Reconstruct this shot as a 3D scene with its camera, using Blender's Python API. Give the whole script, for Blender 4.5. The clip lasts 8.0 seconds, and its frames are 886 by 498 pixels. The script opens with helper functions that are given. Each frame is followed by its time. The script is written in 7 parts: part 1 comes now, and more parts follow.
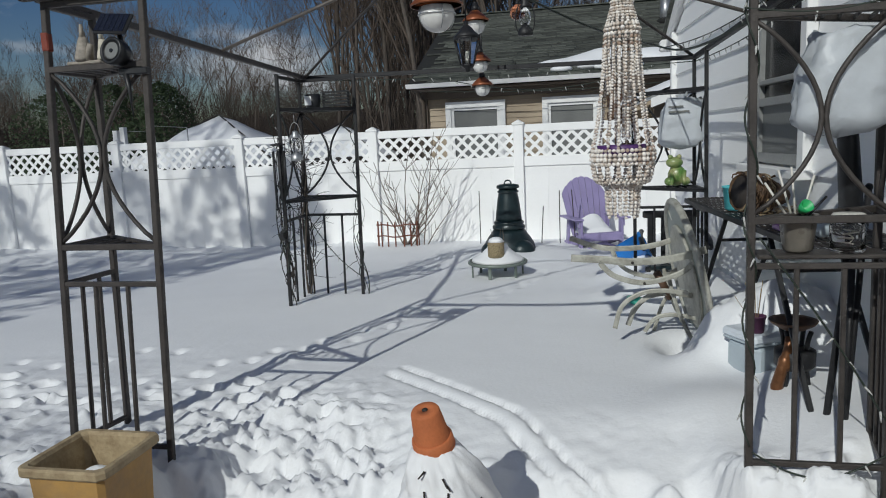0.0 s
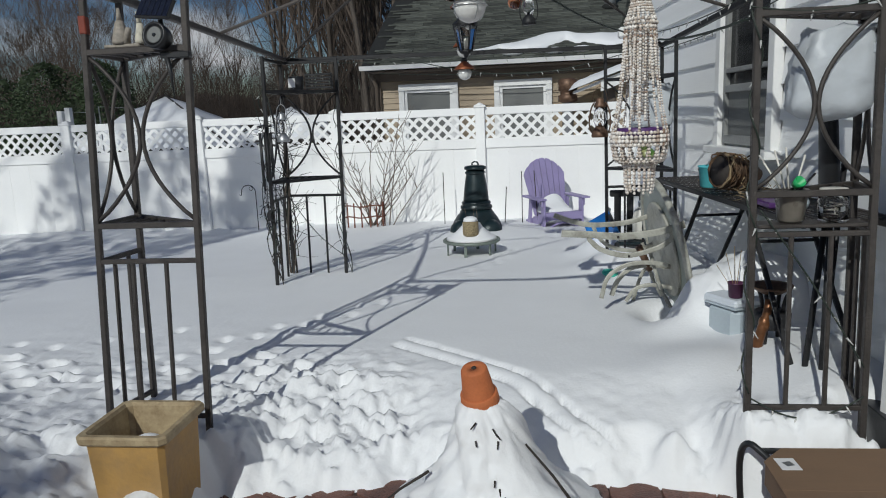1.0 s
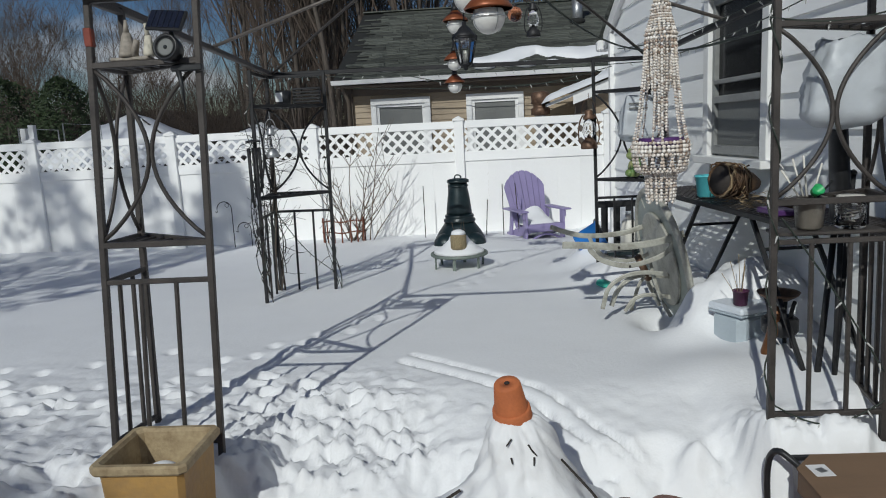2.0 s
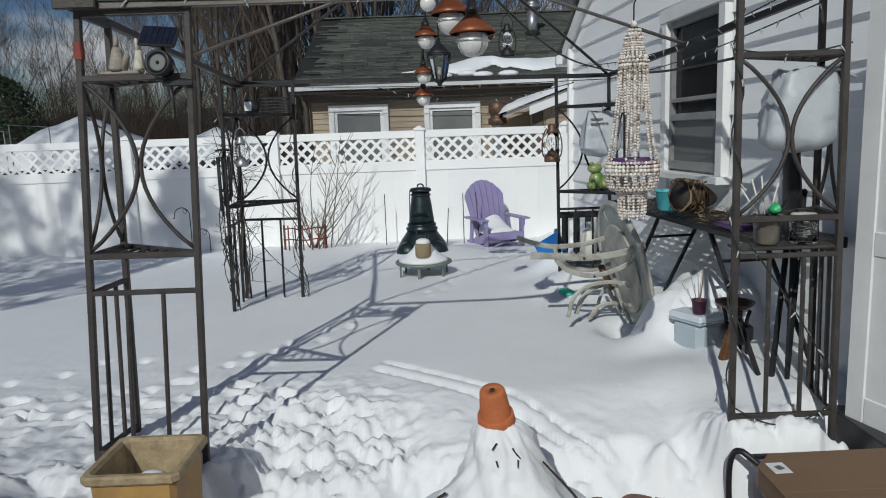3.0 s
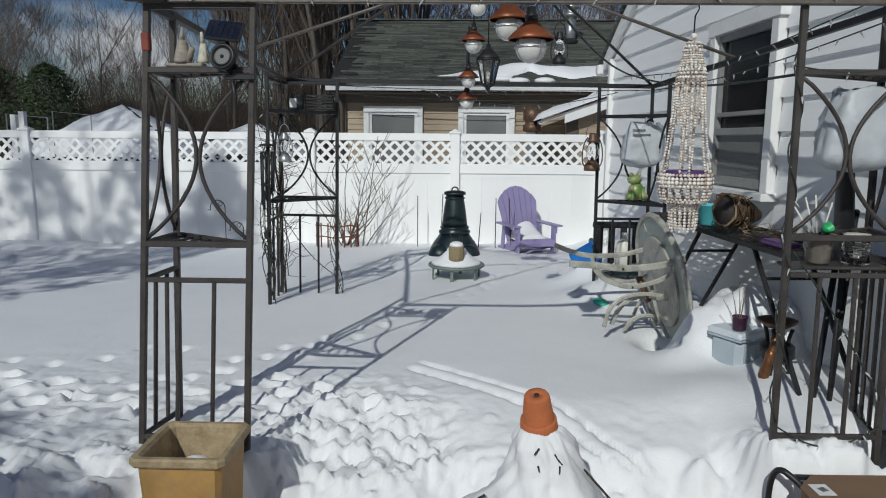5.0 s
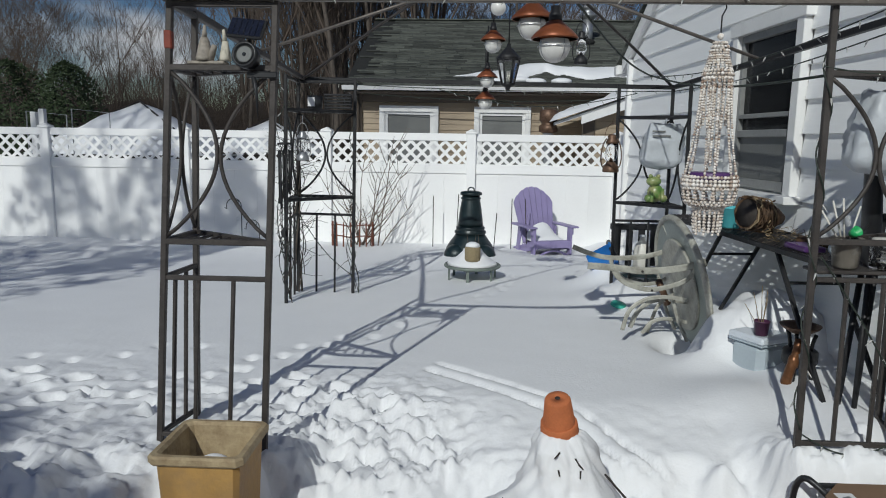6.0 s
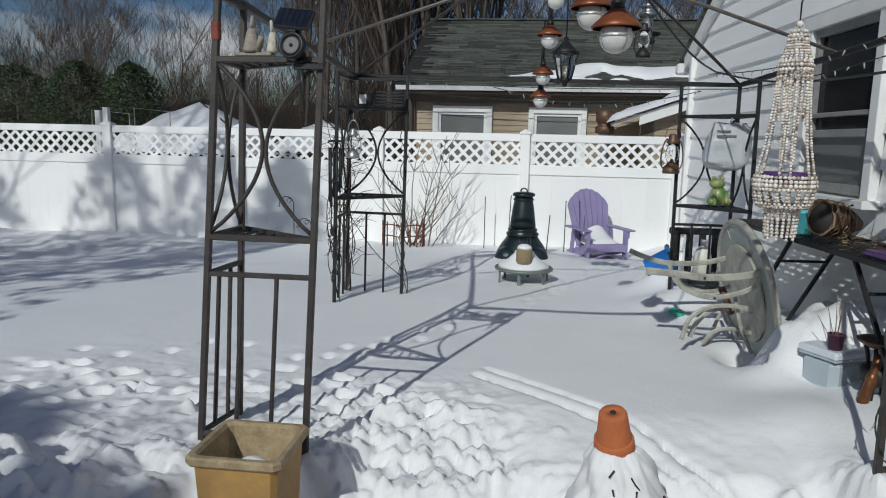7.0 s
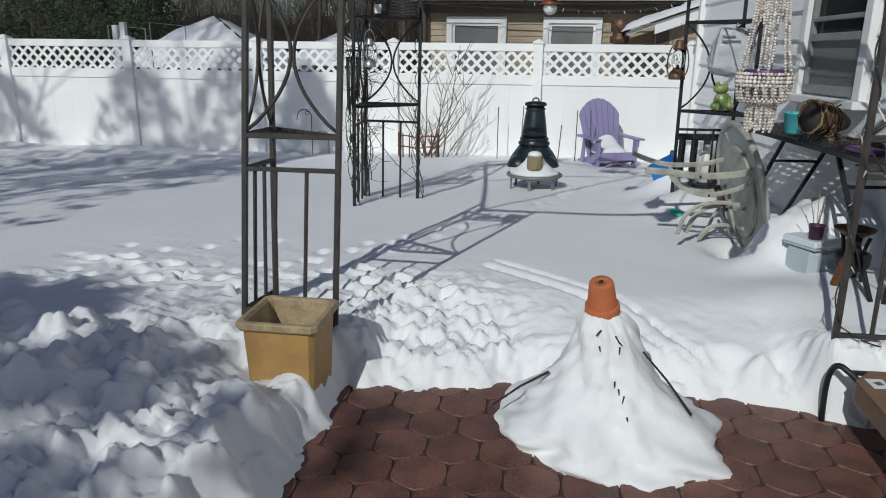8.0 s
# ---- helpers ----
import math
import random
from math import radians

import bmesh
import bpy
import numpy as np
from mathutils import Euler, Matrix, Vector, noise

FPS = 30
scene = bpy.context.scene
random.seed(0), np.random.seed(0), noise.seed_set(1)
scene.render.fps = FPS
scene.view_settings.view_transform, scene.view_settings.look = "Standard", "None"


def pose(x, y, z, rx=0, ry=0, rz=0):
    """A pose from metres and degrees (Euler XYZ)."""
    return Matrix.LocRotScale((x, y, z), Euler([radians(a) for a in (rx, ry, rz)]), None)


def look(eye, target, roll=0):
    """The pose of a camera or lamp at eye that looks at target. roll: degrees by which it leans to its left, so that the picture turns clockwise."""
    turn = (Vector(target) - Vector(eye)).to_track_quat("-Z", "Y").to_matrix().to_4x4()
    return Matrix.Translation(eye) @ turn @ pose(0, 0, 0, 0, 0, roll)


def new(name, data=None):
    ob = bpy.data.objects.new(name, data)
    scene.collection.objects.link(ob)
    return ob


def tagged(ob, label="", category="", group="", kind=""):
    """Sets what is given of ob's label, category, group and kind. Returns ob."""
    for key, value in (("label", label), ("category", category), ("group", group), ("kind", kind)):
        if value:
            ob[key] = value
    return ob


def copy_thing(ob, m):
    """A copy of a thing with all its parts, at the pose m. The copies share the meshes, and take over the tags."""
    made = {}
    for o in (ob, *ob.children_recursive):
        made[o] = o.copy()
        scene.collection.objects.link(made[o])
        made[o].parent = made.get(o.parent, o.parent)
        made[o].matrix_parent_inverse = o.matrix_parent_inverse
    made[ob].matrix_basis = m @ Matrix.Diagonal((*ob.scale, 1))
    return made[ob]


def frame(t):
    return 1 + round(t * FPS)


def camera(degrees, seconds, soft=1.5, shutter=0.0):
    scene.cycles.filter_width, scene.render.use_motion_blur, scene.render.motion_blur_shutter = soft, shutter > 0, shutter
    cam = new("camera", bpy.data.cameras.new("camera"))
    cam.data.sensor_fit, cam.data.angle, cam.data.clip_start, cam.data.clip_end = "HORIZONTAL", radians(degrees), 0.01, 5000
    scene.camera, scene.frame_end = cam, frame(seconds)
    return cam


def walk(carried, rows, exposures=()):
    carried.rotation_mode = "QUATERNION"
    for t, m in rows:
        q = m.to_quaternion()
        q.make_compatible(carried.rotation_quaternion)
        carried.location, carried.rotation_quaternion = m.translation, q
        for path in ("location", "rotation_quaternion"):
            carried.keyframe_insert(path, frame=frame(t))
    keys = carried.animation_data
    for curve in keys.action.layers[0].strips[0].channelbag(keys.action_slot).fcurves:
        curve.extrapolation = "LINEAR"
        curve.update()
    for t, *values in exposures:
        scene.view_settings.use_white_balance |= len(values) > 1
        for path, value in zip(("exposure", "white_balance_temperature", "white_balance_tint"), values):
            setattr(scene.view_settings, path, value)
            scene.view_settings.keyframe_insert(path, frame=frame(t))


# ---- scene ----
cam = camera(65.0, 8.0, 1.05)
PATH = [
    (0, (0.42, 0.306, 1.689), (0.009, 2.239, 1.379), -2.6),
    (0.5, (0.232, 0.1, 1.698), (-0.005, 2.051, 1.325), -3.7),
    (1, (0.094, 0.035, 1.707), (-0.138, 1.987, 1.34), -2.4),
    (1.5, (-0.024, 0.081, 1.707), (-0.174, 2.043, 1.347), -2.3),
    (1.7, (-0.072, 0.077, 1.701), (-0.226, 2.043, 1.368), -2.9),
    (2.8, (-0.244, -0.033, 1.757), (-0.246, 1.939, 1.422), -2.1),
    (3, (-0.262, -0.053, 1.762), (-0.247, 1.92, 1.439), -2.0),
    (3.5, (-0.281, -0.061, 1.764), (-0.258, 1.913, 1.449), -1.3),
    (4, (-0.307, -0.068, 1.762), (-0.313, 1.906, 1.442), -0.7),
    (4.5, (-0.339, -0.075, 1.761), (-0.368, 1.9, 1.449), -0.1),
    (6, (-0.396, -0.053, 1.757), (-0.483, 1.92, 1.446), 0.9),
    (6.5, (-0.399, 0.006, 1.752), (-0.576, 1.974, 1.443), -0.6),
    (7, (-0.395, 0.076, 1.732), (-0.63, 2.038, 1.423), 1.3),
    (7.5, (-0.346, -0.034, 1.728), (-0.549, 1.926, 1.387), -0.4),
    (7.8, (-0.337, -0.186, 1.712), (-0.518, 1.745, 1.227), 0.6),
    (8, (-0.334, -0.275, 1.688), (-0.603, 1.632, 1.149), 0.7),
]
walk(cam, [(t, look(eye, target, roll)) for t, eye, target, roll in PATH])
# ---- light ----
SUN_AZ, SUN_EL = 17.0, 33.5      # shadows run 17 degrees to the right of +y
sx, sy = math.sin(radians(SUN_AZ)), math.cos(radians(SUN_AZ))
world = bpy.data.worlds.new("winter_sky")
scene.world = world
world.use_nodes = True
wn = world.node_tree
sky = wn.nodes.new("ShaderNodeTexSky")
sky.sky_type, sky.sun_disc = "NISHITA", False
sky.sun_elevation, sky.sun_rotation = radians(SUN_EL), radians(180 + SUN_AZ)
sky.air_density, sky.dust_density, sky.ozone_density = 1.0, 0.4, 1.5
# broken white clouds over the blue
wtc = wn.nodes.new("ShaderNodeTexCoord")
wmap = wn.nodes.new("ShaderNodeMapping")
wmap.inputs["Scale"].default_value = (1.0, 1.0, 2.6)
wmap.inputs["Location"].default_value = (0.45, 0.1, 0.2)
cloud = wn.nodes.new("ShaderNodeTexNoise")
cloud.inputs["Scale"].default_value, cloud.inputs["Detail"].default_value = 3.1, 7
ramp = wn.nodes.new("ShaderNodeValToRGB")
ramp.color_ramp.elements[0].position, ramp.color_ramp.elements[1].position = 0.55, 0.68
mixw = wn.nodes.new("ShaderNodeMixRGB")
mixw.inputs[2].default_value = (11.5, 11.9, 12.5, 1)
wn.links.new(wtc.outputs["Generated"], wmap.inputs[0])
wn.links.new(wmap.outputs[0], cloud.inputs["Vector"])
wn.links.new(cloud.outputs["Fac"], ramp.inputs[0])
wn.links.new(ramp.outputs[0], mixw.inputs[0])
hsv = wn.nodes.new("ShaderNodeHueSaturation")
hsv.inputs["Saturation"].default_value = 1.42
hsv.inputs["Hue"].default_value = 0.515
wn.links.new(sky.outputs[0], hsv.inputs["Color"])
wn.links.new(hsv.outputs[0], mixw.inputs[1])
wn.links.new(mixw.outputs[0], wn.nodes["Background"].inputs[0])
wn.nodes["Background"].inputs[1].default_value = 0.057
sun = new("sun", bpy.data.lights.new("sun", "SUN"))
sun.data.energy, sun.data.angle, sun.data.color = 3.75, radians(0.55), (0.972, 1.0, 0.957)
sun.matrix_world = look((0, 0, 0), (sx * math.cos(radians(SUN_EL)), sy * math.cos(radians(SUN_EL)), -math.sin(radians(SUN_EL))))
scene.view_settings.exposure = -0.62


# ---- materials ----
def mat(name, col, rough=0.6, metal=0.0, var=0.25, scale=12.0, bump=0.15, bscale=60.0, col2=None, stretch=(1, 1, 1), spec=0.5, rand=0.0, fine=0.5, dist=0.01):
    """A surface with a coarse and a fine variation of colour, and relief."""
    m = bpy.data.materials.new(name)
    m.use_nodes = True
    n, l = m.node_tree.nodes, m.node_tree.links
    b = n["Principled BSDF"]
    tc = n.new("ShaderNodeTexCoord")
    mp = n.new("ShaderNodeMapping")
    mp.inputs["Scale"].default_value = stretch
    l.new(tc.outputs["Object"], mp.inputs[0])
    n1, n2 = n.new("ShaderNodeTexNoise"), n.new("ShaderNodeTexNoise")
    for nd, s, d in ((n1, scale, 4), (n2, bscale, 5)):
        nd.inputs["Scale"].default_value, nd.inputs["Detail"].default_value = s, d
        l.new(mp.outputs[0], nd.inputs["Vector"])
    c2 = col2 or tuple(c * (1 - var) for c in col)
    add = n.new("ShaderNodeMath")
    add.operation = "MULTIPLY_ADD"
    add.inputs[1].default_value = fine
    l.new(n2.outputs["Fac"], add.inputs[0])
    l.new(n1.outputs["Fac"], add.inputs[2])
    r = n.new("ShaderNodeValToRGB")
    r.color_ramp.elements[0].position, r.color_ramp.elements[1].position = 0.35 + 0.5 * fine - 0.12, 0.65 + 0.5 * fine
    r.color_ramp.elements[0].color, r.color_ramp.elements[1].color = (*c2, 1), (*col, 1)
    l.new(add.outputs[0], r.inputs[0])
    out = r.outputs[0]
    if rand:
        oi, hs = n.new("ShaderNodeObjectInfo"), n.new("ShaderNodeHueSaturation")
        mr = n.new("ShaderNodeMapRange")
        mr.inputs["To Min"].default_value, mr.inputs["To Max"].default_value = 1 - rand, 1 + rand
        l.new(oi.outputs["Random"], mr.inputs["Value"])
        l.new(mr.outputs[0], hs.inputs["Value"])
        l.new(out, hs.inputs["Color"])
        out = hs.outputs[0]
    l.new(out, b.inputs["Base Color"])
    rr = n.new("ShaderNodeMapRange")
    rr.inputs["To Min"].default_value, rr.inputs["To Max"].default_value = max(0.02, rough - 0.1), min(1, rough + 0.1)
    l.new(n1.outputs["Fac"], rr.inputs["Value"])
    l.new(rr.outputs[0], b.inputs["Roughness"])
    b.inputs["Metallic"].default_value = metal
    b.inputs["Specular IOR Level"].default_value = spec
    if bump:
        bp = n.new("ShaderNodeBump")
        bp.inputs["Strength"].default_value, bp.inputs["Distance"].default_value = bump, dist
        l.new(n2.outputs["Fac"], bp.inputs["Height"])
        l.new(bp.outputs[0], b.inputs["Normal"])
    return m


def glass(name, col=(1, 1, 1), rough=0.02):
    m = bpy.data.materials.new(name)
    m.use_nodes = True
    b = m.node_tree.nodes["Principled BSDF"]
    b.inputs["Base Color"].default_value, b.inputs["Roughness"].default_value = (*col, 1), rough
    b.inputs["Transmission Weight"].default_value, b.inputs["IOR"].default_value = 1.0, 1.35
    return m


M = dict(
    snow=mat("snow", (0.81, 0.82, 0.835), 0.62, var=0.035, scale=3, bump=0.22, bscale=55, spec=0.25, dist=0.008),
    vinyl=mat("white_vinyl", (0.90, 0.90, 0.89), 0.42, var=0.05, scale=2.2, bump=0.04, bscale=40, rand=0.02),
    siding=mat("white_siding", (0.90, 0.905, 0.90), 0.5, var=0.05, scale=2, bump=0.12, bscale=30, stretch=(1, 0.15, 3), rand=0.03),
    trim=mat("white_trim", (0.80, 0.80, 0.79), 0.45, var=0.08, scale=6, bump=0.06),
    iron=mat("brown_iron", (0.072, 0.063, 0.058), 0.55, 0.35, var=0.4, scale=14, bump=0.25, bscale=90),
    # paler copy of the iron, with sunlight put into its colour
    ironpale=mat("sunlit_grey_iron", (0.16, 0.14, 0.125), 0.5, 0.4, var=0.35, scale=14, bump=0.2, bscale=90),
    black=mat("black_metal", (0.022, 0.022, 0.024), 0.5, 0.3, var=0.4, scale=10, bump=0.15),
    blackp=mat("black_plastic", (0.02, 0.021, 0.023), 0.38, var=0.3, scale=10, bump=0.08),
    chim=mat("dark_green_enamel", (0.012, 0.026, 0.03), 0.36, 0.2, var=0.5, scale=9, bump=0.2, bscale=50),
    purple=mat("lavender_plastic", (0.285, 0.245, 0.44), 0.5, var=0.14, scale=5, bump=0.08, bscale=60),
    dpurple=mat("deep_purple_plastic", (0.085, 0.03, 0.14), 0.4, var=0.2),
    plum=mat("plum_cup", (0.075, 0.02, 0.055), 0.45, var=0.2),
    terra=mat("terracotta", (0.52, 0.155, 0.055), 0.8, var=0.22, scale=14, bump=0.2, bscale=110),
    planter=mat("ochre_stoneware", (0.46, 0.27, 0.085), 0.62, var=0.3, scale=7, bump=0.3, bscale=45, col2=(0.36, 0.22, 0.09)),
    planterrim=mat("weathered_stoneware_rim", (0.42, 0.33, 0.2), 0.8, var=0.4, scale=14, bump=0.4, bscale=60, col2=(0.25, 0.18, 0.1)),
    paver=mat("red_brown_paver", (0.175, 0.078, 0.057), 0.5, var=0.55, scale=6, bump=0.45, bscale=90, col2=(0.055, 0.027, 0.022), rand=0.16, fine=0.8),
    joint=mat("paver_joint_sand", (0.06, 0.04, 0.032), 0.9, var=0.4, scale=20, bump=0.5),
    beige=mat("beige_siding", (0.36, 0.285, 0.2), 0.6, var=0.08, scale=2, bump=0.1, stretch=(0.2, 1, 3), rand=0.04),
    fascia=mat("brown_fascia", (0.11, 0.085, 0.065), 0.6, var=0.2, scale=3),
    shingle=mat("grey_green_shingle", (0.088, 0.094, 0.080), 0.9, var=0.45, scale=4, bump=0.6, bscale=16, col2=(0.022, 0.026, 0.022), rand=0.45, stretch=(0.35, 1, 1.5), fine=0.9),
    alum=mat("weathered_aluminium", (0.27, 0.275, 0.27), 0.5, 0.1, var=0.25, scale=9, bump=0.1),
    felt=mat("black_roof_felt", (0.018, 0.019, 0.018), 0.95, var=0.4, scale=5, bump=0.3),
    bark=mat("grey_bark", (0.095, 0.078, 0.065), 0.9, var=0.45, scale=7, bump=0.5, bscale=30, rand=0.3),
    twig=mat("brown_twig", (0.098, 0.072, 0.056), 0.85, var=0.4, scale=9, bump=0.2, rand=0.25),
    brush=mat("dark_brushwood", (0.062, 0.046, 0.036), 0.9, var=0.5, scale=5, bump=0.2),
    shrub=mat("tan_shrub_twig", (0.15, 0.112, 0.088), 0.8, var=0.35, scale=14, bump=0.2),
    leaf=mat("dark_evergreen", (0.035, 0.058, 0.02), 0.7, var=0.55, scale=4, bump=0.1),
    bead=mat("ivory_wood_bead", (0.88, 0.84, 0.79), 0.45, var=0.3, scale=60, bump=0.05, col2=(0.58, 0.48, 0.39)),
    copper=mat("copper_paint", (0.27, 0.08, 0.03), 0.42, 0.35, var=0.35, scale=12, bump=0.1),
    opal=mat("frosted_globe", (0.74, 0.73, 0.70), 0.25, var=0.12, scale=7, bump=0.0),
    teal=mat("turquoise_pail", (0.10, 0.50, 0.55), 0.4, var=0.1, scale=6),
    blue=mat("bright_blue_plastic", (0.02, 0.20, 0.62), 0.42, var=0.2, scale=6),
    green=mat("green_plastic", (0.02, 0.38, 0.12), 0.4, var=0.15),
    mint=mat("mint_plastic", (0.05, 0.48, 0.36), 0.45, var=0.15),
    sage=mat("pale_sage_paint", (0.43, 0.425, 0.375), 0.5, 0.1, var=0.3, scale=11, bump=0.2, col2=(0.22, 0.21, 0.175)),
    sagetop=mat("sage_table_face", (0.30, 0.335, 0.31), 0.45, 0.1, var=0.25, scale=5, bump=0.12),
    cooler=mat("grey_cooler", (0.40, 0.46, 0.50), 0.5, var=0.12, scale=5, bump=0.06),
    bath=mat("green_grey_iron", (0.18, 0.215, 0.19), 0.5, 0.2, var=0.25, scale=12, bump=0.15),
    seed=mat("seed_block", (0.36, 0.29, 0.17), 0.95, var=0.6, scale=90, bump=0.9, bscale=140, col2=(0.12, 0.09, 0.05)),
    wicker=mat("brown_root", (0.12, 0.066, 0.032), 0.75, var=0.5, scale=20, bump=0.4, col2=(0.03, 0.018, 0.011)),
    straw=mat("dry_straw", (0.27, 0.20, 0.115), 0.85, var=0.3, scale=30),
    frog=mat("green_glaze", (0.10, 0.21, 0.05), 0.3, var=0.5, scale=11, bump=0.15, col2=(0.50, 0.43, 0.24), fine=0.2),
    figurine=mat("grey_stone_figure", (0.36, 0.32, 0.27), 0.7, var=0.4, scale=30, bump=0.3),
    figpale=mat("cream_stone_figure", (0.62, 0.58, 0.48), 0.7, var=0.25, scale=30, bump=0.3),
    card=mat("brown_cardboard", (0.20, 0.125, 0.075), 0.8, var=0.15, scale=4, bump=0.1, stretch=(1, 6, 1)),
    paper=mat("white_paper", (0.75, 0.75, 0.75), 0.7, var=0.06),
    solar=mat("solar_cell", (0.012, 0.015, 0.028), 0.22, var=0.3, scale=20, bump=0.0),
    lens=mat("lamp_lens", (0.035, 0.04, 0.045), 0.12, var=0.3, scale=30, bump=0.0),
    red=mat("rust_red_tape", (0.22, 0.04, 0.02), 0.6, var=0.4, scale=20),
    rust=mat("rusty_tin", (0.17, 0.10, 0.065), 0.5, 0.5, var=0.5, scale=25, bump=0.2),
    tin=mat("galvanised_pipe", (0.42, 0.43, 0.44), 0.4, 0.8, var=0.25, scale=10),
    wire=mat("dark_cable", (0.02, 0.03, 0.022), 0.6, var=0.2),
    bulb=mat("clear_mini_bulb", (0.5, 0.5, 0.48), 0.2, var=0.1),
    darkpane=mat("dim_window_screen", (0.014, 0.015, 0.017), 0.15, var=0.3, scale=3, bump=0.02, spec=0.22),
    shade=mat("grey_roller_blind", (0.16, 0.165, 0.16), 0.6, var=0.12, scale=2),
    bronze=mat("bronzed_figure", (0.20, 0.085, 0.035), 0.35, 0.5, var=0.5, scale=18, bump=0.2),
    lidwhite=mat("pale_blue_lid", (0.62, 0.67, 0.72), 0.4, var=0.08, scale=5),
    redstick=mat("red_brown_stick", (0.17, 0.055, 0.03), 0.7, var=0.35, scale=20),
    wrap=mat("smoky_wrap", (0.22, 0.20, 0.17), 0.3, var=0.4, scale=18, bump=0.5, bscale=22),
    cream=mat("cream_plastic", (0.66, 0.64, 0.58), 0.45, var=0.1),
    stick=mat("dark_stick", (0.035, 0.028, 0.024), 0.8, var=0.3, scale=30),
    glass=glass("clear_glass"), amber=glass("amber_glass", (0.75, 0.3, 0.16)), 
)
# each bead its own shade, from bleached ivory to brown
bn_ = M["bead"].node_tree
geo, bramp, bmul = bn_.nodes.new("ShaderNodeNewGeometry"), bn_.nodes.new("ShaderNodeValToRGB"), bn_.nodes.new("ShaderNodeMixRGB")
bramp.color_ramp.elements[0].color, bramp.color_ramp.elements[0].position = (0.42, 0.31, 0.25, 1), 0.04
bramp.color_ramp.elements[1].color, bramp.color_ramp.elements[1].position = (1, 1, 1, 1), 0.30
bmul.blend_type = "MULTIPLY"
bmul.inputs[0].default_value = 1.0
bsdf = bn_.nodes["Principled BSDF"]
bn_.links.new(bsdf.inputs["Base Color"].links[0].from_socket, bmul.inputs[1])
bn_.links.new(geo.outputs["Random Per Island"], bramp.inputs[0])
bn_.links.new(bramp.outputs[0], bmul.inputs[2])
bn_.links.new(bmul.outputs[0], bsdf.inputs["Base Color"])
# cloudy plastic film
bag = mat("cloudy_plastic_bag", (0.70, 0.74, 0.78), 0.46, var=0.25, scale=7, bump=0.5, bscale=6, dist=0.02)
bag.node_tree.nodes["Principled BSDF"].inputs["Transmission Weight"].default_value = 0.35
M["bag"] = bag


# ---- mesh helpers ----
class G:
    """Gathers faces for one mesh."""

    def __init__(self):
        self.v, self.f, self.s = [], [], []

    def add(self, verts, faces, smooth=False, m=None):
        o = len(self.v)
        self.v += [tuple(m @ Vector(p)) for p in verts] if m else [tuple(p) for p in verts]
        self.f += [tuple(i + o for i in f) for f in faces]
        self.s += [smooth] * len(faces)
        return self

    def box(self, c, s, m=None, bev=0.004):
        h = [a / 2 for a in s]
        b = min(bev, min(h) * 0.6)
        vs, idx = [], {}
        for i in (-1, 1):
            for j in (-1, 1):
                for k in (-1, 1):
                    sg = (i, j, k)
                    for a in range(3):
                        p = [c[d] + sg[d] * (h[d] if d == a else h[d] - b) for d in range(3)]
                        idx[sg, a] = len(vs)
                        vs.append(p)
        fs = []
        for a in range(3):
            u, w = (a + 1) % 3, (a + 2) % 3
            for sgn in (-1, 1):
                q = []
                for su, sw in ((-1, -1), (1, -1), (1, 1), (-1, 1)):
                    t = [0, 0, 0]
                    t[a], t[u], t[w] = sgn, su, sw
                    q.append(idx[tuple(t), a])
                fs.append(q if sgn > 0 else q[::-1])
            for su in (-1, 1):
                for sw in (-1, 1):
                    lo, hi = [0, 0, 0], [0, 0, 0]
                    lo[a], hi[a] = -1, 1
                    lo[u] = hi[u] = su
                    lo[w] = hi[w] = sw
                    q = [idx[tuple(lo), u], idx[tuple(hi), u], idx[tuple(hi), w], idx[tuple(lo), w]]
                    fs.append(q if su * sw > 0 else q[::-1])
        for i in (-1, 1):
            for j in (-1, 1):
                for k in (-1, 1):
                    q = [idx[(i, j, k), a] for a in range(3)]
                    fs.append(q if i * j * k > 0 else q[::-1])
        return self.add(vs, fs, False, m)

    def tube(self, pts, r, n=6, r2=None, cap=True, m=None):
        pts = [Vector(p) for p in pts]
        r2 = r if r2 is None else r2
        k = len(pts)
        up, vs, fs = None, [], []
        for i, p in enumerate(pts):
            d = (pts[min(i + 1, k - 1)] - pts[max(i - 1, 0)]).normalized()
            if up is None:
                up = d.orthogonal().normalized()
            up = (up - d * up.dot(d))
            up = up.normalized() if up.length > 1e-6 else d.orthogonal().normalized()
            w = d.cross(up)
            rr = r + (r2 - r) * i / max(1, k - 1)
            for j in range(n):
                a = 2 * math.pi * j / n
                vs.append(p + (up * math.cos(a) + w * math.sin(a)) * rr)
        for i in range(k - 1):
            for j in range(n):
                fs.append((i * n + j, i * n + (j + 1) % n, (i + 1) * n + (j + 1) % n, (i + 1) * n + j))
        if cap:
            fs += [tuple(range(n))[::-1], tuple(range((k - 1) * n, k * n))]
        return self.add(vs, fs, n > 4, m)

    def bar(self, p, q, w=0.025):
        """A square bar from p to q."""
        p, q = Vector(p), Vector(q)
        d = q - p
        m = Matrix.Translation((p + q) / 2) @ d.to_track_quat("Z", "Y").to_matrix().to_4x4()
        if d.length > 1e-6:
            zx = Vector((0, 0, 1)) if abs(d.z) < 0.7 * d.length else Vector((0, 1, 0))
            z = d.normalized()
            y = (zx - z * zx.dot(z)).normalized()
            x = y.cross(z)
            m = Matrix.Translation((p + q) / 2) @ Matrix((x, y, z)).transposed().to_4x4()
        return self.box((0, 0, 0), (w, w, d.length), m, 0.003)

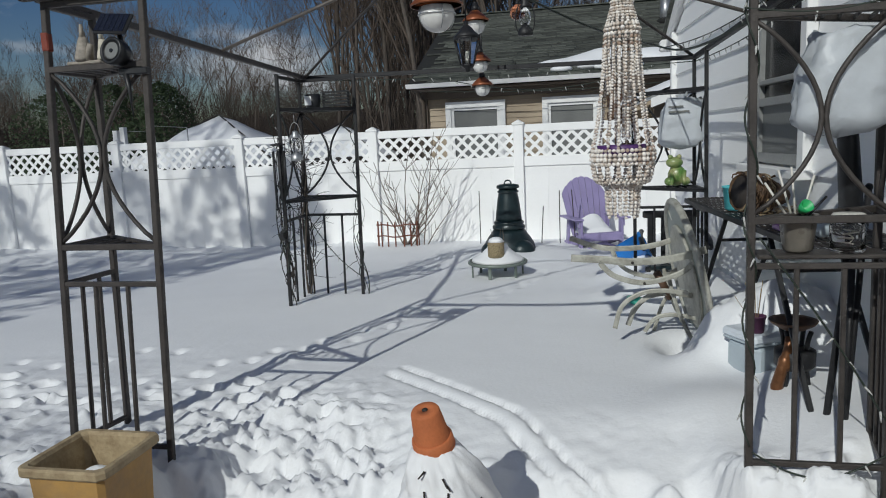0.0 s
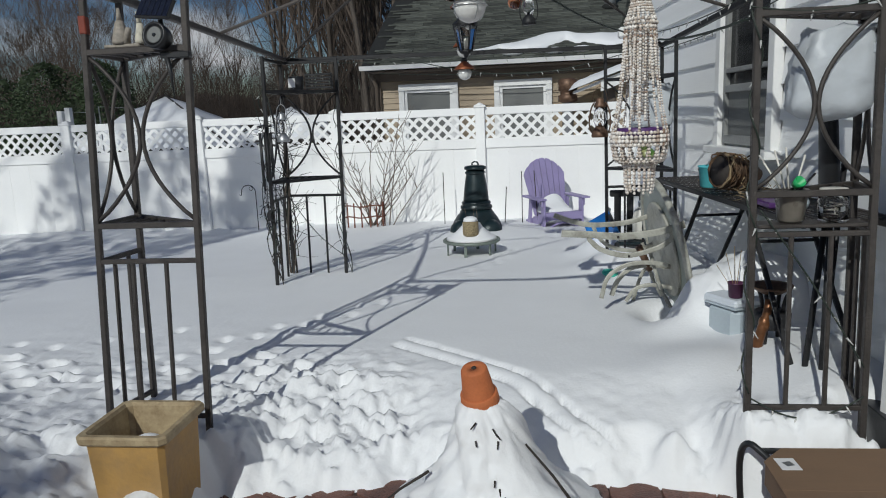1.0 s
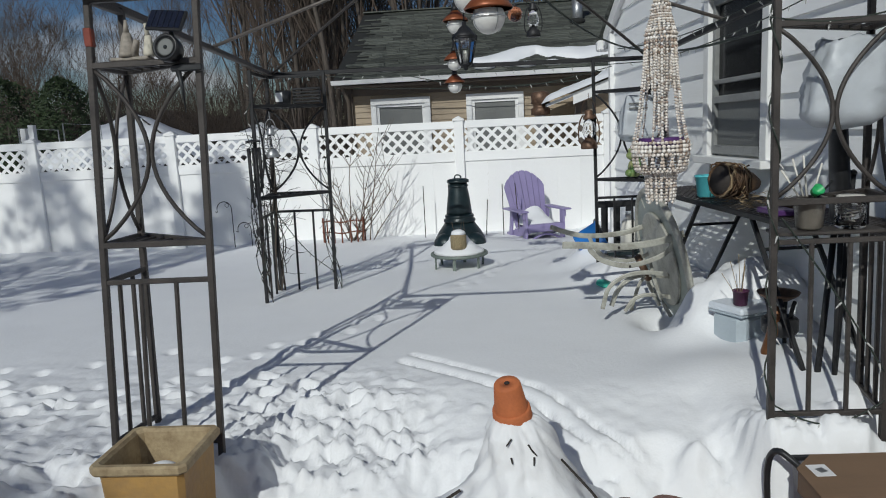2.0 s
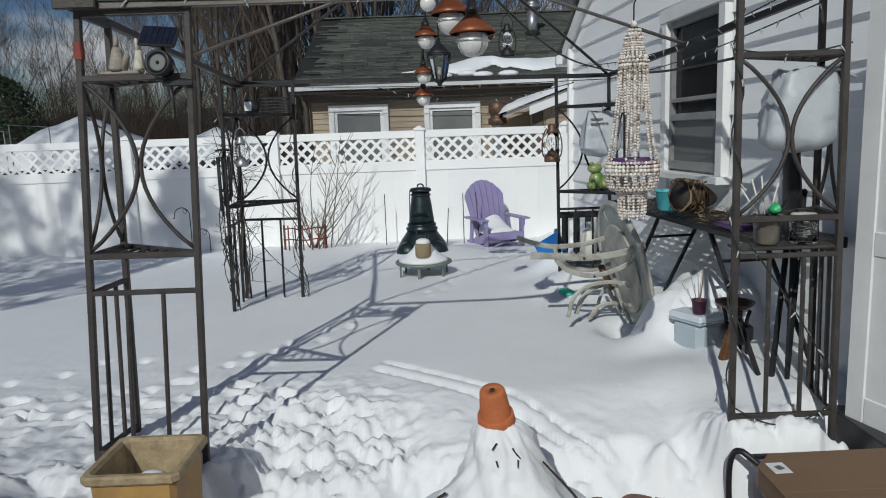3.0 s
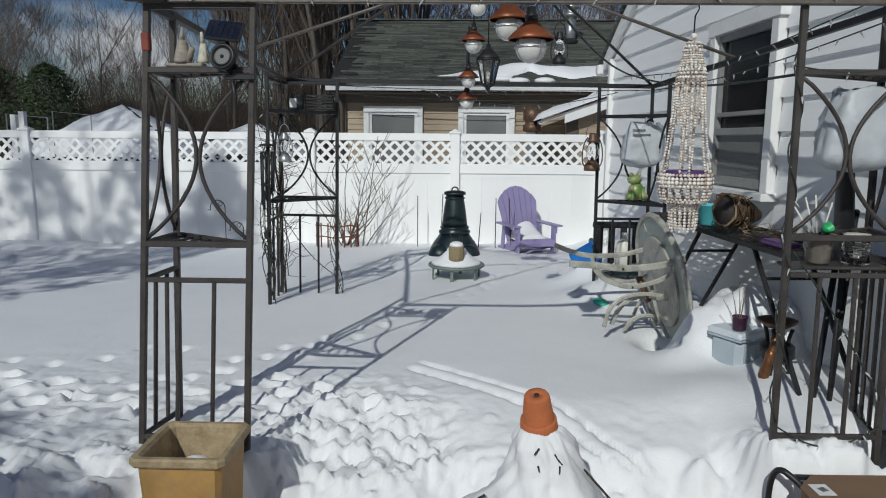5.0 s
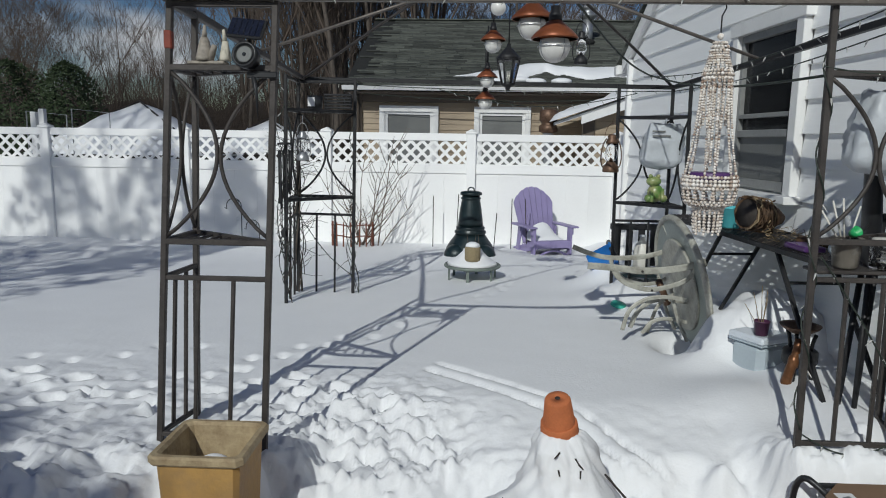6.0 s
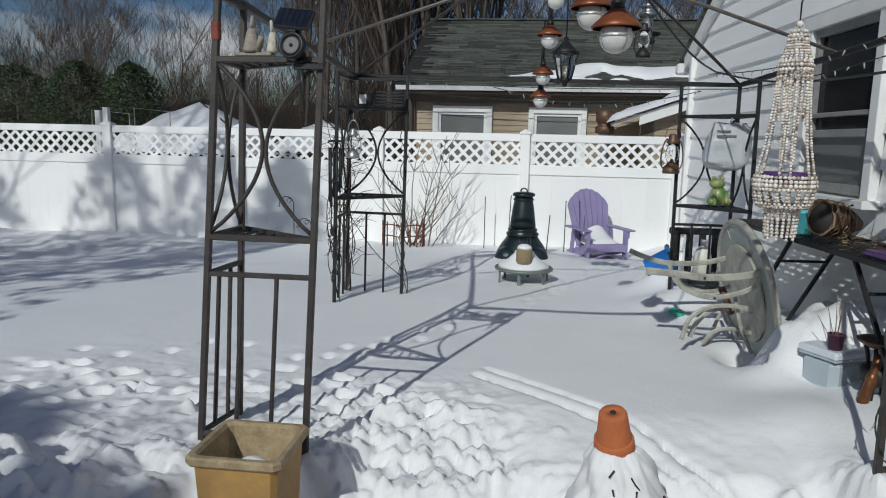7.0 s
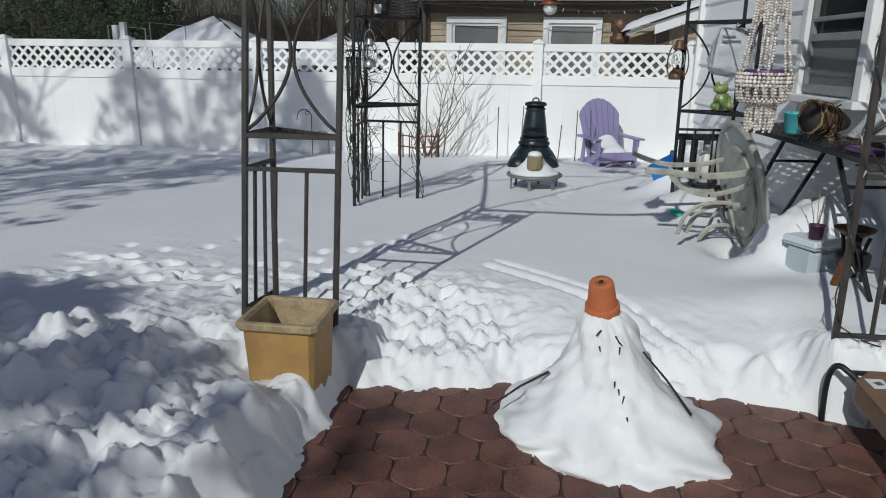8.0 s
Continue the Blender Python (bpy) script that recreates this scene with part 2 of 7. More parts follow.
    def lathe(self, prof, n=20, m=None, wob=0.0, seed=0):
        rnd = random.Random(seed)
        vs, fs = [], []
        k = len(prof)
        for r, z in prof:
            for j in range(n):
                a = 2 * math.pi * j / n
                rr = r * (1 + wob * (rnd.random() - 0.5))
                vs.append((rr * math.cos(a), rr * math.sin(a), z))
        for i in range(k - 1):
            for j in range(n):
                fs.append((i * n + j, i * n + (j + 1) % n, (i + 1) * n + (j + 1) % n, (i + 1) * n + j))
        if prof[0][0] > 1e-4:
            fs.append(tuple(range(n))[::-1])
        if prof[-1][0] > 1e-4:
            fs.append(tuple(range((k - 1) * n, k * n)))
        return self.add(vs, fs, True, m)

    def ball(self, c, r, n=12, k=8, m=None, sq=(1, 1, 1)):
        vs, fs = [], []
        for i in range(k + 1):
            t = math.pi * i / k
            for j in range(n):
                a = 2 * math.pi * j / n
                vs.append((c[0] + r * sq[0] * math.sin(t) * math.cos(a), c[1] + r * sq[1] * math.sin(t) * math.sin(a), c[2] - r * sq[2] * math.cos(t)))
        for i in range(k):
            for j in range(n):
                fs.append((i * n + j, i * n + (j + 1) % n, (i + 1) * n + (j + 1) % n, (i + 1) * n + j))
        return self.add(vs, fs, True, m)

    def ring(self, c, r, t, n=28, k=6, m=None):
        """A torus lying flat."""
        pts = [(c[0] + r * math.cos(2 * math.pi * i / n), c[1] + r * math.sin(2 * math.pi * i / n), c[2]) for i in range(n + 1)]
        return self.tube(pts, t, k, cap=False, m=m)

    def quadstrip(self, a, b, th):
        """A thin strip between two edge lines."""
        n = len(a)
        vs = [p for k in range(n) for p in (a[k], b[k])]
        vs += [(x + th, y, z + th) for x, y, z in vs]
        o = 2 * n
        fs = [(2 * k, 2 * k + 1, 2 * k + 3, 2 * k + 2) for k in range(n - 1)] + [(o + 2 * k, o + 2 * k + 2, o + 2 * k + 3, o + 2 * k + 1) for k in range(n - 1)]
        rim = [2 * k for k in range(n)] + [2 * k + 1 for k in range(n)][::-1]
        fs += [(i, j, j + o, i + o) for i, j in zip(rim, rim[1:] + rim[:1])]
        return self.add(vs, fs)

    def prism(self, poly, y0, y1, m=None):
        """Polygon of (x, z) pushed from y0 to y1."""
        n = len(poly)
        vs = [(x, y0, z) for x, z in poly] + [(x, y1, z) for x, z in poly]
        fs = [tuple(range(n)), tuple(range(n, 2 * n))[::-1]] + [(i, i + n, (i + 1) % n + n, (i + 1) % n) for i in range(n)]
        return self.add(vs, fs, False, m)

    def mesh(self, name):
        me = bpy.data.meshes.new(name)
        me.from_pydata(self.v, [], self.f)
        me.polygons.foreach_set("use_smooth", self.s)
        me.validate()
        bm = bmesh.new()
        bm.from_mesh(me)
        bmesh.ops.recalc_face_normals(bm, faces=bm.faces)
        bm.to_mesh(me)
        bm.free()
        return me


def part(name, g, material, parent=None, label="", kind=""):
    me = g if isinstance(g, bpy.types.Mesh) else g.mesh(name)
    if not me.materials:
        me.materials.append(M[material] if isinstance(material, str) else material)
    ob = new(name, me)
    if parent:
        ob.parent = parent
        ob.matrix_parent_inverse = parent.matrix_basis.inverted()
    return tagged(ob, label, kind=kind)


def thing(name, at, label, category, group="", kind=""):
    ob = new(name)
    ob.empty_display_size = 0.05
    ob.matrix_basis = pose(*at)
    return tagged(ob, label, category, group, kind)


def arc(p, q, bulge, n=14):
    """Points from p to q, bent by the vector bulge at the middle."""
    p, q, b = Vector(p), Vector(q), Vector(bulge)
    return [p.lerp(q, i / n) + b * math.sin(math.pi * i / n) for i in range(n + 1)]


def sag(p, q, d, n=14):
    return arc(p, q, (0, 0, -d), n)


def vnoise(x, y, seed=0):
    """Smooth value noise on arrays."""
    xi, yi = np.floor(x).astype(np.int64), np.floor(y).astype(np.int64)
    fx, fy = x - xi, y - yi
    fx, fy = fx * fx * (3 - 2 * fx), fy * fy * (3 - 2 * fy)

    def hsh(a, b):
        n = (a * 374761393 + b * 668265263 + seed * 974634) & 0xFFFFFFFF
        n = ((n ^ (n >> 13)) * 1274126177) & 0xFFFFFFFF
        return ((n ^ (n >> 16)) & 0xFFFF) / 65535.0
    a, b, c, d = hsh(xi, yi), hsh(xi + 1, yi), hsh(xi, yi + 1), hsh(xi + 1, yi + 1)
    return (a * (1 - fx) + b * fx) * (1 - fy) + (c * (1 - fx) + d * fx) * fy


def fbm(x, y, octaves=4, seed=0):
    s, a = 0, 0.5
    for o in range(octaves):
        s = s + a * (vnoise(x * 2 ** o + 17.3 * o, y * 2 ** o - 9.1 * o, seed + o) - 0.5)
        a *= 0.5
    return s


def step(a, b, x):
    t = np.clip((x - a) / (b - a), 0, 1)
    return t * t * (3 - 2 * t)


# ---- ground: one sheet of snow ----
PATIO = 0.20


def axis(lo, hi, fine, a, b, up=1.12):
    """Grid lines, fine from lo to hi, ever wider out to a and b."""
    mid = list(np.arange(lo, hi + 1e-6, fine))
    left, right, s = [], [], fine
    p = lo
    while p > a:
        s *= 1.12
        p -= s
        left.append(p)
    s, p = fine, hi
    while p < b:
        s *= up if p < 9 else 1.12
        p += s
        right.append(p)
    return np.array(left[::-1] + mid + right)


def gauss(x, y, cx, cy, r):
    return np.exp(-((x - cx) ** 2 + (y - cy) ** 2) / (r * r))


def trail(x, y, pts, w):
    """Distance-based groove along a polyline: 1 on the line, 0 beyond w."""
    best = np.full(x.shape, 9.0)
    for (ax, ay), (bx, by) in zip(pts, pts[1:]):
        dx, dy = bx - ax, by - ay
        t = np.clip(((x - ax) * dx + (y - ay) * dy) / (dx * dx + dy * dy), 0, 1)
        best = np.minimum(best, np.hypot(x - ax - t * dx, y - ay - t * dy))
    return np.exp(-(best / w) ** 2)


def prints(pts, stride, side, rnd):
    """Paw or boot marks, left and right of a line."""
    out = []
    for (ax, ay), (bx, by) in zip(pts, pts[1:]):
        n = max(1, int(math.hypot(bx - ax, by - ay) / stride))
        ux, uy = (bx - ax) / n, (by - ay) / n
        ln = math.hypot(ux, uy)
        for i in range(n):
            sgn = 1 if i % 2 else -1
            out.append((ax + ux * i - sgn * uy / ln * side + rnd.uniform(-.02, .02), ay + uy * i + sgn * ux / ln * side + rnd.uniform(-.02, .02)))
    return out


def snow_height(x, y):
    base = 0.47 - 0.034 * np.clip(y - 5.6, 0, 4) - 0.03 * np.clip(-x - 2.5, 0, 5) * step(3.5, 8, y)
    base = base + 0.05 * fbm(x * 0.55, y * 0.55, 3, 4) + 0.012 * fbm(x * 2.2, y * 2.2, 3, 8)
    # heaps against the table, the wall and the fence
    base = base + (0.32 + 0.20 * fbm(x * 5, y * 5, 4, 71)) * np.exp(-(np.hypot((x - 1.40 + 0.10 * fbm(x * 6, y * 6, 2, 72)) / 0.42, (y - 4.12) / 0.32)) ** 6) + 0.02 * gauss(x, y, 1.14, 3.66, 0.2) + 0.09 * gauss(x, y, 0.98, 3.92, 0.17) + 0.24 * gauss(x, y, 0.84, 6.25, 0.24) + 0.08 * gauss(x, y, 1.0, 3.35, 0.3)
    base = base + 0.09 * step(1.05, 1.4, x) + 0.16 * gauss(x, y, 0.9, 5.6, 0.33) + 0.10 * gauss(x, y, -0.43, 7.9, 0.6)
    base = base - 0.24 * gauss(x, y, 1.0, 4.36, 0.15) + 0.07 * gauss(x, y, 0.97, 2.72, 0.16) - 0.34 * gauss(x, y, 1.45, 2.74, 0.11)
    base = base - 0.05 * np.exp(-(np.abs(y - 9.15) / 0.25) ** 2) * vnoise(x * 2, y * 0, 3) + 0.05 * np.exp(-((y - 8.8) / 0.3) ** 2) * (vnoise(x * 1.6, y, 31) - 0.3)
    # bank thrown up beside the paving
    base = base + 0.11 * gauss(x, y, -2.7, 1.75, 0.75) + 0.05 * gauss(x, y, -1.9, 1.6, 0.5)
    # trodden, lumpy snow near the paving
    churn = np.clip(gauss(x, y, -0.95, 2.95, 0.5) + 0.8 * gauss(x, y, -2.1, 1.9, 0.75) + 0.8 * gauss(x, y, -2.0, 1.2, 0.9) + 0.18 * gauss(x, y, -2.3, 3.1, 0.9), 0, 1)
    lump = np.abs(fbm(x * 4.2, y * 4.2, 4, 11)) * 2
    lump2 = np.abs(fbm(x * 11, y * 11, 3, 12)) * 2
    base = base + churn * (0.085 * (lump - 0.35) + 0.05 * (lump2 - 0.35) + 0.045 * (np.abs(fbm(x * 19, y * 19, 3, 14)) * 2 - 0.3))
    for cx, cy, r, hgt in [(-2.05, 1.75, .1, .10), (-1.75, 1.9, .08, .09), (-1.9, 2.2, .1, .09), (-2.3, 2.25, .1, .1), (-1.65, 1.55, .07, .07), (-2.45, 1.6, .12, .1), (-1.75, 2.55, .06, .04), (-0.95, 2.9, .08, .05), (-1.0, 3.2, .09, .05)]:
        base = base + 0.5 * hgt * np.clip(1.25 * gauss(x, y, cx, cy, r), 0, 1)
    # clods of shovelled snow, heaped like cobbles
    rnd = random.Random(55)
    bump = np.zeros(x.shape)
    for k in range(520):
        q = rnd.random()
        if q < 0.34:
            cx, cy, r = rnd.uniform(-1.2, 1.3), 2.70 + abs(rnd.gauss(0, 0.05)), rnd.uniform(.015, .045)
        elif q < 0.62:
            cx, cy, r = rnd.gauss(-0.9, 0.27), 2.78 + abs(rnd.gauss(0, 0.25)), rnd.uniform(.012, .05)
        else:
            cx, cy, r = rnd.uniform(-2.9, -1.3), 1.2 + 1.35 * rnd.random(), rnd.uniform(.02, .085)
        if abs(cx + 1.365) < 0.2 and abs(cy - 2.38) < 0.2:
            continue
        sel = (np.abs(x - cx) < r) & (np.abs(y - cy) < r)
        if sel.any():
            d2 = ((x[sel] - cx) ** 2 + (y[sel] - cy) ** 2) / (r * r)
            d2 = d2 * (1 + 1.8 * fbm(x[sel] * 26, y[sel] * 26, 2, 77))
            bump[sel] = np.maximum(bump[sel], r * (0.34 if q < 0.62 else 0.6) * np.clip(1 - d2, 0, 1) ** 0.8)
    base = base + bump
    # crust, broken and grainy where the snow was shovelled or trodden
    crust = np.clip(churn + 1.1 * (1 - 0.55 * step(-0.55, -0.25, x)) * np.exp(-((y - 2.84 + 0.07 * step(-0.55, -0.25, x)) / (0.16 - 0.06 * step(-0.55, -0.25, x))) ** 2) * step(-1.3, -1.1, x) * (1 - step(1.2, 1.5, x)) + np.exp(-((y - 2.70) / 0.17) ** 2) * step(0.6, 0.9, x) + gauss(x, y, -0.90, 3.0, 0.31), 0, 1)
    base = base + crust * (0.075 * fbm(x * 6, y * 6, 3, 83) + 0.05 * fbm(x * 12, y * 12, 3, 81) + 0.045 * fbm(x * 25, y * 25, 2, 82) + 0.06 * (np.abs(fbm(x * 12 + 3, y * 12, 3, 84)) * 2 - 0.3) + 0.04 * (np.abs(fbm(x * 29, y * 29, 2, 85)) * 2 - 0.3))
    # hollow in front of the planter
    base = base - 0.10 * gauss(x, y, -1.50, 2.20, 0.16) - 0.05 * gauss(x, y, -1.30, 2.12, 0.12)
    # broken strip of tracks from the paving
    g = trail(x, y, [(-0.61, 3.80), (-0.25, 3.52), (0.05, 3.28), (0.28, 2.95), (0.42, 2.75)], 0.035)
    chop = np.abs(fbm(x * 17, y * 17, 2, 5)) * 3
    line = [(-0.61, 3.80), (-0.25, 3.52), (0.05, 3.28), (0.28, 2.95), (0.42, 2.78)]
    base = base + 0.006 * g
    for off in (-0.05, 0.05):
        base = base - 0.042 * trail(x, y, [(p + off * 0.6, q + off) for p, q in line], 0.017) * np.clip(0.35 + chop, 0, 1.3)
    rnd = random.Random(5)
    marks = prints([(-0.38, 5.55), (-0.1, 6.3), (0.25, 7.2), (0.6, 8.0)], 0.13, 0.045, rnd) + prints([(-2.0, 3.1), (-1.55, 3.95), (-1.1, 4.4), (-0.75, 5.0)], 0.15, 0.05, rnd)
    marks += prints([(-3.6, 2.9), (-2.6, 3.3), (-1.6, 3.6)], 0.13, 0.06, rnd) + prints([(-3.2, 3.6), (-2.5, 3.9), (-1.9, 4.2)], 0.2, 0.08, rnd)
    boots = prints([(-3.4, 3.05), (-2.6, 3.0), (-1.9, 3.12), (-1.5, 3.3)], 0.17, 0.07, rnd) + prints([(-3.0, 3.5), (-2.2, 3.25), (-1.7, 2.9)], 0.16, 0.06, rnd) + prints([(-1.5, 3.5), (-1.0, 3.3), (-0.75, 3.05)], 0.12, 0.08, rnd)
    for cx, cy in boots:
        d = np.hypot((x - cx) / 0.075, (y - cy) / 0.05)
        base = base - 0.05 * (1 - step(0.6, 1.0, d)) * (0.7 + 0.6 * vnoise(x * 25, y * 25, 3)) + 0.018 * np.exp(-((d - 1.25) / 0.28) ** 2) * (0.4 + vnoise(x * 20, y * 20, 13))
    for cx, cy in marks:
        base = base - 0.035 * gauss(x, y, cx, cy, 0.034) + 0.012 * gauss(x, y, cx, cy + 0.05, 0.03)
    base = base + 0.05 * gauss(x, y, -1.32, 3.95, 0.1) * vnoise(x * 15, y * 15, 9)
    # cut edge of the paving
    e = 2.70 - 0.12 * step(0.85, 1.0, x) - 0.13 * (1 - step(-0.75, -0.35, x)) + 0.10 * fbm(x * 3.1, x * 0 + 2.2, 3, 21) + 0.13 * fbm(x * 9, y * 9, 3, 22)
    ex = -1.15 - 0.10 * fbm(y * 3.1, y * 0, 3, 25) + 0.14 * fbm(x * 9, y * 9, 3, 26)
    lum = 0.5 + vnoise(x * 7, y * 7, 51)
    out = np.maximum(step(-0.04, (0.09 + 0.12 * lum) * (1 - 0.72 * step(0.80, 0.95, x)), y - e), step(-0.03, 0.10 + 0.12 * lum, ex - x))
    ridge = 0.03 * (np.exp(-((y - e - 0.12) / 0.08) ** 2)) * vnoise(x * 5, y * 5, 29)
    front = np.exp(-((y - e - 0.10) / 0.11) ** 2) * (x > ex) * (0.45 + 0.9 * np.exp(-((x + 0.78) / 0.45) ** 4))
    dip = (0.10 + 0.13 * np.exp(-((x + 0.78) / 0.42) ** 4)) * (1 - step(0.0, 0.70, y - e)) * step(-1.25, -0.95, x) * (1 - step(0.75, 0.95, x))
    base = base + ridge * (x > ex) - dip + front * (0.07 * (np.abs(fbm(x * 5.5, y * 5.5, 3, 61)) * 2 - 0.35) + 0.05 * (np.abs(fbm(x * 13, y * 13, 3, 62)) * 2 - 0.35) + 0.03 * (np.abs(fbm(x * 28, y * 28, 2, 63)) * 2 - 0.35))
    base = np.maximum(base, PATIO + 0.09 + 0.03 * lum + 0.10 * fbm(x * 8, y * 8, 3, 91) + 0.10 * (np.abs(fbm(x * 15, y * 15, 3, 92)) * 2 - 0.3))
    return (PATIO - 0.06) + (base - PATIO + 0.06) * out ** 0.8


gx, gy = axis(-2.9, 1.6, 0.016, -260, 260), axis(1.3, 3.5, 0.014, -120, 400, 1.022)
XX, YY = np.meshgrid(gx, gy)
ZZ = snow_height(XX, YY)
ZZ = np.where(YY > 18, np.maximum(ZZ, 0.2) + 0.012 * np.clip(YY - 18, 0, 300), ZZ)
nx, ny = len(gx), len(gy)
co = np.stack([XX, YY, ZZ], -1).reshape(-1, 3)
ii = np.arange(ny - 1)[:, None] * nx + np.arange(nx - 1)[None, :]
quads = np.stack([ii, ii + 1, ii + nx + 1, ii + nx], -1).reshape(-1, 4)
me = bpy.data.meshes.new("ground")
me.from_pydata(co.tolist(), [], quads.tolist())
me.polygons.foreach_set("use_smooth", [True] * len(quads))
me.materials.append(M["snow"])
ground = tagged(new("ground", me), "trodden white snow covering the yard in hard sun", "snow", kind="structure")


def hs(x, y):
    return float(snow_height(np.array([float(x)]), np.array([float(y)]))[0])


# patio bed; the paving stones lie on it at the end of the file
g = G().box((0.1, 0.75, PATIO - 0.048), (5.6, 5.0, 0.08), bev=0.01)
patio = tagged(part("pavement", g, "joint"), "red-brown paving stones bared of snow", "patio", kind="structure")

# ---- white lattice-top fence along y = 9.4 ----
FY = 9.4


def fence_post(x):
    t = thing("fence_post", (x, FY, 0), "square white vinyl fence post with a flat pyramid cap", "fence post", "fence posts")
    part("shaft", G().box((x, FY, 0.92), (0.125, 0.125, 1.84), bev=0.006), "vinyl", t)
    c = G().box((x, FY, 1.85), (0.155, 0.155, 0.03), bev=0.006)
    c.lathe([(0.10, 1.865), (0.012, 1.90)], 4, pose(x, FY, 0, 0, 0, 45))
    part("cap", c, "vinyl", t)
    return t


def fence_panel(xl):
    w = 1.955 - 0.125
    x0 = xl + 0.0625
    t = thing("lattice_fence", (xl + 0.98, FY, 0), "white vinyl fence with diagonal lattice along its top", "fence", "lattice fences")
    part("top_rail", G().box((x0 + w / 2, FY, 1.788), (w, 0.05, 0.10), bev=0.006), "vinyl", t)
    part("middle_rail", G().box((x0 + w / 2, FY, 1.369), (w, 0.06, 0.13), bev=0.006), "vinyl", t)
    bw = w / 6
    bm_ = G().box((0, 0, 0), (bw - 0.0006, 0.03, 1.31), bev=0.001).mesh("board")
    for i in range(6):
        o = part("board", bm_, "vinyl", t)
        o.matrix_basis = pose(x0 + bw * (i + .5), FY + 0.004, 0.65)
    z0, z1, p, sw = 1.425, 1.745, 0.155, 0.042
    k = 0
    for d in (1, -1):
        s = x0 - (z1 - z0)
        while s < x0 + w + (z1 - z0):
            a, b = (s, z0), (s + d * (z1 - z0), z1)
            if d < 0:
                a, b = (s, z0), (s - (z1 - z0), z1)
            # keep the slat between the posts
            lo, hi = 0.0, 1.0
            dx = b[0] - a[0]
            ta, tb = sorted(((x0 - 0.02 - a[0]) / dx, (x0 + w + 0.02 - a[0]) / dx))
            lo, hi = max(lo, ta), min(hi, tb)
            if hi - lo > 0.08:
                pa = (a[0] + dx * lo, FY + 0.006 * d, z0 + (z1 - z0) * lo)
                pb = (a[0] + dx * hi, FY + 0.006 * d, z0 + (z1 - z0) * hi)
                ln = math.dist(pa, pb)
                g = G().box((0, 0, 0), (ln, 0.009, sw), bev=0.002)
                o = part("slat", g, "vinyl", t)
                o.matrix_basis = Matrix.Translation([(u + v) / 2 for u, v in zip(pa, pb)]) @ pose(0, 0, 0, 0, -45 * d, 0)
            s += p
    return t


POST0 = -0.452
first_post = fence_post(POST0)
first_panel = fence_panel(POST0)
for i in range(-8, 2):
    if i:
        copy_thing(first_post, pose(POST0 + 1.955 * i, FY, 0))
        if i < 1:
            copy_thing(first_panel, pose(POST0 + 1.955 * i + 0.98, FY, 0))

# ---- white clapboard house beside the yard ----
WX = 1.52
HOUSE_TURN = Matrix.Translation((WX, 4.9, 0)) @ pose(0, 0, 0, 0, 0, 4.3) @ Matrix.Translation((-WX, -4.9, 0))


def RAKE(y):
    return 2.66 + 0.56 * (8.13 - y)


house = thing("white_house", (WX, 6, 0), "white clapboard house with a double-hung window and low gable", "house", kind="structure")
part("wall", G().prism([(-2.0, 0), (7.86, 0), (7.86, 2.55), (1.0, 6.4), (-2.0, 4.7)], -WX - 0.23, -WX - 0.03, pose(0, 0, 0, 0, 0, 90)), "siding", house, "white wall behind the clapboards")
WY0, WY1, WZ0, WZ1 = 4.29, 5.27, 1.40, 2.60
z = 0.199
while z < 4.2:
    top = min(7.88, 8.13 - max(0, z + 0.12 - 2.66) / 0.56)
    spans = [(-0.5, top)]
    if z + 0.206 > WZ0 and z < WZ1:
        spans = [(-0.5, WY0), (WY1, top)]
    for a, b in spans:
        if b - a > 0.2:
            g = G()
            poly = [(WX + 0.028, 0), (WX, 0.002), (WX + 0.022, 0.206), (WX + 0.028, 0.206)]
            n = len(poly)
            vs = [(x, a, z + q) for x, q in poly] + [(x, b - (q / 0.56 if z > 2.5 else 0) * 0.9, z + q) for x, q in poly]
            fs = [tuple(range(n)), tuple(range(n, 2 * n))[::-1]] + [(i, i + n, (i + 1) % n + n, (i + 1) % n) for i in range(n)]
            part("clapboard", g.add(vs, fs), "siding", house)
    z += 0.203
part("corner_board", G().box((WX - 0.004, 7.90, 1.33), (0.07, 0.07, 2.66)), "trim", house)
# rake board and the roof edge over it
def along(y0, y1, dz0, dz1, x0, x1):
    return [(x0, y0, RAKE(y0) + dz0), (x1, y0, RAKE(y0) + dz0), (x1, y0, RAKE(y0) + dz1), (x0, y0, RAKE(y0) + dz1), (x0, y1, RAKE(y1) + dz0), (x1, y1, RAKE(y1) + dz0), (x1, y1, RAKE(y1) + dz1), (x0, y1, RAKE(y1) + dz1)]
CUBE = [(0, 1, 2, 3), (7, 6, 5, 4), (0, 4, 5, 1), (1, 5, 6, 2), (2, 6, 7, 3), (3, 7, 4, 0)]
part("rake_board", G().add(along(1.0, 8.10, -0.15, 0.0, WX - 0.050, WX - 0.022), CUBE), "trim", house)
part("soffit", G().add(along(1.0, 8.05, -0.13, -0.10, WX - 0.021, WX + 0.03), CUBE), "trim", house)
part("roof", G().add(along(1.0, 8.20, 0.003, 0.035, WX - 0.085, WX + 5), CUBE), "shingle", house, "dark shingled roof edge")
part("gutter_end", G().box((WX - 0.03, 8.20, 2.56), (0.14, 0.12, 0.12), bev=0.02), "trim", house)

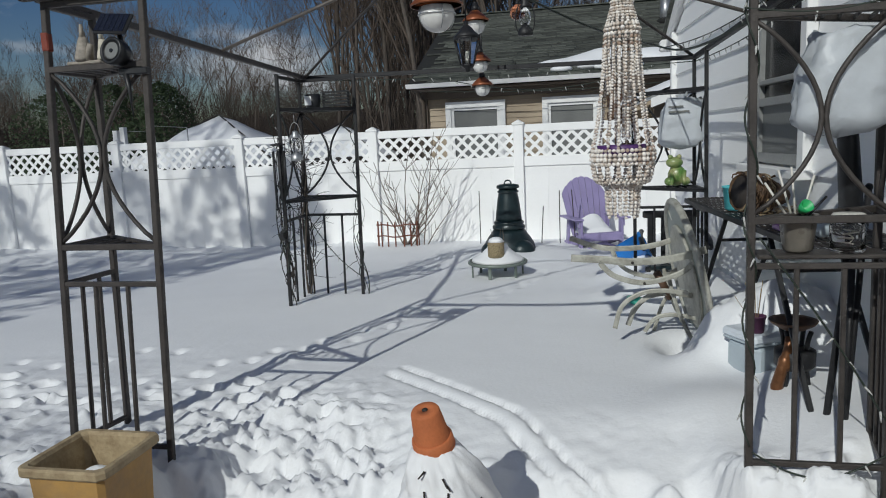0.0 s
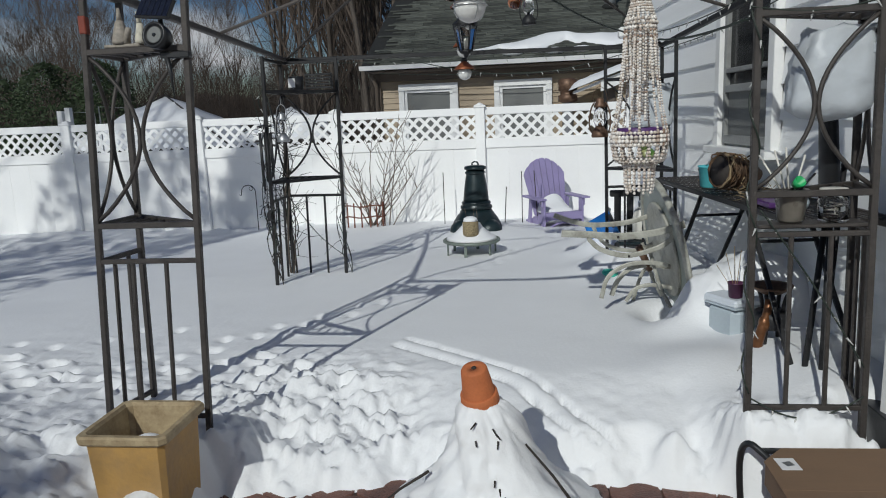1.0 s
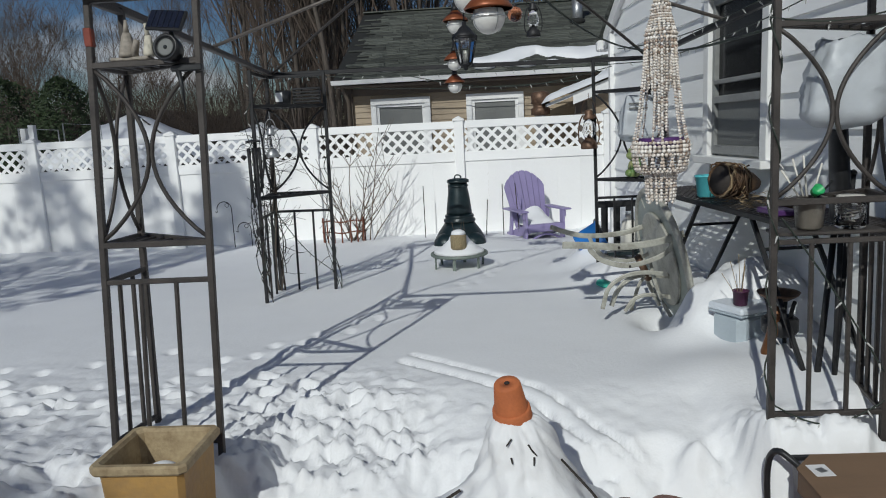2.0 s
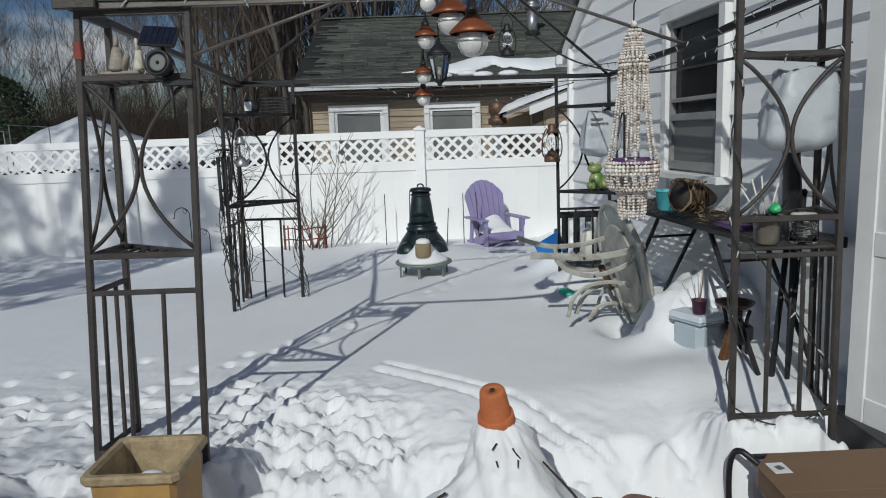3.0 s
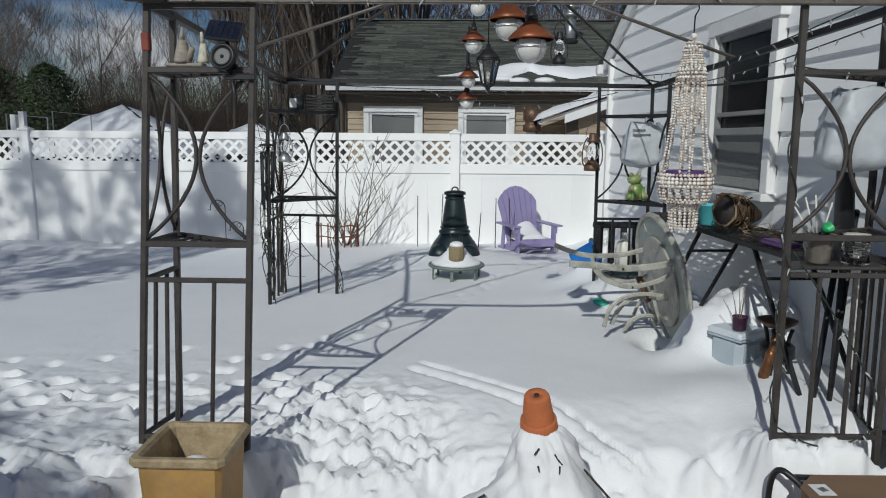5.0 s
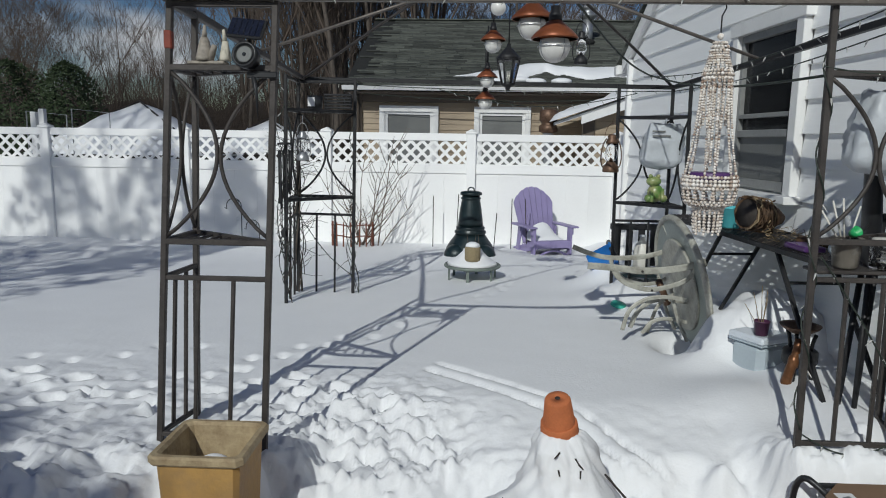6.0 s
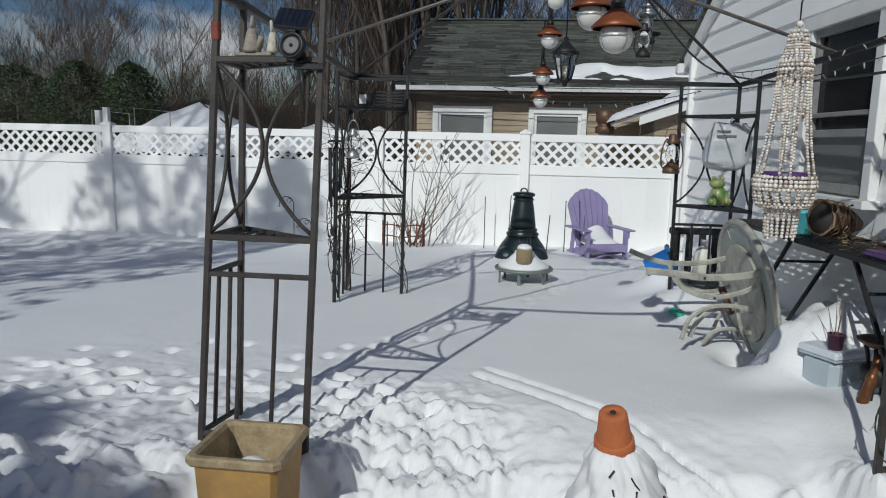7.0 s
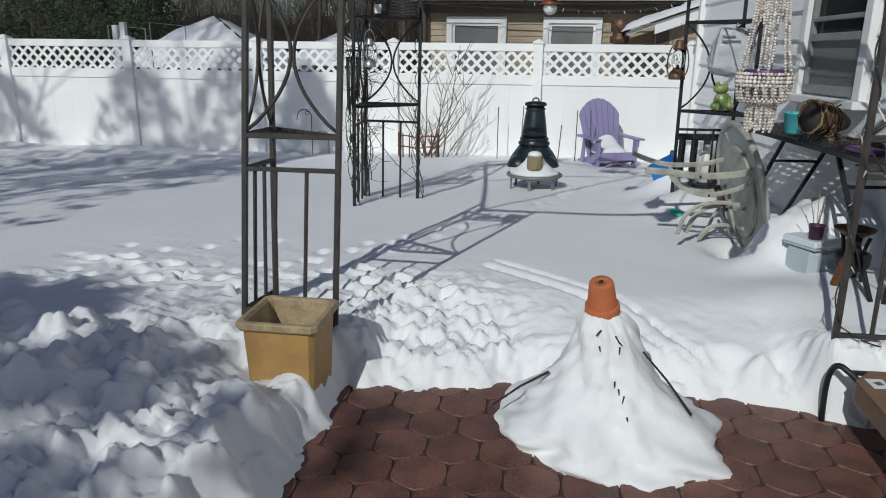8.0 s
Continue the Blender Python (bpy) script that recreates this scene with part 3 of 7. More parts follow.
win = thing("window_1", (WX, 4.78, WZ0), "double-hung window in a weathered aluminium storm frame", "window", kind="structure")
cy, cz = (WY0 + WY1) / 2, (WZ0 + WZ1) / 2
fr = G()
for y, w in ((WY0 + 0.05, 0.085), (WY1 - 0.05, 0.085)):
    fr.box((WX - 0.012, y, cz), (0.06, w, WZ1 - WZ0 - 0.02))
part("side_casing", fr, "trim", win)
part("head_casing", G().box((WX - 0.016, cy, WZ1 - 0.045), (0.07, WY1 - WY0 + 0.04, 0.09)), "trim", win)
part("window_sill", G().box((WX - 0.035, cy, WZ0 + 0.02), (0.12, WY1 - WY0 + 0.08, 0.05)), "trim", win)
sf = G()
yi0, yi1, zi0, zi1 = WY0 + 0.1, WY1 - 0.1, WZ0 + 0.06, WZ1 - 0.09
for y in (yi0 + 0.022, yi1 - 0.022):
    sf.box((WX + 0.006, y, (zi0 + zi1) / 2), (0.04, 0.044, zi1 - zi0 - 0.002))
for zz, hh in ((zi0 + 0.03, 0.06), (zi1 - 0.025, 0.05), (1.83, 0.05), (1.95, 0.03)):
    sf.box((WX + 0.004, cy, zz), (0.044, yi1 - yi0 - 0.088, hh))
part("window_frame", sf, "alum", win, "grey aluminium storm sash")
part("pane", G().box((WX + 0.02, cy, (zi0 + zi1) / 2), (0.006, yi1 - yi0 - 0.09, zi1 - zi0), bev=0.001), "darkpane", win)
part("blind", G().box((WX + 0.012, cy, (zi0 + 1.83) / 2), (0.004, yi1 - yi0 - 0.092, 1.80 - zi0), bev=0.001), "shade", win, "insect screen over the lower sash")

for ob in (house, win):
    ob.matrix_basis = HOUSE_TURN @ ob.matrix_basis

# storm door standing ajar by the near corner
door = thing("door_1", (1.59, 2.38, PATIO), "pale panelled storm door standing open by the house wall", "door", kind="structure")
dm = pose(1.485, 2.78, PATIO + 0.12, 0, 0, -75)
fr = G()
for x, w in ((0.045, 0.09), (0.775, 0.09)):
    fr.box((x, 0, 0.99), (w, 0.035, 1.98), dm)
for zz, hh in ((0.15, 0.3), (0.95, 0.1), (1.93, 0.1)):
    fr.box((0.41, 0, zz), (0.64, 0.033, hh), dm)
part("door_frame", fr, "trim", door)
part("door_panel", G().box((0.41, 0, 1.09), (0.645, 0.02, 1.6), dm), "trim", door, "plain pale inset panel")
part("door_handle", G().tube([dm @ Vector(p) for p in ((0.06, 0.02, 1.12), (0.06, 0.06, 1.12), (0.06, 0.06, 0.86), (0.06, 0.02, 0.86))], 0.008, 8), "tin", door, "grey pull handle")

# plain wall of the house behind the camera
back = thing("back_house", (0, -2.0, 0), "plain pale wall of the house facing the yard", "house", kind="structure")
part("wall", G().box((0.4, -2.1, 1.2), (5.6, 0.2, 2.0), bev=0.01), "siding", back)

# ---- beige house beyond the fence ----
HY = 14.2
far = thing("beige_house", (0, HY, 0), "beige vinyl-sided house with a grey-green shingle roof and white gutter", "house", kind="structure")
HX0, HX1 = -2.75, 9.0
part("wall", G().box(((HX0 + HX1) / 2, HY + 0.25, 1.4), (HX1 - HX0, 0.3, 2.9)), "beige", far)
WINS = [(-2.36, -1.16), (-0.44, 0.70)]
z = 0.6
while z < 2.52:
    spans = [(HX0, -2.36), (-1.16, -0.44), (0.70, HX1)] if z > 0.75 and z < 2.42 else [(HX0, HX1)]
    for a, b in spans:
        g = G()
        vs = [(x, HY + 0.1 - d, z + q) for x in (a, b) for d, q in ((0, 0), (0.025, 0.003), (0.006, 0.115), (0, 0.115))]
        g.add(vs, [(0, 1, 2, 3), (7, 6, 5, 4), (0, 4, 5, 1), (1, 5, 6, 2), (2, 6, 7, 3), (3, 7, 4, 0)])
        part("siding_board", g, "beige", far)
    z += 0.112
part("frieze", G().box(((HX0 + HX1) / 2, HY + 0.06, 2.57), (HX1 - HX0, 0.1, 0.16)), "fascia", far, "brown frieze board under the eave")
part("corner_post", G().box((HX0 - 0.03, HY + 0.05, 1.4), (0.12, 0.12, 2.6)), "fascia", far)
part("downspout", G().tube([(HX0 - 0.1, HY - 0.3, 2.66), (HX0 - 0.04, HY - 0.06, 2.4), (HX0 - 0.04, HY - 0.06, 0.3)], 0.04, 8), "fascia", far)
gut = G()
vs = [(x, HY - 0.42 + d, 2.655 + q) for x in (HX0 - 0.28, HX1) for d, q in ((-0.05, 0.04), (0.06, 0.04), (0.06, 0.12), (-0.085, 0.12))]
gut.add(vs, [(0, 1, 2, 3), (7, 6, 5, 4), (0, 4, 5, 1), (1, 5, 6, 2), (2, 6, 7, 3), (3, 7, 4, 0)])
part("gutter", gut, "trim", far, "white eaves gutter")
part("eave_soffit", G().box(((HX0 + HX1) / 2, HY - 0.17, 2.66), (HX1 - HX0 + 0.4, 0.38, 0.03)), "fascia", far)
# roof: courses of shingles
RY0, RZ0, RY1, RZ1 = HY - 0.45, 2.77, 18.2, 4.72
roof = part("roof", G().add([(HX0 - 0.25, RY0, RZ0), (HX1, RY0, RZ0), (HX1, RY1, RZ1), (HX0 - 0.25, RY1, RZ1), (HX0 - 0.25, RY0, RZ0 - 0.05), (HX1, RY0, RZ0 - 0.05), (HX1, RY1 + 3.5, RZ0 - 0.05), (HX0 - 0.25, RY1 + 3.5, RZ0 - 0.05)], [(0, 1, 2, 3), (4, 7, 6, 5), (0, 4, 5, 1), (1, 5, 6, 2), (0, 3, 7, 4), (3, 2, 6, 7)]), "felt", far, "grey-green asphalt shingle roof")
rnd = random.Random(3)
sl = math.hypot(RY1 - RY0, RZ1 - RZ0)
ang = math.degrees(math.atan2(RZ1 - RZ0, RY1 - RY0))
sh = [G().box((0, 0, 0), (w - 0.004, 0.096, 0.014), bev=0.003).mesh("shingle") for w in (0.30, 0.44, 0.62, 0.8)]
for r in range(int(sl / 0.115)):
    x = HX0 - 0.25 - rnd.random() * 0.3
    while x < 3.6:
        i = rnd.randrange(4)
        w = (0.30, 0.44, 0.62, 0.8)[i]
        if x > HX0 - 0.24:
            s = 0.06 + 0.115 * r
            o = part("shingle", sh[i], "shingle", roof)
            o.matrix_basis = pose(x + w / 2, RY0 + (RY1 - RY0) * s / sl, RZ0 + (RZ1 - RZ0) * s / sl + 0.012 + rnd.random() * 0.006, ang - 1.5, 0, 0)
        x += w + 0.004
part("ridge_cap", G().box(((HX0 + HX1) / 2, RY1, RZ1 + 0.02), (HX1 - HX0 + 0.5, 0.25, 0.03)), "shingle", roof)
for a, b in WINS:
    w = part("window", G().box(((a + b) / 2, HY + 0.09, 1.75), (b - a - 0.04, 0.02, 1.26)), "darkpane", far)
    f = G()
    for x in (a + 0.055, b - 0.055):
        f.box((x, HY + 0.055, 1.68), (0.11, 0.09, 1.40))
    f.box(((a + b) / 2, HY + 0.05, 2.36), (b - a, 0.095, 0.12))
    part("frame", f, "trim", w)
    f = G()
    for x in (a + 0.14, b - 0.14):
        f.box((x, HY + 0.07, 1.68), (0.06, 0.05, 1.24))
    f.box(((a + b) / 2, HY + 0.07, 2.27), (b - a - 0.34, 0.05, 0.05))
    part("sash", f, "trim", w)
    part("blind", G().box(((a + b) / 2, HY + 0.076, 1.72), (b - a - 0.35, 0.006, 1.04)), "shade", w, "grey blind behind the glass")


def snow_slab(x0, x1, s0, s1, thick, seed, name="snow_patch"):
    """Snow left lying on the roof slope: a lumpy, ragged sheet."""
    n, k = 70, 16
    xs = np.linspace(x0, x1, n)
    u = np.linspace(0, 1, k)
    lo = s0 + 0.45 * vnoise(xs * 2.2, xs * 0, seed) * (0.3 + vnoise(xs * 6, xs * 0, seed + 2)) - 0.2 * np.clip(vnoise(xs * 4.2, xs * 0, seed + 9) - 0.55, 0, 1)
    hi = s1 + 0.25 * (vnoise(xs * 1.3, xs * 0 + 5, seed) - 0.5)
    ends = step(0, 0.35, (xs - x0) / (x1 - x0)) 
    mid = (s0 + s1) / 2 - 0.25
    hi, lo = mid + (hi - mid) * ends, mid + (lo - mid) * ends
    vs, fs = [], []
    for i in range(n):
        for j in range(k):
            s = lo[i] + (hi[i] - lo[i]) * u[j]
            t = thick * (math.sin(math.pi * min(1, max(0, u[j]))) ** 0.35) * (0.7 + 0.6 * vnoise(xs[i:i + 1] * 3, np.array([s * 3]), seed)[0]) * ends[i] ** 0.3
            vs.append((xs[i], RY0 + (RY1 - RY0) * s / sl, RZ0 + (RZ1 - RZ0) * s / sl + 0.015 + t))
    for i in range(n - 1):
        for j in range(k - 1):
            fs.append((i * k + j, (i + 1) * k + j, (i + 1) * k + j + 1, i * k + j + 1))
    return part(name, G().add(vs, fs, True), "snow")


tagged(snow_slab(-0.9, 3.4, 0.45, 1.15, 0.10, 3), "white snow sliding off the grey-green roof", "snow")
g = G()
for i, (x, s) in enumerate([(-0.05, 0.2), (0.45, 0.28), (0.75, 0.2), (1.25, 0.22)]):
    g = G().ball((x, RY0 + (RY1 - RY0) * s / sl, RZ0 + (RZ1 - RZ0) * s / sl + 0.05), 0.16, 12, 8, sq=(1.3, 1, 0.45))
    tagged(part("snow_clump", g, "snow"), "small snow clump lying near the roof edge", "snow", "snow clumps on the roof")

# low wing with a snowy lean-to roof
wing = thing("lean_to", (2.3, 13, 0), "small beige lean-to with white fascia under deep snow", "building", kind="structure")
part("wall", G().prism([(1.75, 0), (3.5, 0), (3.5, 2.88), (1.75, 2.26)], 12.75, 14.0), "beige", wing)
part("corner_post", G().box((1.62, 12.74, 1.1), (0.22, 0.05, 2.18)), "fascia", wing)
for k in range(7):
    part("siding_board", G().box((2.62, 12.735, 1.50 + k * 0.112), (1.75, 0.02, 0.106)), "beige", wing)
wr = [(1.0, 12.5, 2.04), (3.6, 12.5, 2.95), (3.6, 14.1, 2.95), (1.0, 14.1, 2.04)]
part("roof", G().add(wr + [(x, y, z + 0.05) for x, y, z in wr], [(3, 2, 1, 0), (4, 5, 6, 7), (0, 1, 5, 4), (1, 2, 6, 5), (2, 3, 7, 6), (3, 0, 4, 7)]), "trim", wing)
part("fascia", G().add([(1.45, 12.46, 2.06), (3.6, 12.46, 2.81), (3.6, 12.49, 2.81), (1.45, 12.49, 2.06), (1.45, 12.46, 2.21), (3.6, 12.46, 2.96), (3.6, 12.49, 2.96), (1.45, 12.49, 2.21)], [(3, 2, 1, 0), (4, 5, 6, 7), (0, 1, 5, 4), (1, 2, 6, 5), (2, 3, 7, 6), (3, 0, 4, 7)]), "trim", wing)
vs, fs = [], []
for i in range(30):
    for j in range(14):
        u, v = i / 29, j / 13
        e = min(1, 6 * u, 6 * (1 - u)) ** 0.5 * min(1, 5 * v, 5 * (1 - v)) ** 0.5
        vs.append((0.92 + 2.7 * u, 12.40 + 1.6 * v, 2.10 + 0.93 * u + e * (0.14 + 0.05 * math.sin(9 * u + 2) + 0.03 * math.sin(23 * u + 4 * v))))
for i in range(29):
    for j in range(13):
        fs.append((i * 14 + j, (i + 1) * 14 + j, (i + 1) * 14 + j + 1, i * 14 + j + 1))
tagged(part("roof_snow", G().add(vs, fs, True), "snow"), "thick white snow lying on the lean-to roof", "snow")

# stove pipe and roof vents
t = thing("stove_pipe", (0.92, 12.9, 1.2), "brown metal stove pipe with a banded cap", "chimney")
part("pipe", G().lathe([(0.10, 1.0), (0.10, 1.95), (0.11, 1.96)], 18, pose(0.92, 12.9, 0)), "tin", t)
part("cap", G().lathe([(0.10, 1.90), (0.17, 1.93), (0.17, 2.03), (0.13, 2.05), (0.13, 2.10), (0.165, 2.12), (0.165, 2.30), (0.10, 2.33)], 18, pose(0.92, 12.9, 0)), "rust", t, "rust-brown banded cap")
t = thing("roof_vent", (2.09, 16.5, 3.9), "galvanised vent pipe with a rain cap on the roof", "vent")
part("pipe", G().lathe([(0.12, 3.9), (0.12, 4.52)], 16, pose(2.09, 16.5, 0)), "tin", t)
part("collar", G().lathe([(0.17, 3.93), (0.18, 4.02), (0.13, 4.06)], 16, pose(2.09, 16.5, 0)), "felt", t)
part("cap", G().lathe([(0.13, 4.50), (0.20, 4.56), (0.20, 4.60), (0.13, 4.63), (0.13, 4.72), (0.21, 4.75), (0.02, 4.84)], 16, pose(2.09, 16.5, 0)), "tin", t)

# ---- neighbour's snowy garden roofs to the west ----
def canopy(cx, cy, w, d, eave, peak):
    t = thing("garden_canopy", (cx, cy, 0), "metal-framed garden canopy with snow on its hip roof", "canopy", "garden canopies")
    n = 12
    vs, fs = [], []
    for i in range(n + 1):
        for j in range(n + 1):
            u, v = i / n * 2 - 1, j / n * 2 - 1
            k = max(abs(u), abs(v))
            vs.append((cx + u * w / 2, cy + v * d / 2, peak - (peak - eave) * k ** 1.15 + 0.02 * math.sin(9 * u + 5 * v)))
    for i in range(n):
        for j in range(n):
            fs.append((i * (n + 1) + j, (i + 1) * (n + 1) + j, (i + 1) * (n + 1) + j + 1, i * (n + 1) + j + 1))
    part("roof", G().add(vs, fs, True), "snow", t)
    for sx_ in (-1, 1):
        for sy_ in (-1, 1):
            part("pole", G().tube([(cx + sx_ * w * .48, cy + sy_ * d * .48, 0.1), (cx + sx_ * w * .48, cy + sy_ * d * .48, eave)], 0.03, 6), "iron", t)
        part("rib", G().tube([(cx + sx_ * w * .5, cy - d * .5, eave + 0.03), (cx, cy, peak + 0.03)], 0.018, 5), "iron", t)
    part("edge_rail", G().tube([(cx - w * .5, cy - d * .5, eave), (cx + w * .5, cy - d * .5, eave)], 0.022, 6), "iron", t)


canopy(-7.2, 14.0, 3.6, 2.4, 1.36, 2.40)
canopy(-4.75, 14.6, 2.2, 1.6, 1.42, 2.10)
for i, (x, w, z) in enumerate([(-8.6, 0.75, 2.15), (-7.75, 0.7, 2.2)]):
    t = thing("pipe_frame", (x, 12.5, 0), "bare metal pipe frame standing in the next garden", "frame", "pipe frames")
    part("bar", G().tube([(x, 12.5, 0.2), (x, 12.5, z), (x + w, 12.5, z - 0.06), (x + w, 12.5, 0.2)], 0.012, 6), "tin", t)
t = thing("white_post", (-7.55, 11.2, 0), "pair of white posts beyond the fence", "post")
for x in (-7.62, -7.48):
    part("shaft", G().box((x, 11.2, 1.1), (0.09, 0.09, 2.0 + (x > -7.5) * 0.1)), "trim", t)

# ---- trees ----
def bare_tree(seed, hgt, r0, depth=5, spread=0.55, minr=0.004, first=0.3, lean=0.06):
    """Trunk and crown of a leafless tree with its base at the origin."""
    rnd = random.Random(seed)
    trunk, crown = G(), G()

    def grow(p, d, ln, r, lev):
        n = 5 if lev < 2 else (3 if lev < 4 else 2)
        pts, q = [p], p
        for i in range(n):
            d = (d + Vector((rnd.uniform(-1, 1), rnd.uniform(-1, 1), rnd.uniform(-0.2, 0.5))) * (0.07 + 0.05 * lev)).normalized()
            q = q + d * ln / n
            pts.append(q)
        r1 = r * 0.6
        (trunk if lev == 0 else crown).tube(pts, r, (7, 5, 4, 3, 3, 3)[min(lev, 5)], r1, cap=False)
        if lev >= depth:
            return
        kids = rnd.randint(6, 8) if lev == 0 else rnd.randint(3, 4)
        for k in range(kids):
            f = rnd.uniform(first if lev == 0 else 0.3, 1.0)
            if k == 0:
                f = 1.0
            i = min(n - 1, int(f * n))
            b = pts[i].lerp(pts[i + 1], f * n - i) if f < 1 else pts[-1]
            a = rnd.uniform(0, 2 * math.pi)
            side = Vector((math.cos(a), math.sin(a), 0.25))
            nd = (d * (1 if k else 1.6) + side * (spread + 0.25 * rnd.random()) + Vector((0, 0, 0.4))).normalized()
            grow(b, nd, ln * rnd.uniform(0.5, 0.72), max(minr, r * (1 - f * 0.38) * rnd.uniform(0.42, 0.62)), lev + 1)

    grow(Vector((0, 0, 0)), Vector((rnd.uniform(-lean, lean), rnd.uniform(-lean, lean), 1)), hgt * 0.55, r0, 0)
    return trunk, crown


protos = []
for k, (hgt, r0, dep, first) in enumerate([(13, 0.085, 5, 0.3), (11, 0.07, 5, 0.2), (15, 0.10, 5, 0.35), (9, 0.05, 5, 0.12)]):
    tr, cr = bare_tree(40 + k, hgt, r0, dep, minr=0.008, first=first, spread=0.72)
    t = thing("bare_tree", (0, 0, 0), "leafless grey-brown tree at the edge of the woods", "tree", "woodland trees")
    part("trunk", tr, "bark", t)
    part("crown", cr, "twig", t)
    protos.append(t)
rnd = random.Random(12)
spots = []
for i in range(105):
    y = 24 + 30 * rnd.random() ** 1.1
    x = rnd.uniform(-0.85 * y - 6, 0.42 * y + 2) if i % 2 else rnd.uniform(-0.35 * y, -0.06 * y)
    if x > -3.6 and y < 24:
        y += 6
    spots.append((x, y))
for i in range(16):
    y = 36 + 14 * rnd.random()
    spots.append((rnd.uniform(-0.85 * y, -0.34 * y), y))
spots[:8] = [(-8.4, 24.5), (-7.3, 25.0), (-4.9, 23.5), (-6.4, 24.0), (-12.4, 26), (-18, 24), (-5.6, 27), (-19.5, 25.5)]
for i, (x, y) in enumerate(spots):
    k = i % 4
    m = pose(x, y, 0.1, 0, 0, rnd.uniform(0, 360)) 
    if i < 4:
        protos[i].matrix_basis = m
    else:
        o = copy_thing(protos[k], m)
        s = rnd.uniform(0.8, 1.2) * ((0.66 if y > 33 else 0.5) if x < -0.36 * y else 1.05)
        o.scale = (s, s, s)

# brushwood under the trees
rnd = random.Random(8)
g = G()
for i in range(11500):
    y = rnd.uniform(23, 52)
    x = rnd.uniform(-0.9 * y - 5, 0.5 * y)
    hgt = (1.2 + (4.6 if x > -0.36 * y else 3.4) * rnd.random() ** 1.9) * (0.6 + y / 60)
    dx, dy = rnd.uniform(-.25, .25) * hgt, rnd.uniform(-.2, .2) * hgt
    r = 0.006 + 0.012 * rnd.random() * y / 30
    p0, p1, p2 = (x, y, 0.2), (x + dx * .4, y + dy * .4, hgt * .55), (x + dx, y + dy, hgt)
    g.tube([p0, p1, p2], r, 3, r * 0.3, cap=False)
    for k in range(5):
        f = rnd.uniform(.25, .95)
        b = [a + (c - a) * f for a, c in zip(p0, p2)]
        g.tube([b, (b[0] + rnd.uniform(-.8, .8), b[1] + rnd.uniform(-.4, .4), b[2] + rnd.uniform(.3, 1.2))], r * .6, 3, r * .2, cap=False)
tagged(part("brushwood", g, "brush"), "dense leafless brown undergrowth below the trees", "undergrowth", kind="stuff")
# wooded rise that closes the view behind the trees
vs, fs = [], []
for i in range(60):
    x = -90 + 150 * i / 59
    hgt = 4.4 + 0.8 * math.sin(i * 0.37) + 0.9 * math.sin(i * 1.3) + 0.5 * math.sin(i * 4.1)
    for j in range(6):
        vs.append((x, 56 + j * 6, hgt * math.sin(j / 5 * math.pi / 2) + 0.2))
for i in range(59):
    for j in range(5):
        fs.append((i * 6 + j, (i + 1) * 6 + j, (i + 1) * 6 + j + 1, i * 6 + j + 1))
M["wood"] = mat("far_woods", (0.06, 0.046, 0.038), 0.95, var=0.6, scale=0.9, bump=0.0, bscale=6, stretch=(1, 1, 0.25), col2=(0.014, 0.011, 0.009))
tagged(part("backdrop", G().add(vs, fs, True), "wood"), "far brown wooded rise", "woods", kind="structure")


def evergreen(cx, cy, w, hgt, seed, foot=0.3, big=1.0, tall=False, count=1500):
    t = thing("pine_tree" if tall else "evergreen_bush", (cx, cy, 0), "tall dark pine out of view, added for its shade" if tall else "dark green evergreen bush behind the fence", "tree" if tall else "bush", "pine trees" if tall else "evergreen bushes")
    rnd = random.Random(seed)
    part("trunk", G().tube([(cx, cy, 0), (cx, cy, hgt * .8)], 0.07, 6, 0.02), "bark", t)
    g = G()
    for i in range(count if tall else 6000):
        a, u = rnd.uniform(0, 6.283), rnd.random()
        z = foot + (hgt - foot) * u
        rr = w / 2 * (1 - u ** 2.2) ** 0.6 * (0.55 + 0.5 * rnd.random() ** 0.5) * (0.85 + 0.25 * math.sin(3 * a + 5 * u + seed))
        x, y = cx + rr * math.cos(a), cy + rr * math.sin(a)
        s = rnd.uniform(.04, .10) * big
        d = Vector((rnd.uniform(-1, 1), rnd.uniform(-1, 1), rnd.uniform(-.3, .9))).normalized()
        o = d.orthogonal().normalized() * s * .35
        p = Vector((x, y, z))
        g.add([p - o, p + o, p + d * s + o * .3, p + d * s - o * .3], [(0, 1, 2, 3)])
    part("crown", g, "leaf", t)


evergreen(-10.6, 17.2, 2.5, 3.5, 1)
evergreen(-12.6, 18.0, 3.4, 3.6, 2)
evergreen(-15.2, 19.0, 3.9, 3.6, 4)
# unseen pine behind the yard, added to darken the left of the lawn
evergreen(-6.8, -1.4, 2.2, 6.5, 35, 4.7, 1.6, True, 420)



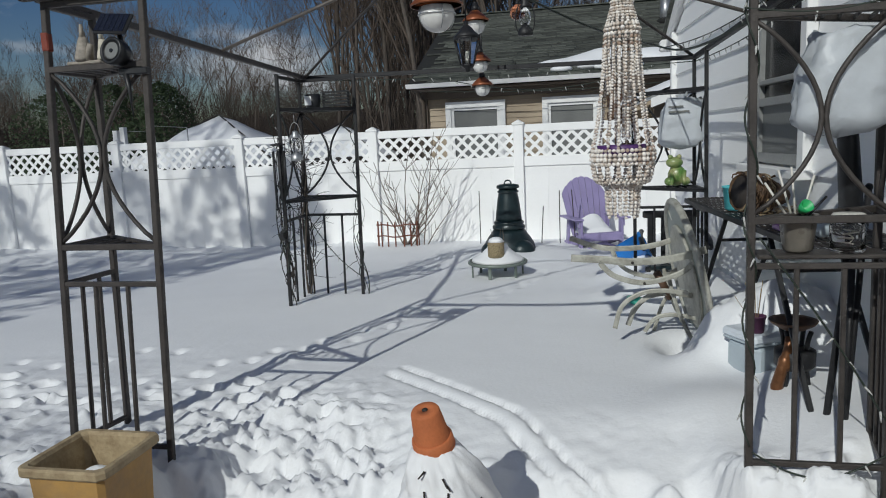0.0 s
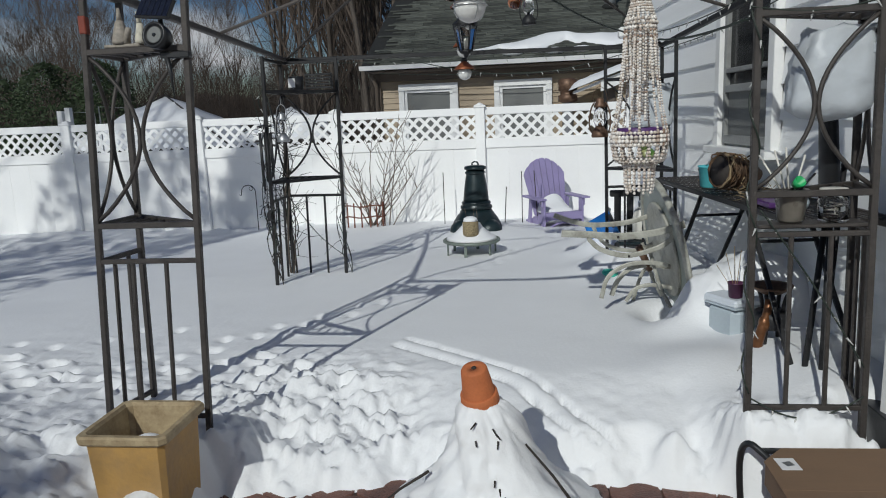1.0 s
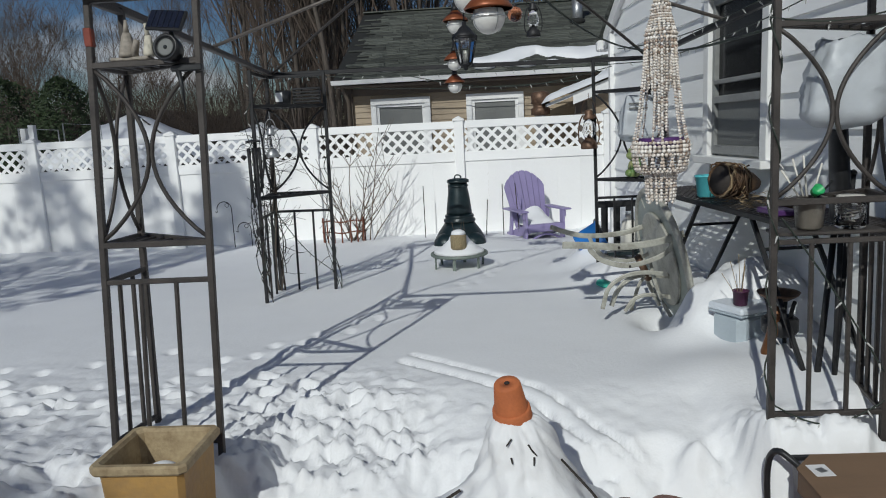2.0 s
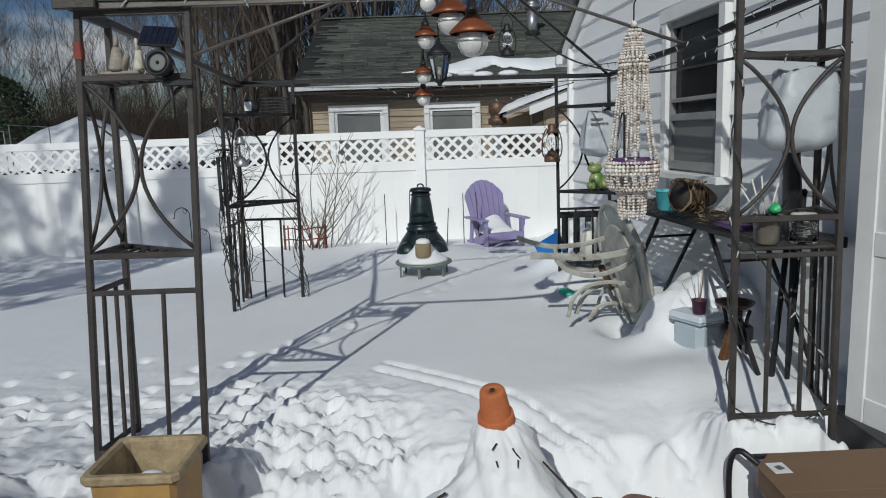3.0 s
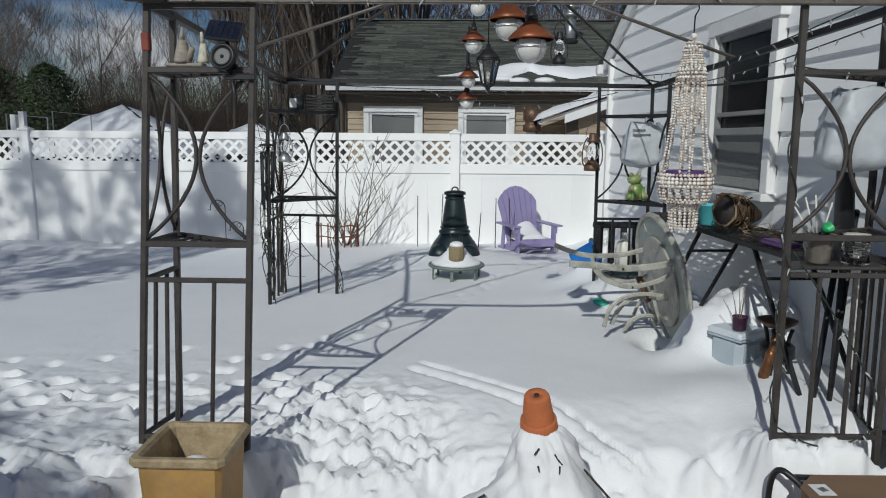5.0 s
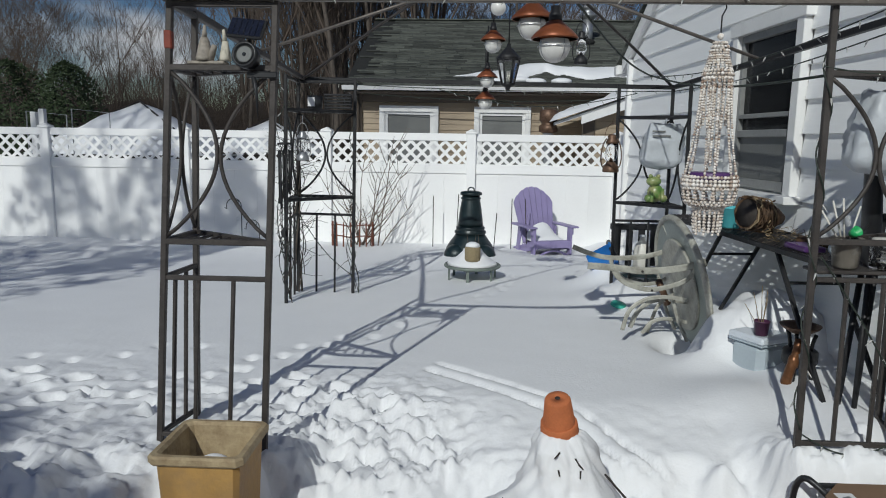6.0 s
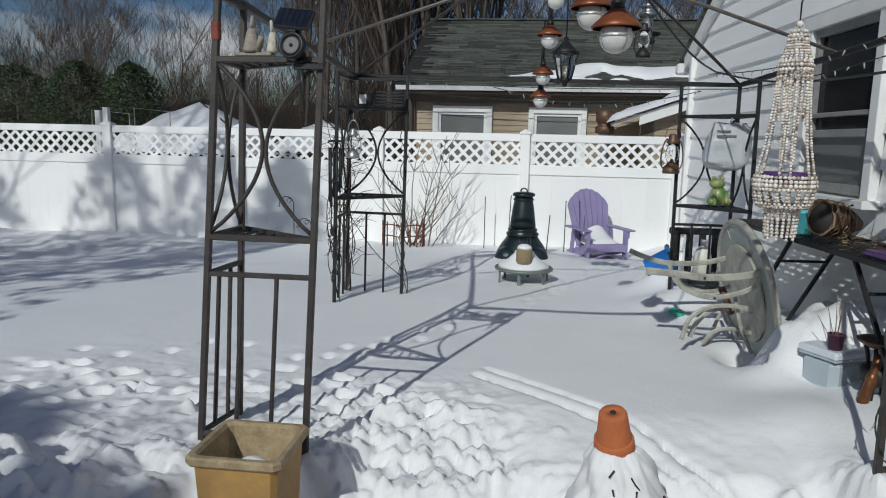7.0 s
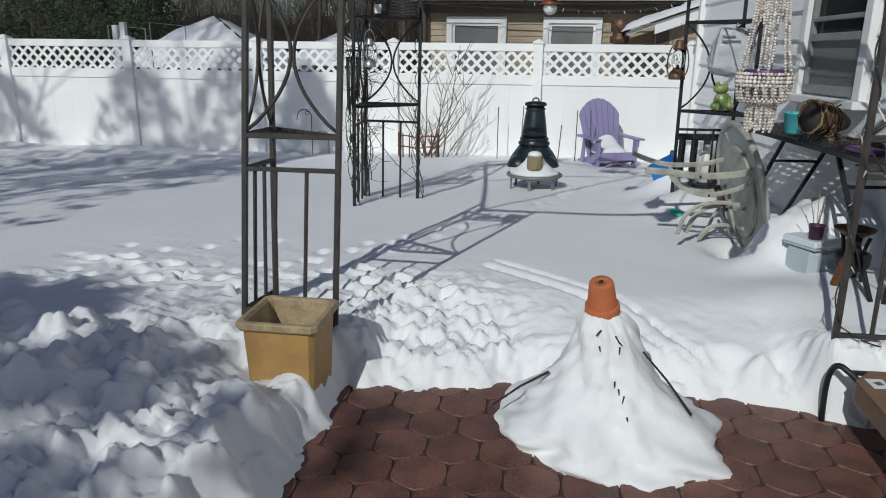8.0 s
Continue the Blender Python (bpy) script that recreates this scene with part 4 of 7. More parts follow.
def shade_pine(cx, cy, blobs):
    """Unseen tall pine added for its shade; crown of needle clumps in several masses."""
    t = thing("pine_tree", (cx, cy, 0), "tall unseen pine with an open lower crown, added to shade the snow bank", "tree", "pine trees")
    part("trunk", G().tube([(cx, cy, 0), (cx + 0.1, cy, 3.0), (cx, cy, 6.4)], 0.10, 8, 0.03), "bark", t)
    rnd = random.Random(31)
    for dx, z, rx, ry, rz, count, size in blobs:
        g = G()
        g.tube([(cx, cy, z - 0.5), (cx + dx * 0.6, cy, z - 0.15), (cx + dx, cy, z)], 0.03, 5, 0.012)
        for i in range(count):
            while True:
                u = Vector((rnd.uniform(-1, 1), rnd.uniform(-1, 1), rnd.uniform(-1, 1)))
                if u.length < 1:
                    break
            p = Vector((cx + dx + u.x * rx, cy + u.y * ry, z + u.z * rz))
            d = Vector((rnd.uniform(-1, 1), rnd.uniform(-1, 1), rnd.uniform(-.6, .6))).normalized()
            o = d.cross(Vector((rnd.uniform(-1, 1), rnd.uniform(-1, 1), rnd.uniform(-1, 1)))).normalized() * size * rnd.uniform(.25, .5)
            d = d * size * rnd.uniform(.6, 1.2)
            g.add([p - o, p + o, p + d + o * .5, p + d - o * .5], [(0, 1, 2, 3)])
        part("crown", g, "leaf", t)


# dense top mass for the full shade, sparse lower ones for dappled light
shade_pine(-5.1, -6.0, [(-0.82, 6.36, 1.05, 0.25, 0.30, 700, 0.16), (0.55, 5.75, 1.15, 0.4, 0.42, 150, 0.24), (-0.75, 5.65, 1.2, 0.4, 0.42, 150, 0.24), (0.2, 5.1, 1.5, 0.4, 0.42, 150, 0.24)])

# tall trees out of view behind and to the west, added for their shade on fence and snow
for k, (x, y, w, z0, z1) in enumerate([(-8.1, -1.7, 1.3, 4.6, 9.4), (-9.6, -1.9, 1.6, 4.0, 9.2), (-11.6, -1.2, 1.5, 4.2, 8.6), (-6.9, -1.2, 0.8, 6.2, 8.8)]):
    evergreen(x, y, w * 1.6, z1, 20 + k, z0, 1.5, True)
for i, (x, y, k, s) in enumerate([(-8.8, -1.5, 0, 0.95), (-11.8, 2.4, 2, 0.8), (-4.25, -6.0, 3, 0.56), (-3.75, -6.3, 1, 0.46)]):
    o = copy_thing(protos[k], pose(x, y, 0.2, 0, 0, 70 * i))
    o.scale = (s, s, s)
# ---- gazebo frame: four corner towers of iron tube ----
def tower(corner, side, back, dz, mate, lean, z0=0.1, feet=(0, 0, 0), drop=0.0):
    """corner, side and back: the posts' feet (x, y); heights are shifted by dz."""
    t = thing("gazebo_tower", (*corner, z0), "brown iron corner tower of a gazebo with triangular shelves", "gazebo", "gazebo towers")
    P = [Vector((*p, 0)) for p in (corner, side, back)]
    cx = sum((p for p in P), Vector()) / 3
    top = 2.28 + dz
    splay = [Vector((s, 0, 0)) for s in lean]

    def at(i, z):
        f = (z - 0.5) / 1.8
        return P[i] + splay[i] * f + Vector((0, 0, z))
    for i in range(3):
        part("post", G().bar(at(i, z0 + feet[i]), at(i, top), 0.025), mate, t)
    faces = ((0, 1), (0, 2))
    for a, b in faces:
        for z in (0.50 + dz, 1.18 + dz):
            part("rail", G().bar(at(a, z), at(b, z), 0.02), mate, t)
        for f in (1 / 3, 2 / 3):
            lo, hi = at(a, 0.50 + dz).lerp(at(b, 0.50 + dz), f), at(a, 1.18 + dz).lerp(at(b, 1.18 + dz), f)
            part("baluster", G().bar(lo, hi, 0.016), mate, t)
        part("top_rail", G().bar(at(a, top - 0.02), at(b, top - 0.02), 0.024), mate, t)
        # two bows that touch in the middle
        z1, z2 = 1.345 + dz, 2.01 + dz - drop
        for i, j in ((a, b), (b, a)):
            half = (at(j, 1.68) - at(i, 1.68)) / 2
            half.z = 0
            pts = [at(i, z1 + (z2 - z1) * k / 16) + half * 0.97 * math.sin(math.pi * k / 16) ** 0.85 for k in range(17)]
            part("bow", G().tube(pts, 0.0085, 6), mate, t)
    for z in (1.33 + dz, 2.02 + dz - drop):
        s = G()
        for a, b in ((0, 1), (0, 2), (1, 2)):
            s.bar(at(a, z), at(b, z), 0.024)
        part("shelf_frame", s, mate, t)
        for k in range(1, 8):
            f = k / 8
            part("shelf_slat", G().bar(at(1, z).lerp(at(0, z), f), at(1, z).lerp(at(2, z), f), 0.012), mate, t)
    return t, at


FL, fl_at = tower((-1.712, 2.70), (-1.262, 2.70), (-1.665, 2.98), 0.0, "iron", (0.125, 0.088, 0.06))
FR, fr_at = tower((1.372, 2.70), (0.945, 2.70), (1.425, 2.98), 0.055, "iron", (-0.035, -0.02, -0.03), 0.40, (0.01, 0.125, 0.02), 0.05)
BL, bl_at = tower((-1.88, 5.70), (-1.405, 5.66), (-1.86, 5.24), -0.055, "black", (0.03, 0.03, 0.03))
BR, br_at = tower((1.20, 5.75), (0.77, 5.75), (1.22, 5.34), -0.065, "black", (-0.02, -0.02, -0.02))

roof_f = thing("gazebo_roof_frame", (-0.2, 4.25, 2.25), "bare iron roof frame of the gazebo with no canopy", "gazebo")
T = {"fl": (-1.60, 2.68, 2.285), "fr": (1.33, 2.68, 2.285), "bl": (-1.83, 5.78, 2.235), "br": (1.19, 5.78, 2.20)}
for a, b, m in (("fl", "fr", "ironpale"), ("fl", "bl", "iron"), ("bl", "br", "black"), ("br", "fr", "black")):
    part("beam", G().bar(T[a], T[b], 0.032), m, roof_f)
part("corner_plate", G().box((-1.575, 2.655, 2.295), (0.16, 0.03, 0.05)), "iron", roof_f)
part("corner_plate", G().box((1.31, 2.655, 2.295), (0.16, 0.03, 0.05)), "iron", roof_f)
PEAK = (-0.2, 4.25, 2.92)
for k in ("fl", "fr", "bl", "br"):
    part("hip_bar", G().tube(arc(T[k], PEAK, (0, 0, 0.02)), 0.011, 6), "iron", roof_f)
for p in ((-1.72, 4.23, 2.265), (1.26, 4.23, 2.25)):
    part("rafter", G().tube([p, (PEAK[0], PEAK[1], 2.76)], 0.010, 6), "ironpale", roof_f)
part("hub", G().ring((PEAK[0], PEAK[1], 2.80), 0.06, 0.012), "iron", roof_f)
# ---- yard: chimenea, feeder, chair, stakes ----
c = (-0.435, 7.85)
ch = thing("chimenea", (*c, 0.3), "dark green cast-iron chimenea standing in snow", "chimenea")
cm = pose(*c, 0)
part("bowl", G().lathe([(0.20, 0.26), (0.285, 0.38), (0.292, 0.46), (0.275, 0.53), (0.235, 0.60), (0.19, 0.66), (0.165, 0.70)], 28, cm), "chim", ch)
part("collar", G().lathe([(0.165, 0.70), (0.18, 0.705), (0.18, 0.73), (0.155, 0.745), (0.165, 0.76), (0.165, 0.775), (0.145, 0.79)], 28, cm), "chim", ch)
flue = part("flue", G().lathe([(0.145, 0.79), (0.138, 0.86), (0.12, 1.0), (0.105, 1.08), (0.103, 1.09), (0.115, 1.095), (0.115, 1.11), (0.102, 1.115), (0.10, 1.14)], 28, cm), "chim", ch)
part("cap", G().lathe([(0.12, 1.14), (0.125, 1.15), (0.12, 1.172), (0.09, 1.182), (0.04, 1.188)], 28, cm), "chim", flue)
part("lifting_ring", G().tube([(c[0] + 0.035 * math.cos(a), c[1], 1.195 + 0.03 * math.sin(a)) for a in np.linspace(-0.4, math.pi + 0.4, 14)], 0.008, 8), "chim", ch)
for s in (-1, 1):
    lobe = G().ball((c[0] + s * 0.15, c[1] - 0.16, 0.47), 0.15, 16, 12, sq=(0.95, 0.9, 0.85))
    part("door_jamb", lobe, "chim", ch, "rounded cheek beside the fire opening")

b = (-0.402, 6.55)
fd = thing("feeder_table", (*b, 0.36), "round green-grey iron feeder table heaped with snow", "table")
part("rim", G().ring((*b, 0.565), 0.258, 0.016, 36, 8), "bath", fd)
part("dish", G().lathe([(0.0, 0.52), (0.15, 0.525), (0.24, 0.545), (0.262, 0.58), (0.255, 0.58), (0.235, 0.555), (0.0, 0.535)], 32, pose(*b, 0)), "bath", fd)
for k in range(6):
    a = radians(60 * k + 20)
    p = (b[0] + 0.235 * math.cos(a), b[1] + 0.235 * math.sin(a))
    part("leg", G().box((0, 0, 0), (0.03, 0.012, 0.2), Matrix.Translation((*p, 0.455)) @ pose(0, 0, 0, 0, 0, math.degrees(a) + 90)), "bath", fd)
hp = G().lathe([(0.245, 0.57), (0.23, 0.592), (0.19, 0.61), (0.14, 0.65), (0.10, 0.69), (0.085, 0.72), (0.0, 0.73)], 24, pose(b[0], b[1] + 0.04, 0), 0.05, 3)
tagged(part("snow_heap", hp, "snow"), "rounded white snow heap on the feeder table", "snow")
tagged(part("seed_block", G().lathe([(0.0, 0.62), (0.07, 0.622), (0.075, 0.635), (0.075, 0.745), (0.065, 0.76), (0.0, 0.763)], 24, pose(b[0], b[1] - 0.08, 0), 0.02, 1), "seed"), "pressed tan seed block standing in the snow heap", "bird food")
tagged(part("snow_lump", G().lathe([(0.07, 0.758), (0.06, 0.785), (0.03, 0.80), (0.0, 0.802)], 18, pose(b[0], b[1] - 0.075, 0), 0.05, 2), "snow"), "little cap of snow on the seed block", "snow")
t = thing("dry_weed", (b[0], b[1], 0.7), "few thin dry stems poking out of the snow heap", "stems")
for dx, tx in ((-0.03, -0.06), (0.01, 0.03), (0.06, 0.05)):
    part("stem", G().tube([(b[0] + dx, b[1] + 0.06, 0.68), (b[0] + tx, b[1] + 0.05, 0.86)], 0.003, 4), "shrub", t)


def adirondack(at, yaw):
    """Slatted low garden chair; its front faces -y before the turn."""
    t = thing("garden_chair", at, "lavender slatted garden armchair half sunk in snow", "chair")
    R = pose(*at, 0, 0, yaw) @ Matrix.Diagonal((0.88, 0.88, 0.88, 1))
    tilt = pose(0, 0.16, 0.30, -22, 0, 0)
    for i in range(7):
        u = (i - 3) / 3
        hgt = 0.86 - 0.17 * u * u
        fan = pose(u * 0.205, 0, 0, 0, 5.5 * u, 0)
        g = G()
        n = 6
        sl_ = -1.18 * u * 0.043
        poly = [(-0.031, 0.0), (0.031, 0.0), (0.046, hgt - 0.02 + sl_), (0.040, hgt + sl_), (0.0, hgt + 0.008), (-0.040, hgt - sl_), (-0.046, hgt - 0.02 - sl_)]
        g.prism(poly, -0.011, 0.011, R @ tilt @ fan @ Matrix.Diagonal((0.94, 1, 0.97, 1)))
        part("back_slat", g, "purple", t)
    part("back_rail", G().box((0, 0.022, 0.16), (0.46, 0.022, 0.07), R @ tilt), "purple", t)
    part("back_rail", G().box((0, 0.022, 0.50), (0.52, 0.022, 0.06), R @ tilt), "purple", t)
    for i in range(6):
        y = -0.28 + i * 0.085
        part("seat_slat", G().box((0, y, 0.375 - 0.10 * (i / 5)), (0.50, 0.076, 0.022), R), "purple", t)
    part("apron", G().box((0, -0.325, 0.335), (0.52, 0.022, 0.10), R), "purple", t)
    for s in (-1, 1):
        part("front_leg", G().box((s * 0.275, -0.27, 0.28), (0.028, 0.11, 0.56), R), "purple", t)
        part("seat_rail", G().box((0, 0, 0), (0.026, 0.80, 0.11), R @ pose(s * 0.245, 0.06, 0.24, -13, 0, 0)), "purple", t)
        part("back_leg", G().box((0, 0, 0), (0.026, 0.09, 0.52), R @ pose(s * 0.275, 0.24, 0.28, 10, 0, 0)), "purple", t)
        part("armrest", G().box((s * 0.315, -0.02, 0.57), (0.125, 0.66, 0.024), R, 0.01), "purple", t)
        part("arm_brace", G().box((s * 0.30, -0.27, 0.51), (0.022, 0.09, 0.09), R), "purple", t)
    part("stretcher", G().tube([R @ Vector(p) for p in arc((-0.25, -0.33, 0.16), (0.25, -0.33, 0.16), (0, 0, 0.09), 10)], 0.014, 8), "purple", t)
    return R


R = adirondack((0.475, 8.62, 0.22), 20)
vs, fs = [], []
for i in range(15):
    for j in range(13):
        u, v = i / 14 * 2 - 1, j / 12
        e = max(0, 1 - abs(u) ** 3) ** 0.5
        z = 0.30 + 0.02 + 0.17 * v ** 1.5 * e * (0.85 + 0.15 * math.sin(3 * u + 1)) + 0.07 * e * min(1, 5 * v + 0.15)
        vs.append(R @ Vector((u * 0.22 + 0.02 * v, -0.24 + 0.40 * v, z + 0.03)))
for i in range(14):
    for j in range(12):
        fs.append((i * 13 + j, (i + 1) * 13 + j, (i + 1) * 13 + j + 1, i * 13 + j + 1))
tagged(part("seat_snow", G().add(vs, fs, True), "snow"), "white snow drifted on the seat of the lavender chair", "snow")

for x, y, lx, z in [(-0.93, 9.0, 0.0, 1.03), (-0.63, 8.95, 0.03, 1.06), (-0.15, 8.7, 0.04, 0.85), (0.08, 8.75, 0.0, 1.03), (0.28, 8.55, -0.05, 1.05)]:
    tagged(part("garden_stake", G().tube([(x, y, 0.15), (x + lx * .5, y, (z + .2) / 2), (x + lx, y, z)], 0.006, 5), "stick"), "thin dark garden stake stuck in snow", "stake", "garden stakes")

for x, z, d, cur in [(-3.54, 0.93, -1, 0.10), (-3.30, 0.64, -1, 0.09)]:
    t = thing("shepherd_hook", (x, 9.18, 0.2), "thin black crook for hanging feeders in snow by the fence", "garden hook", "garden hooks")
    part("shaft", G().tube([(x, 9.18, 0.1), (x, 9.18, z - cur)] + [(x - cur + cur * math.cos(a), 9.18, z - cur + cur * math.sin(a)) for a in np.linspace(0.1, math.pi, 10)] + [(x - 2 * cur, 9.18, z - 1.4 * cur), (x - 2.3 * cur, 9.18, z - 1.3 * cur)], 0.006, 5), "black", t)
    part("scroll", G().ring((0, 0, 0), 0.026, 0.004, 14, 4, pose(x - 0.06, 9.18, z - 0.05, 90, 0, 0)), "black", t)

# bare shrub and its little stake fence
sh_ = thing("bare_shrub", (-1.8, 8.9, 0.3), "leafless many-stemmed shrub in front of the white fence", "shrub")
rnd = random.Random(77)
for k in range(14):
    a = rnd.uniform(-1, 1)
    p = Vector((-1.82 + 0.18 * rnd.uniform(-1, 1), 8.85 + 0.1 * rnd.uniform(-1, 1), 0.25))
    ln = rnd.uniform(1.15, 1.8) * (1 - 0.28 * abs(a))
    d = Vector((0.62 * a + 0.05, rnd.uniform(-.15, .1), 1)).normalized()
    if k in (4, 9):
        d, ln = Vector((0.75, 0, 0.8)).normalized(), 1.1
    g = G()
    pts = [p]
    for i in range(7):
        d = (d + Vector((rnd.uniform(-.14, .14), rnd.uniform(-.08, .08), 0.04))).normalized()
        pts.append(pts[-1] + d * ln / 7)
    g.tube(pts, 0.0095, 5, 0.003, cap=False)
    for j in range(7):
        i = rnd.randint(2, 6)
        s = rnd.choice((-1, 1))
        e = (d + Vector((s * rnd.uniform(.5, 1.1), rnd.uniform(-.4, .2), rnd.uniform(-.1, .4)))).normalized()
        q = pts[i]
        m1 = q + e * ln * rnd.uniform(.08, .16)
        m2 = m1 + (e + Vector((0, 0, .4))).normalized() * ln * rnd.uniform(.06, .14)
        g.tube([q, m1, m2], 0.0042, 4, 0.002, cap=False)
    part("stem", g, "shrub", sh_)
t = thing("stick_fence", (-2.0, 8.7, 0.3), "low rustic fence of red-brown sticks round the shrub", "fence")
for k in range(9):
    a = math.pi * (k / 8) + math.pi
    p = (-1.95 + 0.27 * math.cos(a), 8.78 + 0.14 * math.sin(a))
    part("stick", G().tube([(*p, 0.15), (p[0] + 0.01 * math.sin(3 * k), p[1], 0.70)], 0.012, 6, 0.009), "redstick", t)
for z in (0.66, 0.52):
    part("cross_stick", G().tube([(-1.95 + 0.275 * math.cos(a), 8.775 + 0.145 * math.sin(a), z + 0.01 * math.sin(5 * a)) for a in np.linspace(math.pi, 2 * math.pi, 12)], 0.009, 6), "redstick", t)

# ---- overturned round table and its bent legs ----
tc = Vector((0.995, 4.56, 0.83))
nrm = Vector((-0.965, -0.07, -0.20)).normalized()
uu = (Vector((-0.2, 0.0, 1)) - nrm * nrm.dot(Vector((-0.2, 0, 1)))).normalized()
ww = nrm.cross(uu)
TM = Matrix.Translation(tc) @ Matrix((ww, uu, nrm)).transposed().to_4x4()
tb = thing("patio_table", (tc.x, tc.y, 0.4), "round pale sage patio table tipped on its edge in snow", "table")
tabletop = part("tabletop", G().lathe([(0.0, -0.012), (0.435, -0.012), (0.445, 0.0), (0.435, 0.006), (0.41, 0.004), (0.0, 0.004)], 48, TM), "sagetop", tb, "grey-green underside of the round top")
part("edge_band", G().tube([TM @ Vector((0.452 * math.cos(a), 0.452 * math.sin(a), 0.0)) for a in np.linspace(0, 2 * math.pi, 49)], 0.021, 8, cap=False), "sage", tabletop, "cream-coloured rounded rim")
part("apron_ring", G().lathe([(0.30, 0.006), (0.31, 0.006), (0.31, 0.022), (0.30, 0.022)], 40, TM), "sage", tabletop)


def bez(p0, p1, p2, p3, n=14):
    p0, p1, p2, p3 = (Vector(p) for p in (p0, p1, p2, p3))
    return [p0 * (1 - t) ** 3 + p1 * 3 * t * (1 - t) ** 2 + p2 * 3 * t * t * (1 - t) + p3 * t ** 3 for t in np.linspace(0, 1, n)]

def flat_leg(pts, w, th=0.012, name="leg"):
    """A bent flat bar through world points, its broad side upright."""
    pts = [Vector(p) for p in pts]
    g, vs, fs = G(), [], []
    sec = [(-.5, -.3), (-.5, .3), (-.3, .5), (.3, .5), (.5, .3), (.5, -.3), (.3, -.5), (-.3, -.5)]
    for i, p in enumerate(pts):
        d = (pts[min(i + 1, len(pts) - 1)] - pts[max(i - 1, 0)]).normalized()
        wd = (uu + nrm * 0.25 - d * (uu + nrm * 0.25).dot(d)).normalized()
        td = d.cross(wd)
        vs += [p + wd * (u * w) + td * (v * th) for u, v in sec]
    n = len(sec)
    for i in range(len(pts) - 1):
        fs += [(i * n + j, i * n + (j + 1) % n, (i + 1) * n + (j + 1) % n, (i + 1) * n + j) for j in range(n)]
    fs += [tuple(range(n))[::-1], tuple(range((len(pts) - 1) * n, len(pts) * n))]
    part(name, g.add(vs, fs), "sage", tb)


def chain(*ctrl, n=9):
    """A smooth curve through the given points."""
    c = [Vector(p) for p in ctrl]
    c = [c[0] * 2 - c[1]] + c + [c[-1] * 2 - c[-2]]
    out = []
    for i in range(1, len(c) - 2):
        for k in range(n):
            t = k / n
            out.append(0.5 * (c[i] * 2 + (c[i + 1] - c[i - 1]) * t + (c[i - 1] * 2 - c[i] * 5 + c[i + 1] * 4 - c[i + 2]) * t * t + (c[i] * 3 - c[i - 1] - c[i + 1] * 3 + c[i + 2]) * t ** 3))
    return out + [c[-2]]


# two splayed leg pairs joined by hoops, and the scrolls of the lower end
flat_leg(chain((1.05, 4.28, 1.03), (0.88, 4.26, 0.988), (0.67, 4.25, 0.970), (0.49, 4.25, 0.985), (0.32, 4.25, 0.995)), 0.042)
flat_leg(chain((1.02, 4.80, 1.045), (0.95, 4.80, 1.015), (0.78, 4.80, 0.968), (0.56, 4.80, 0.957), (0.42, 4.80, 0.985), (0.30, 4.80, 1.03)), 0.034)
flat_leg(chain((0.47, 4.25, 0.99), (0.50, 4.25, 0.94), (0.57, 4.25, 0.885), (0.72, 4.26, 0.850), (0.90, 4.27, 0.895), (0.98, 4.28, 0.96), (1.00, 4.29, 1.05)), 0.030)
flat_leg(chain((0.56, 4.80, 0.955), (0.60, 4.80, 0.87), (0.68, 4.80, 0.805), (0.82, 4.80, 0.775), (0.96, 4.80, 0.82), (1.03, 4.78, 0.93)), 0.026)
flat_leg(chain((0.90, 4.76, 1.21), (0.93, 4.70, 1.12), (0.985, 4.62, 1.00), (0.99, 4.56, 0.90)), 0.026)
flat_leg(chain((0.56, 4.28, 0.58), (0.60, 4.28, 0.71), (0.70, 4.28, 0.782), (0.82, 4.28, 0.800), (0.96, 4.30, 0.780)), 0.026)
flat_leg(chain((0.64, 4.42, 0.56), (0.68, 4.42, 0.66), (0.76, 4.42, 0.735), (0.88, 4.42, 0.755), (1.00, 4.42, 0.740)), 0.030)
flat_leg(chain((0.74, 4.50, 0.50), (0.80, 4.50, 0.58), (0.90, 4.50, 0.605), (1.05, 4.50, 0.58)), 0.024)
flat_leg(chain((0.80, 4.62, 0.46), (0.87, 4.62, 0.67), (0.97, 4.62, 0.70), (1.06, 4.62, 0.66)), 0.022)
for y in (4.34, 4.62):
    flat_leg(chain((0.86, y, 0.86), (0.89, y, 0.74), (0.93, y, 0.62), (0.99, y, 0.50)), 0.022, 0.016, "strut")
part("hub", G().tube([(0.80, 4.40, 0.88), (0.84, 4.42, 0.80), (0.88, 4.44, 0.72)], 0.022, 8), "rust", tb, "rust-stained joint of the legs")
for q in ((0.72, 4.235, 0.850), (0.655, 4.235, 0.968)):
    part("bolt", G().ball(q, 0.008, 8, 6), "stick", tb)

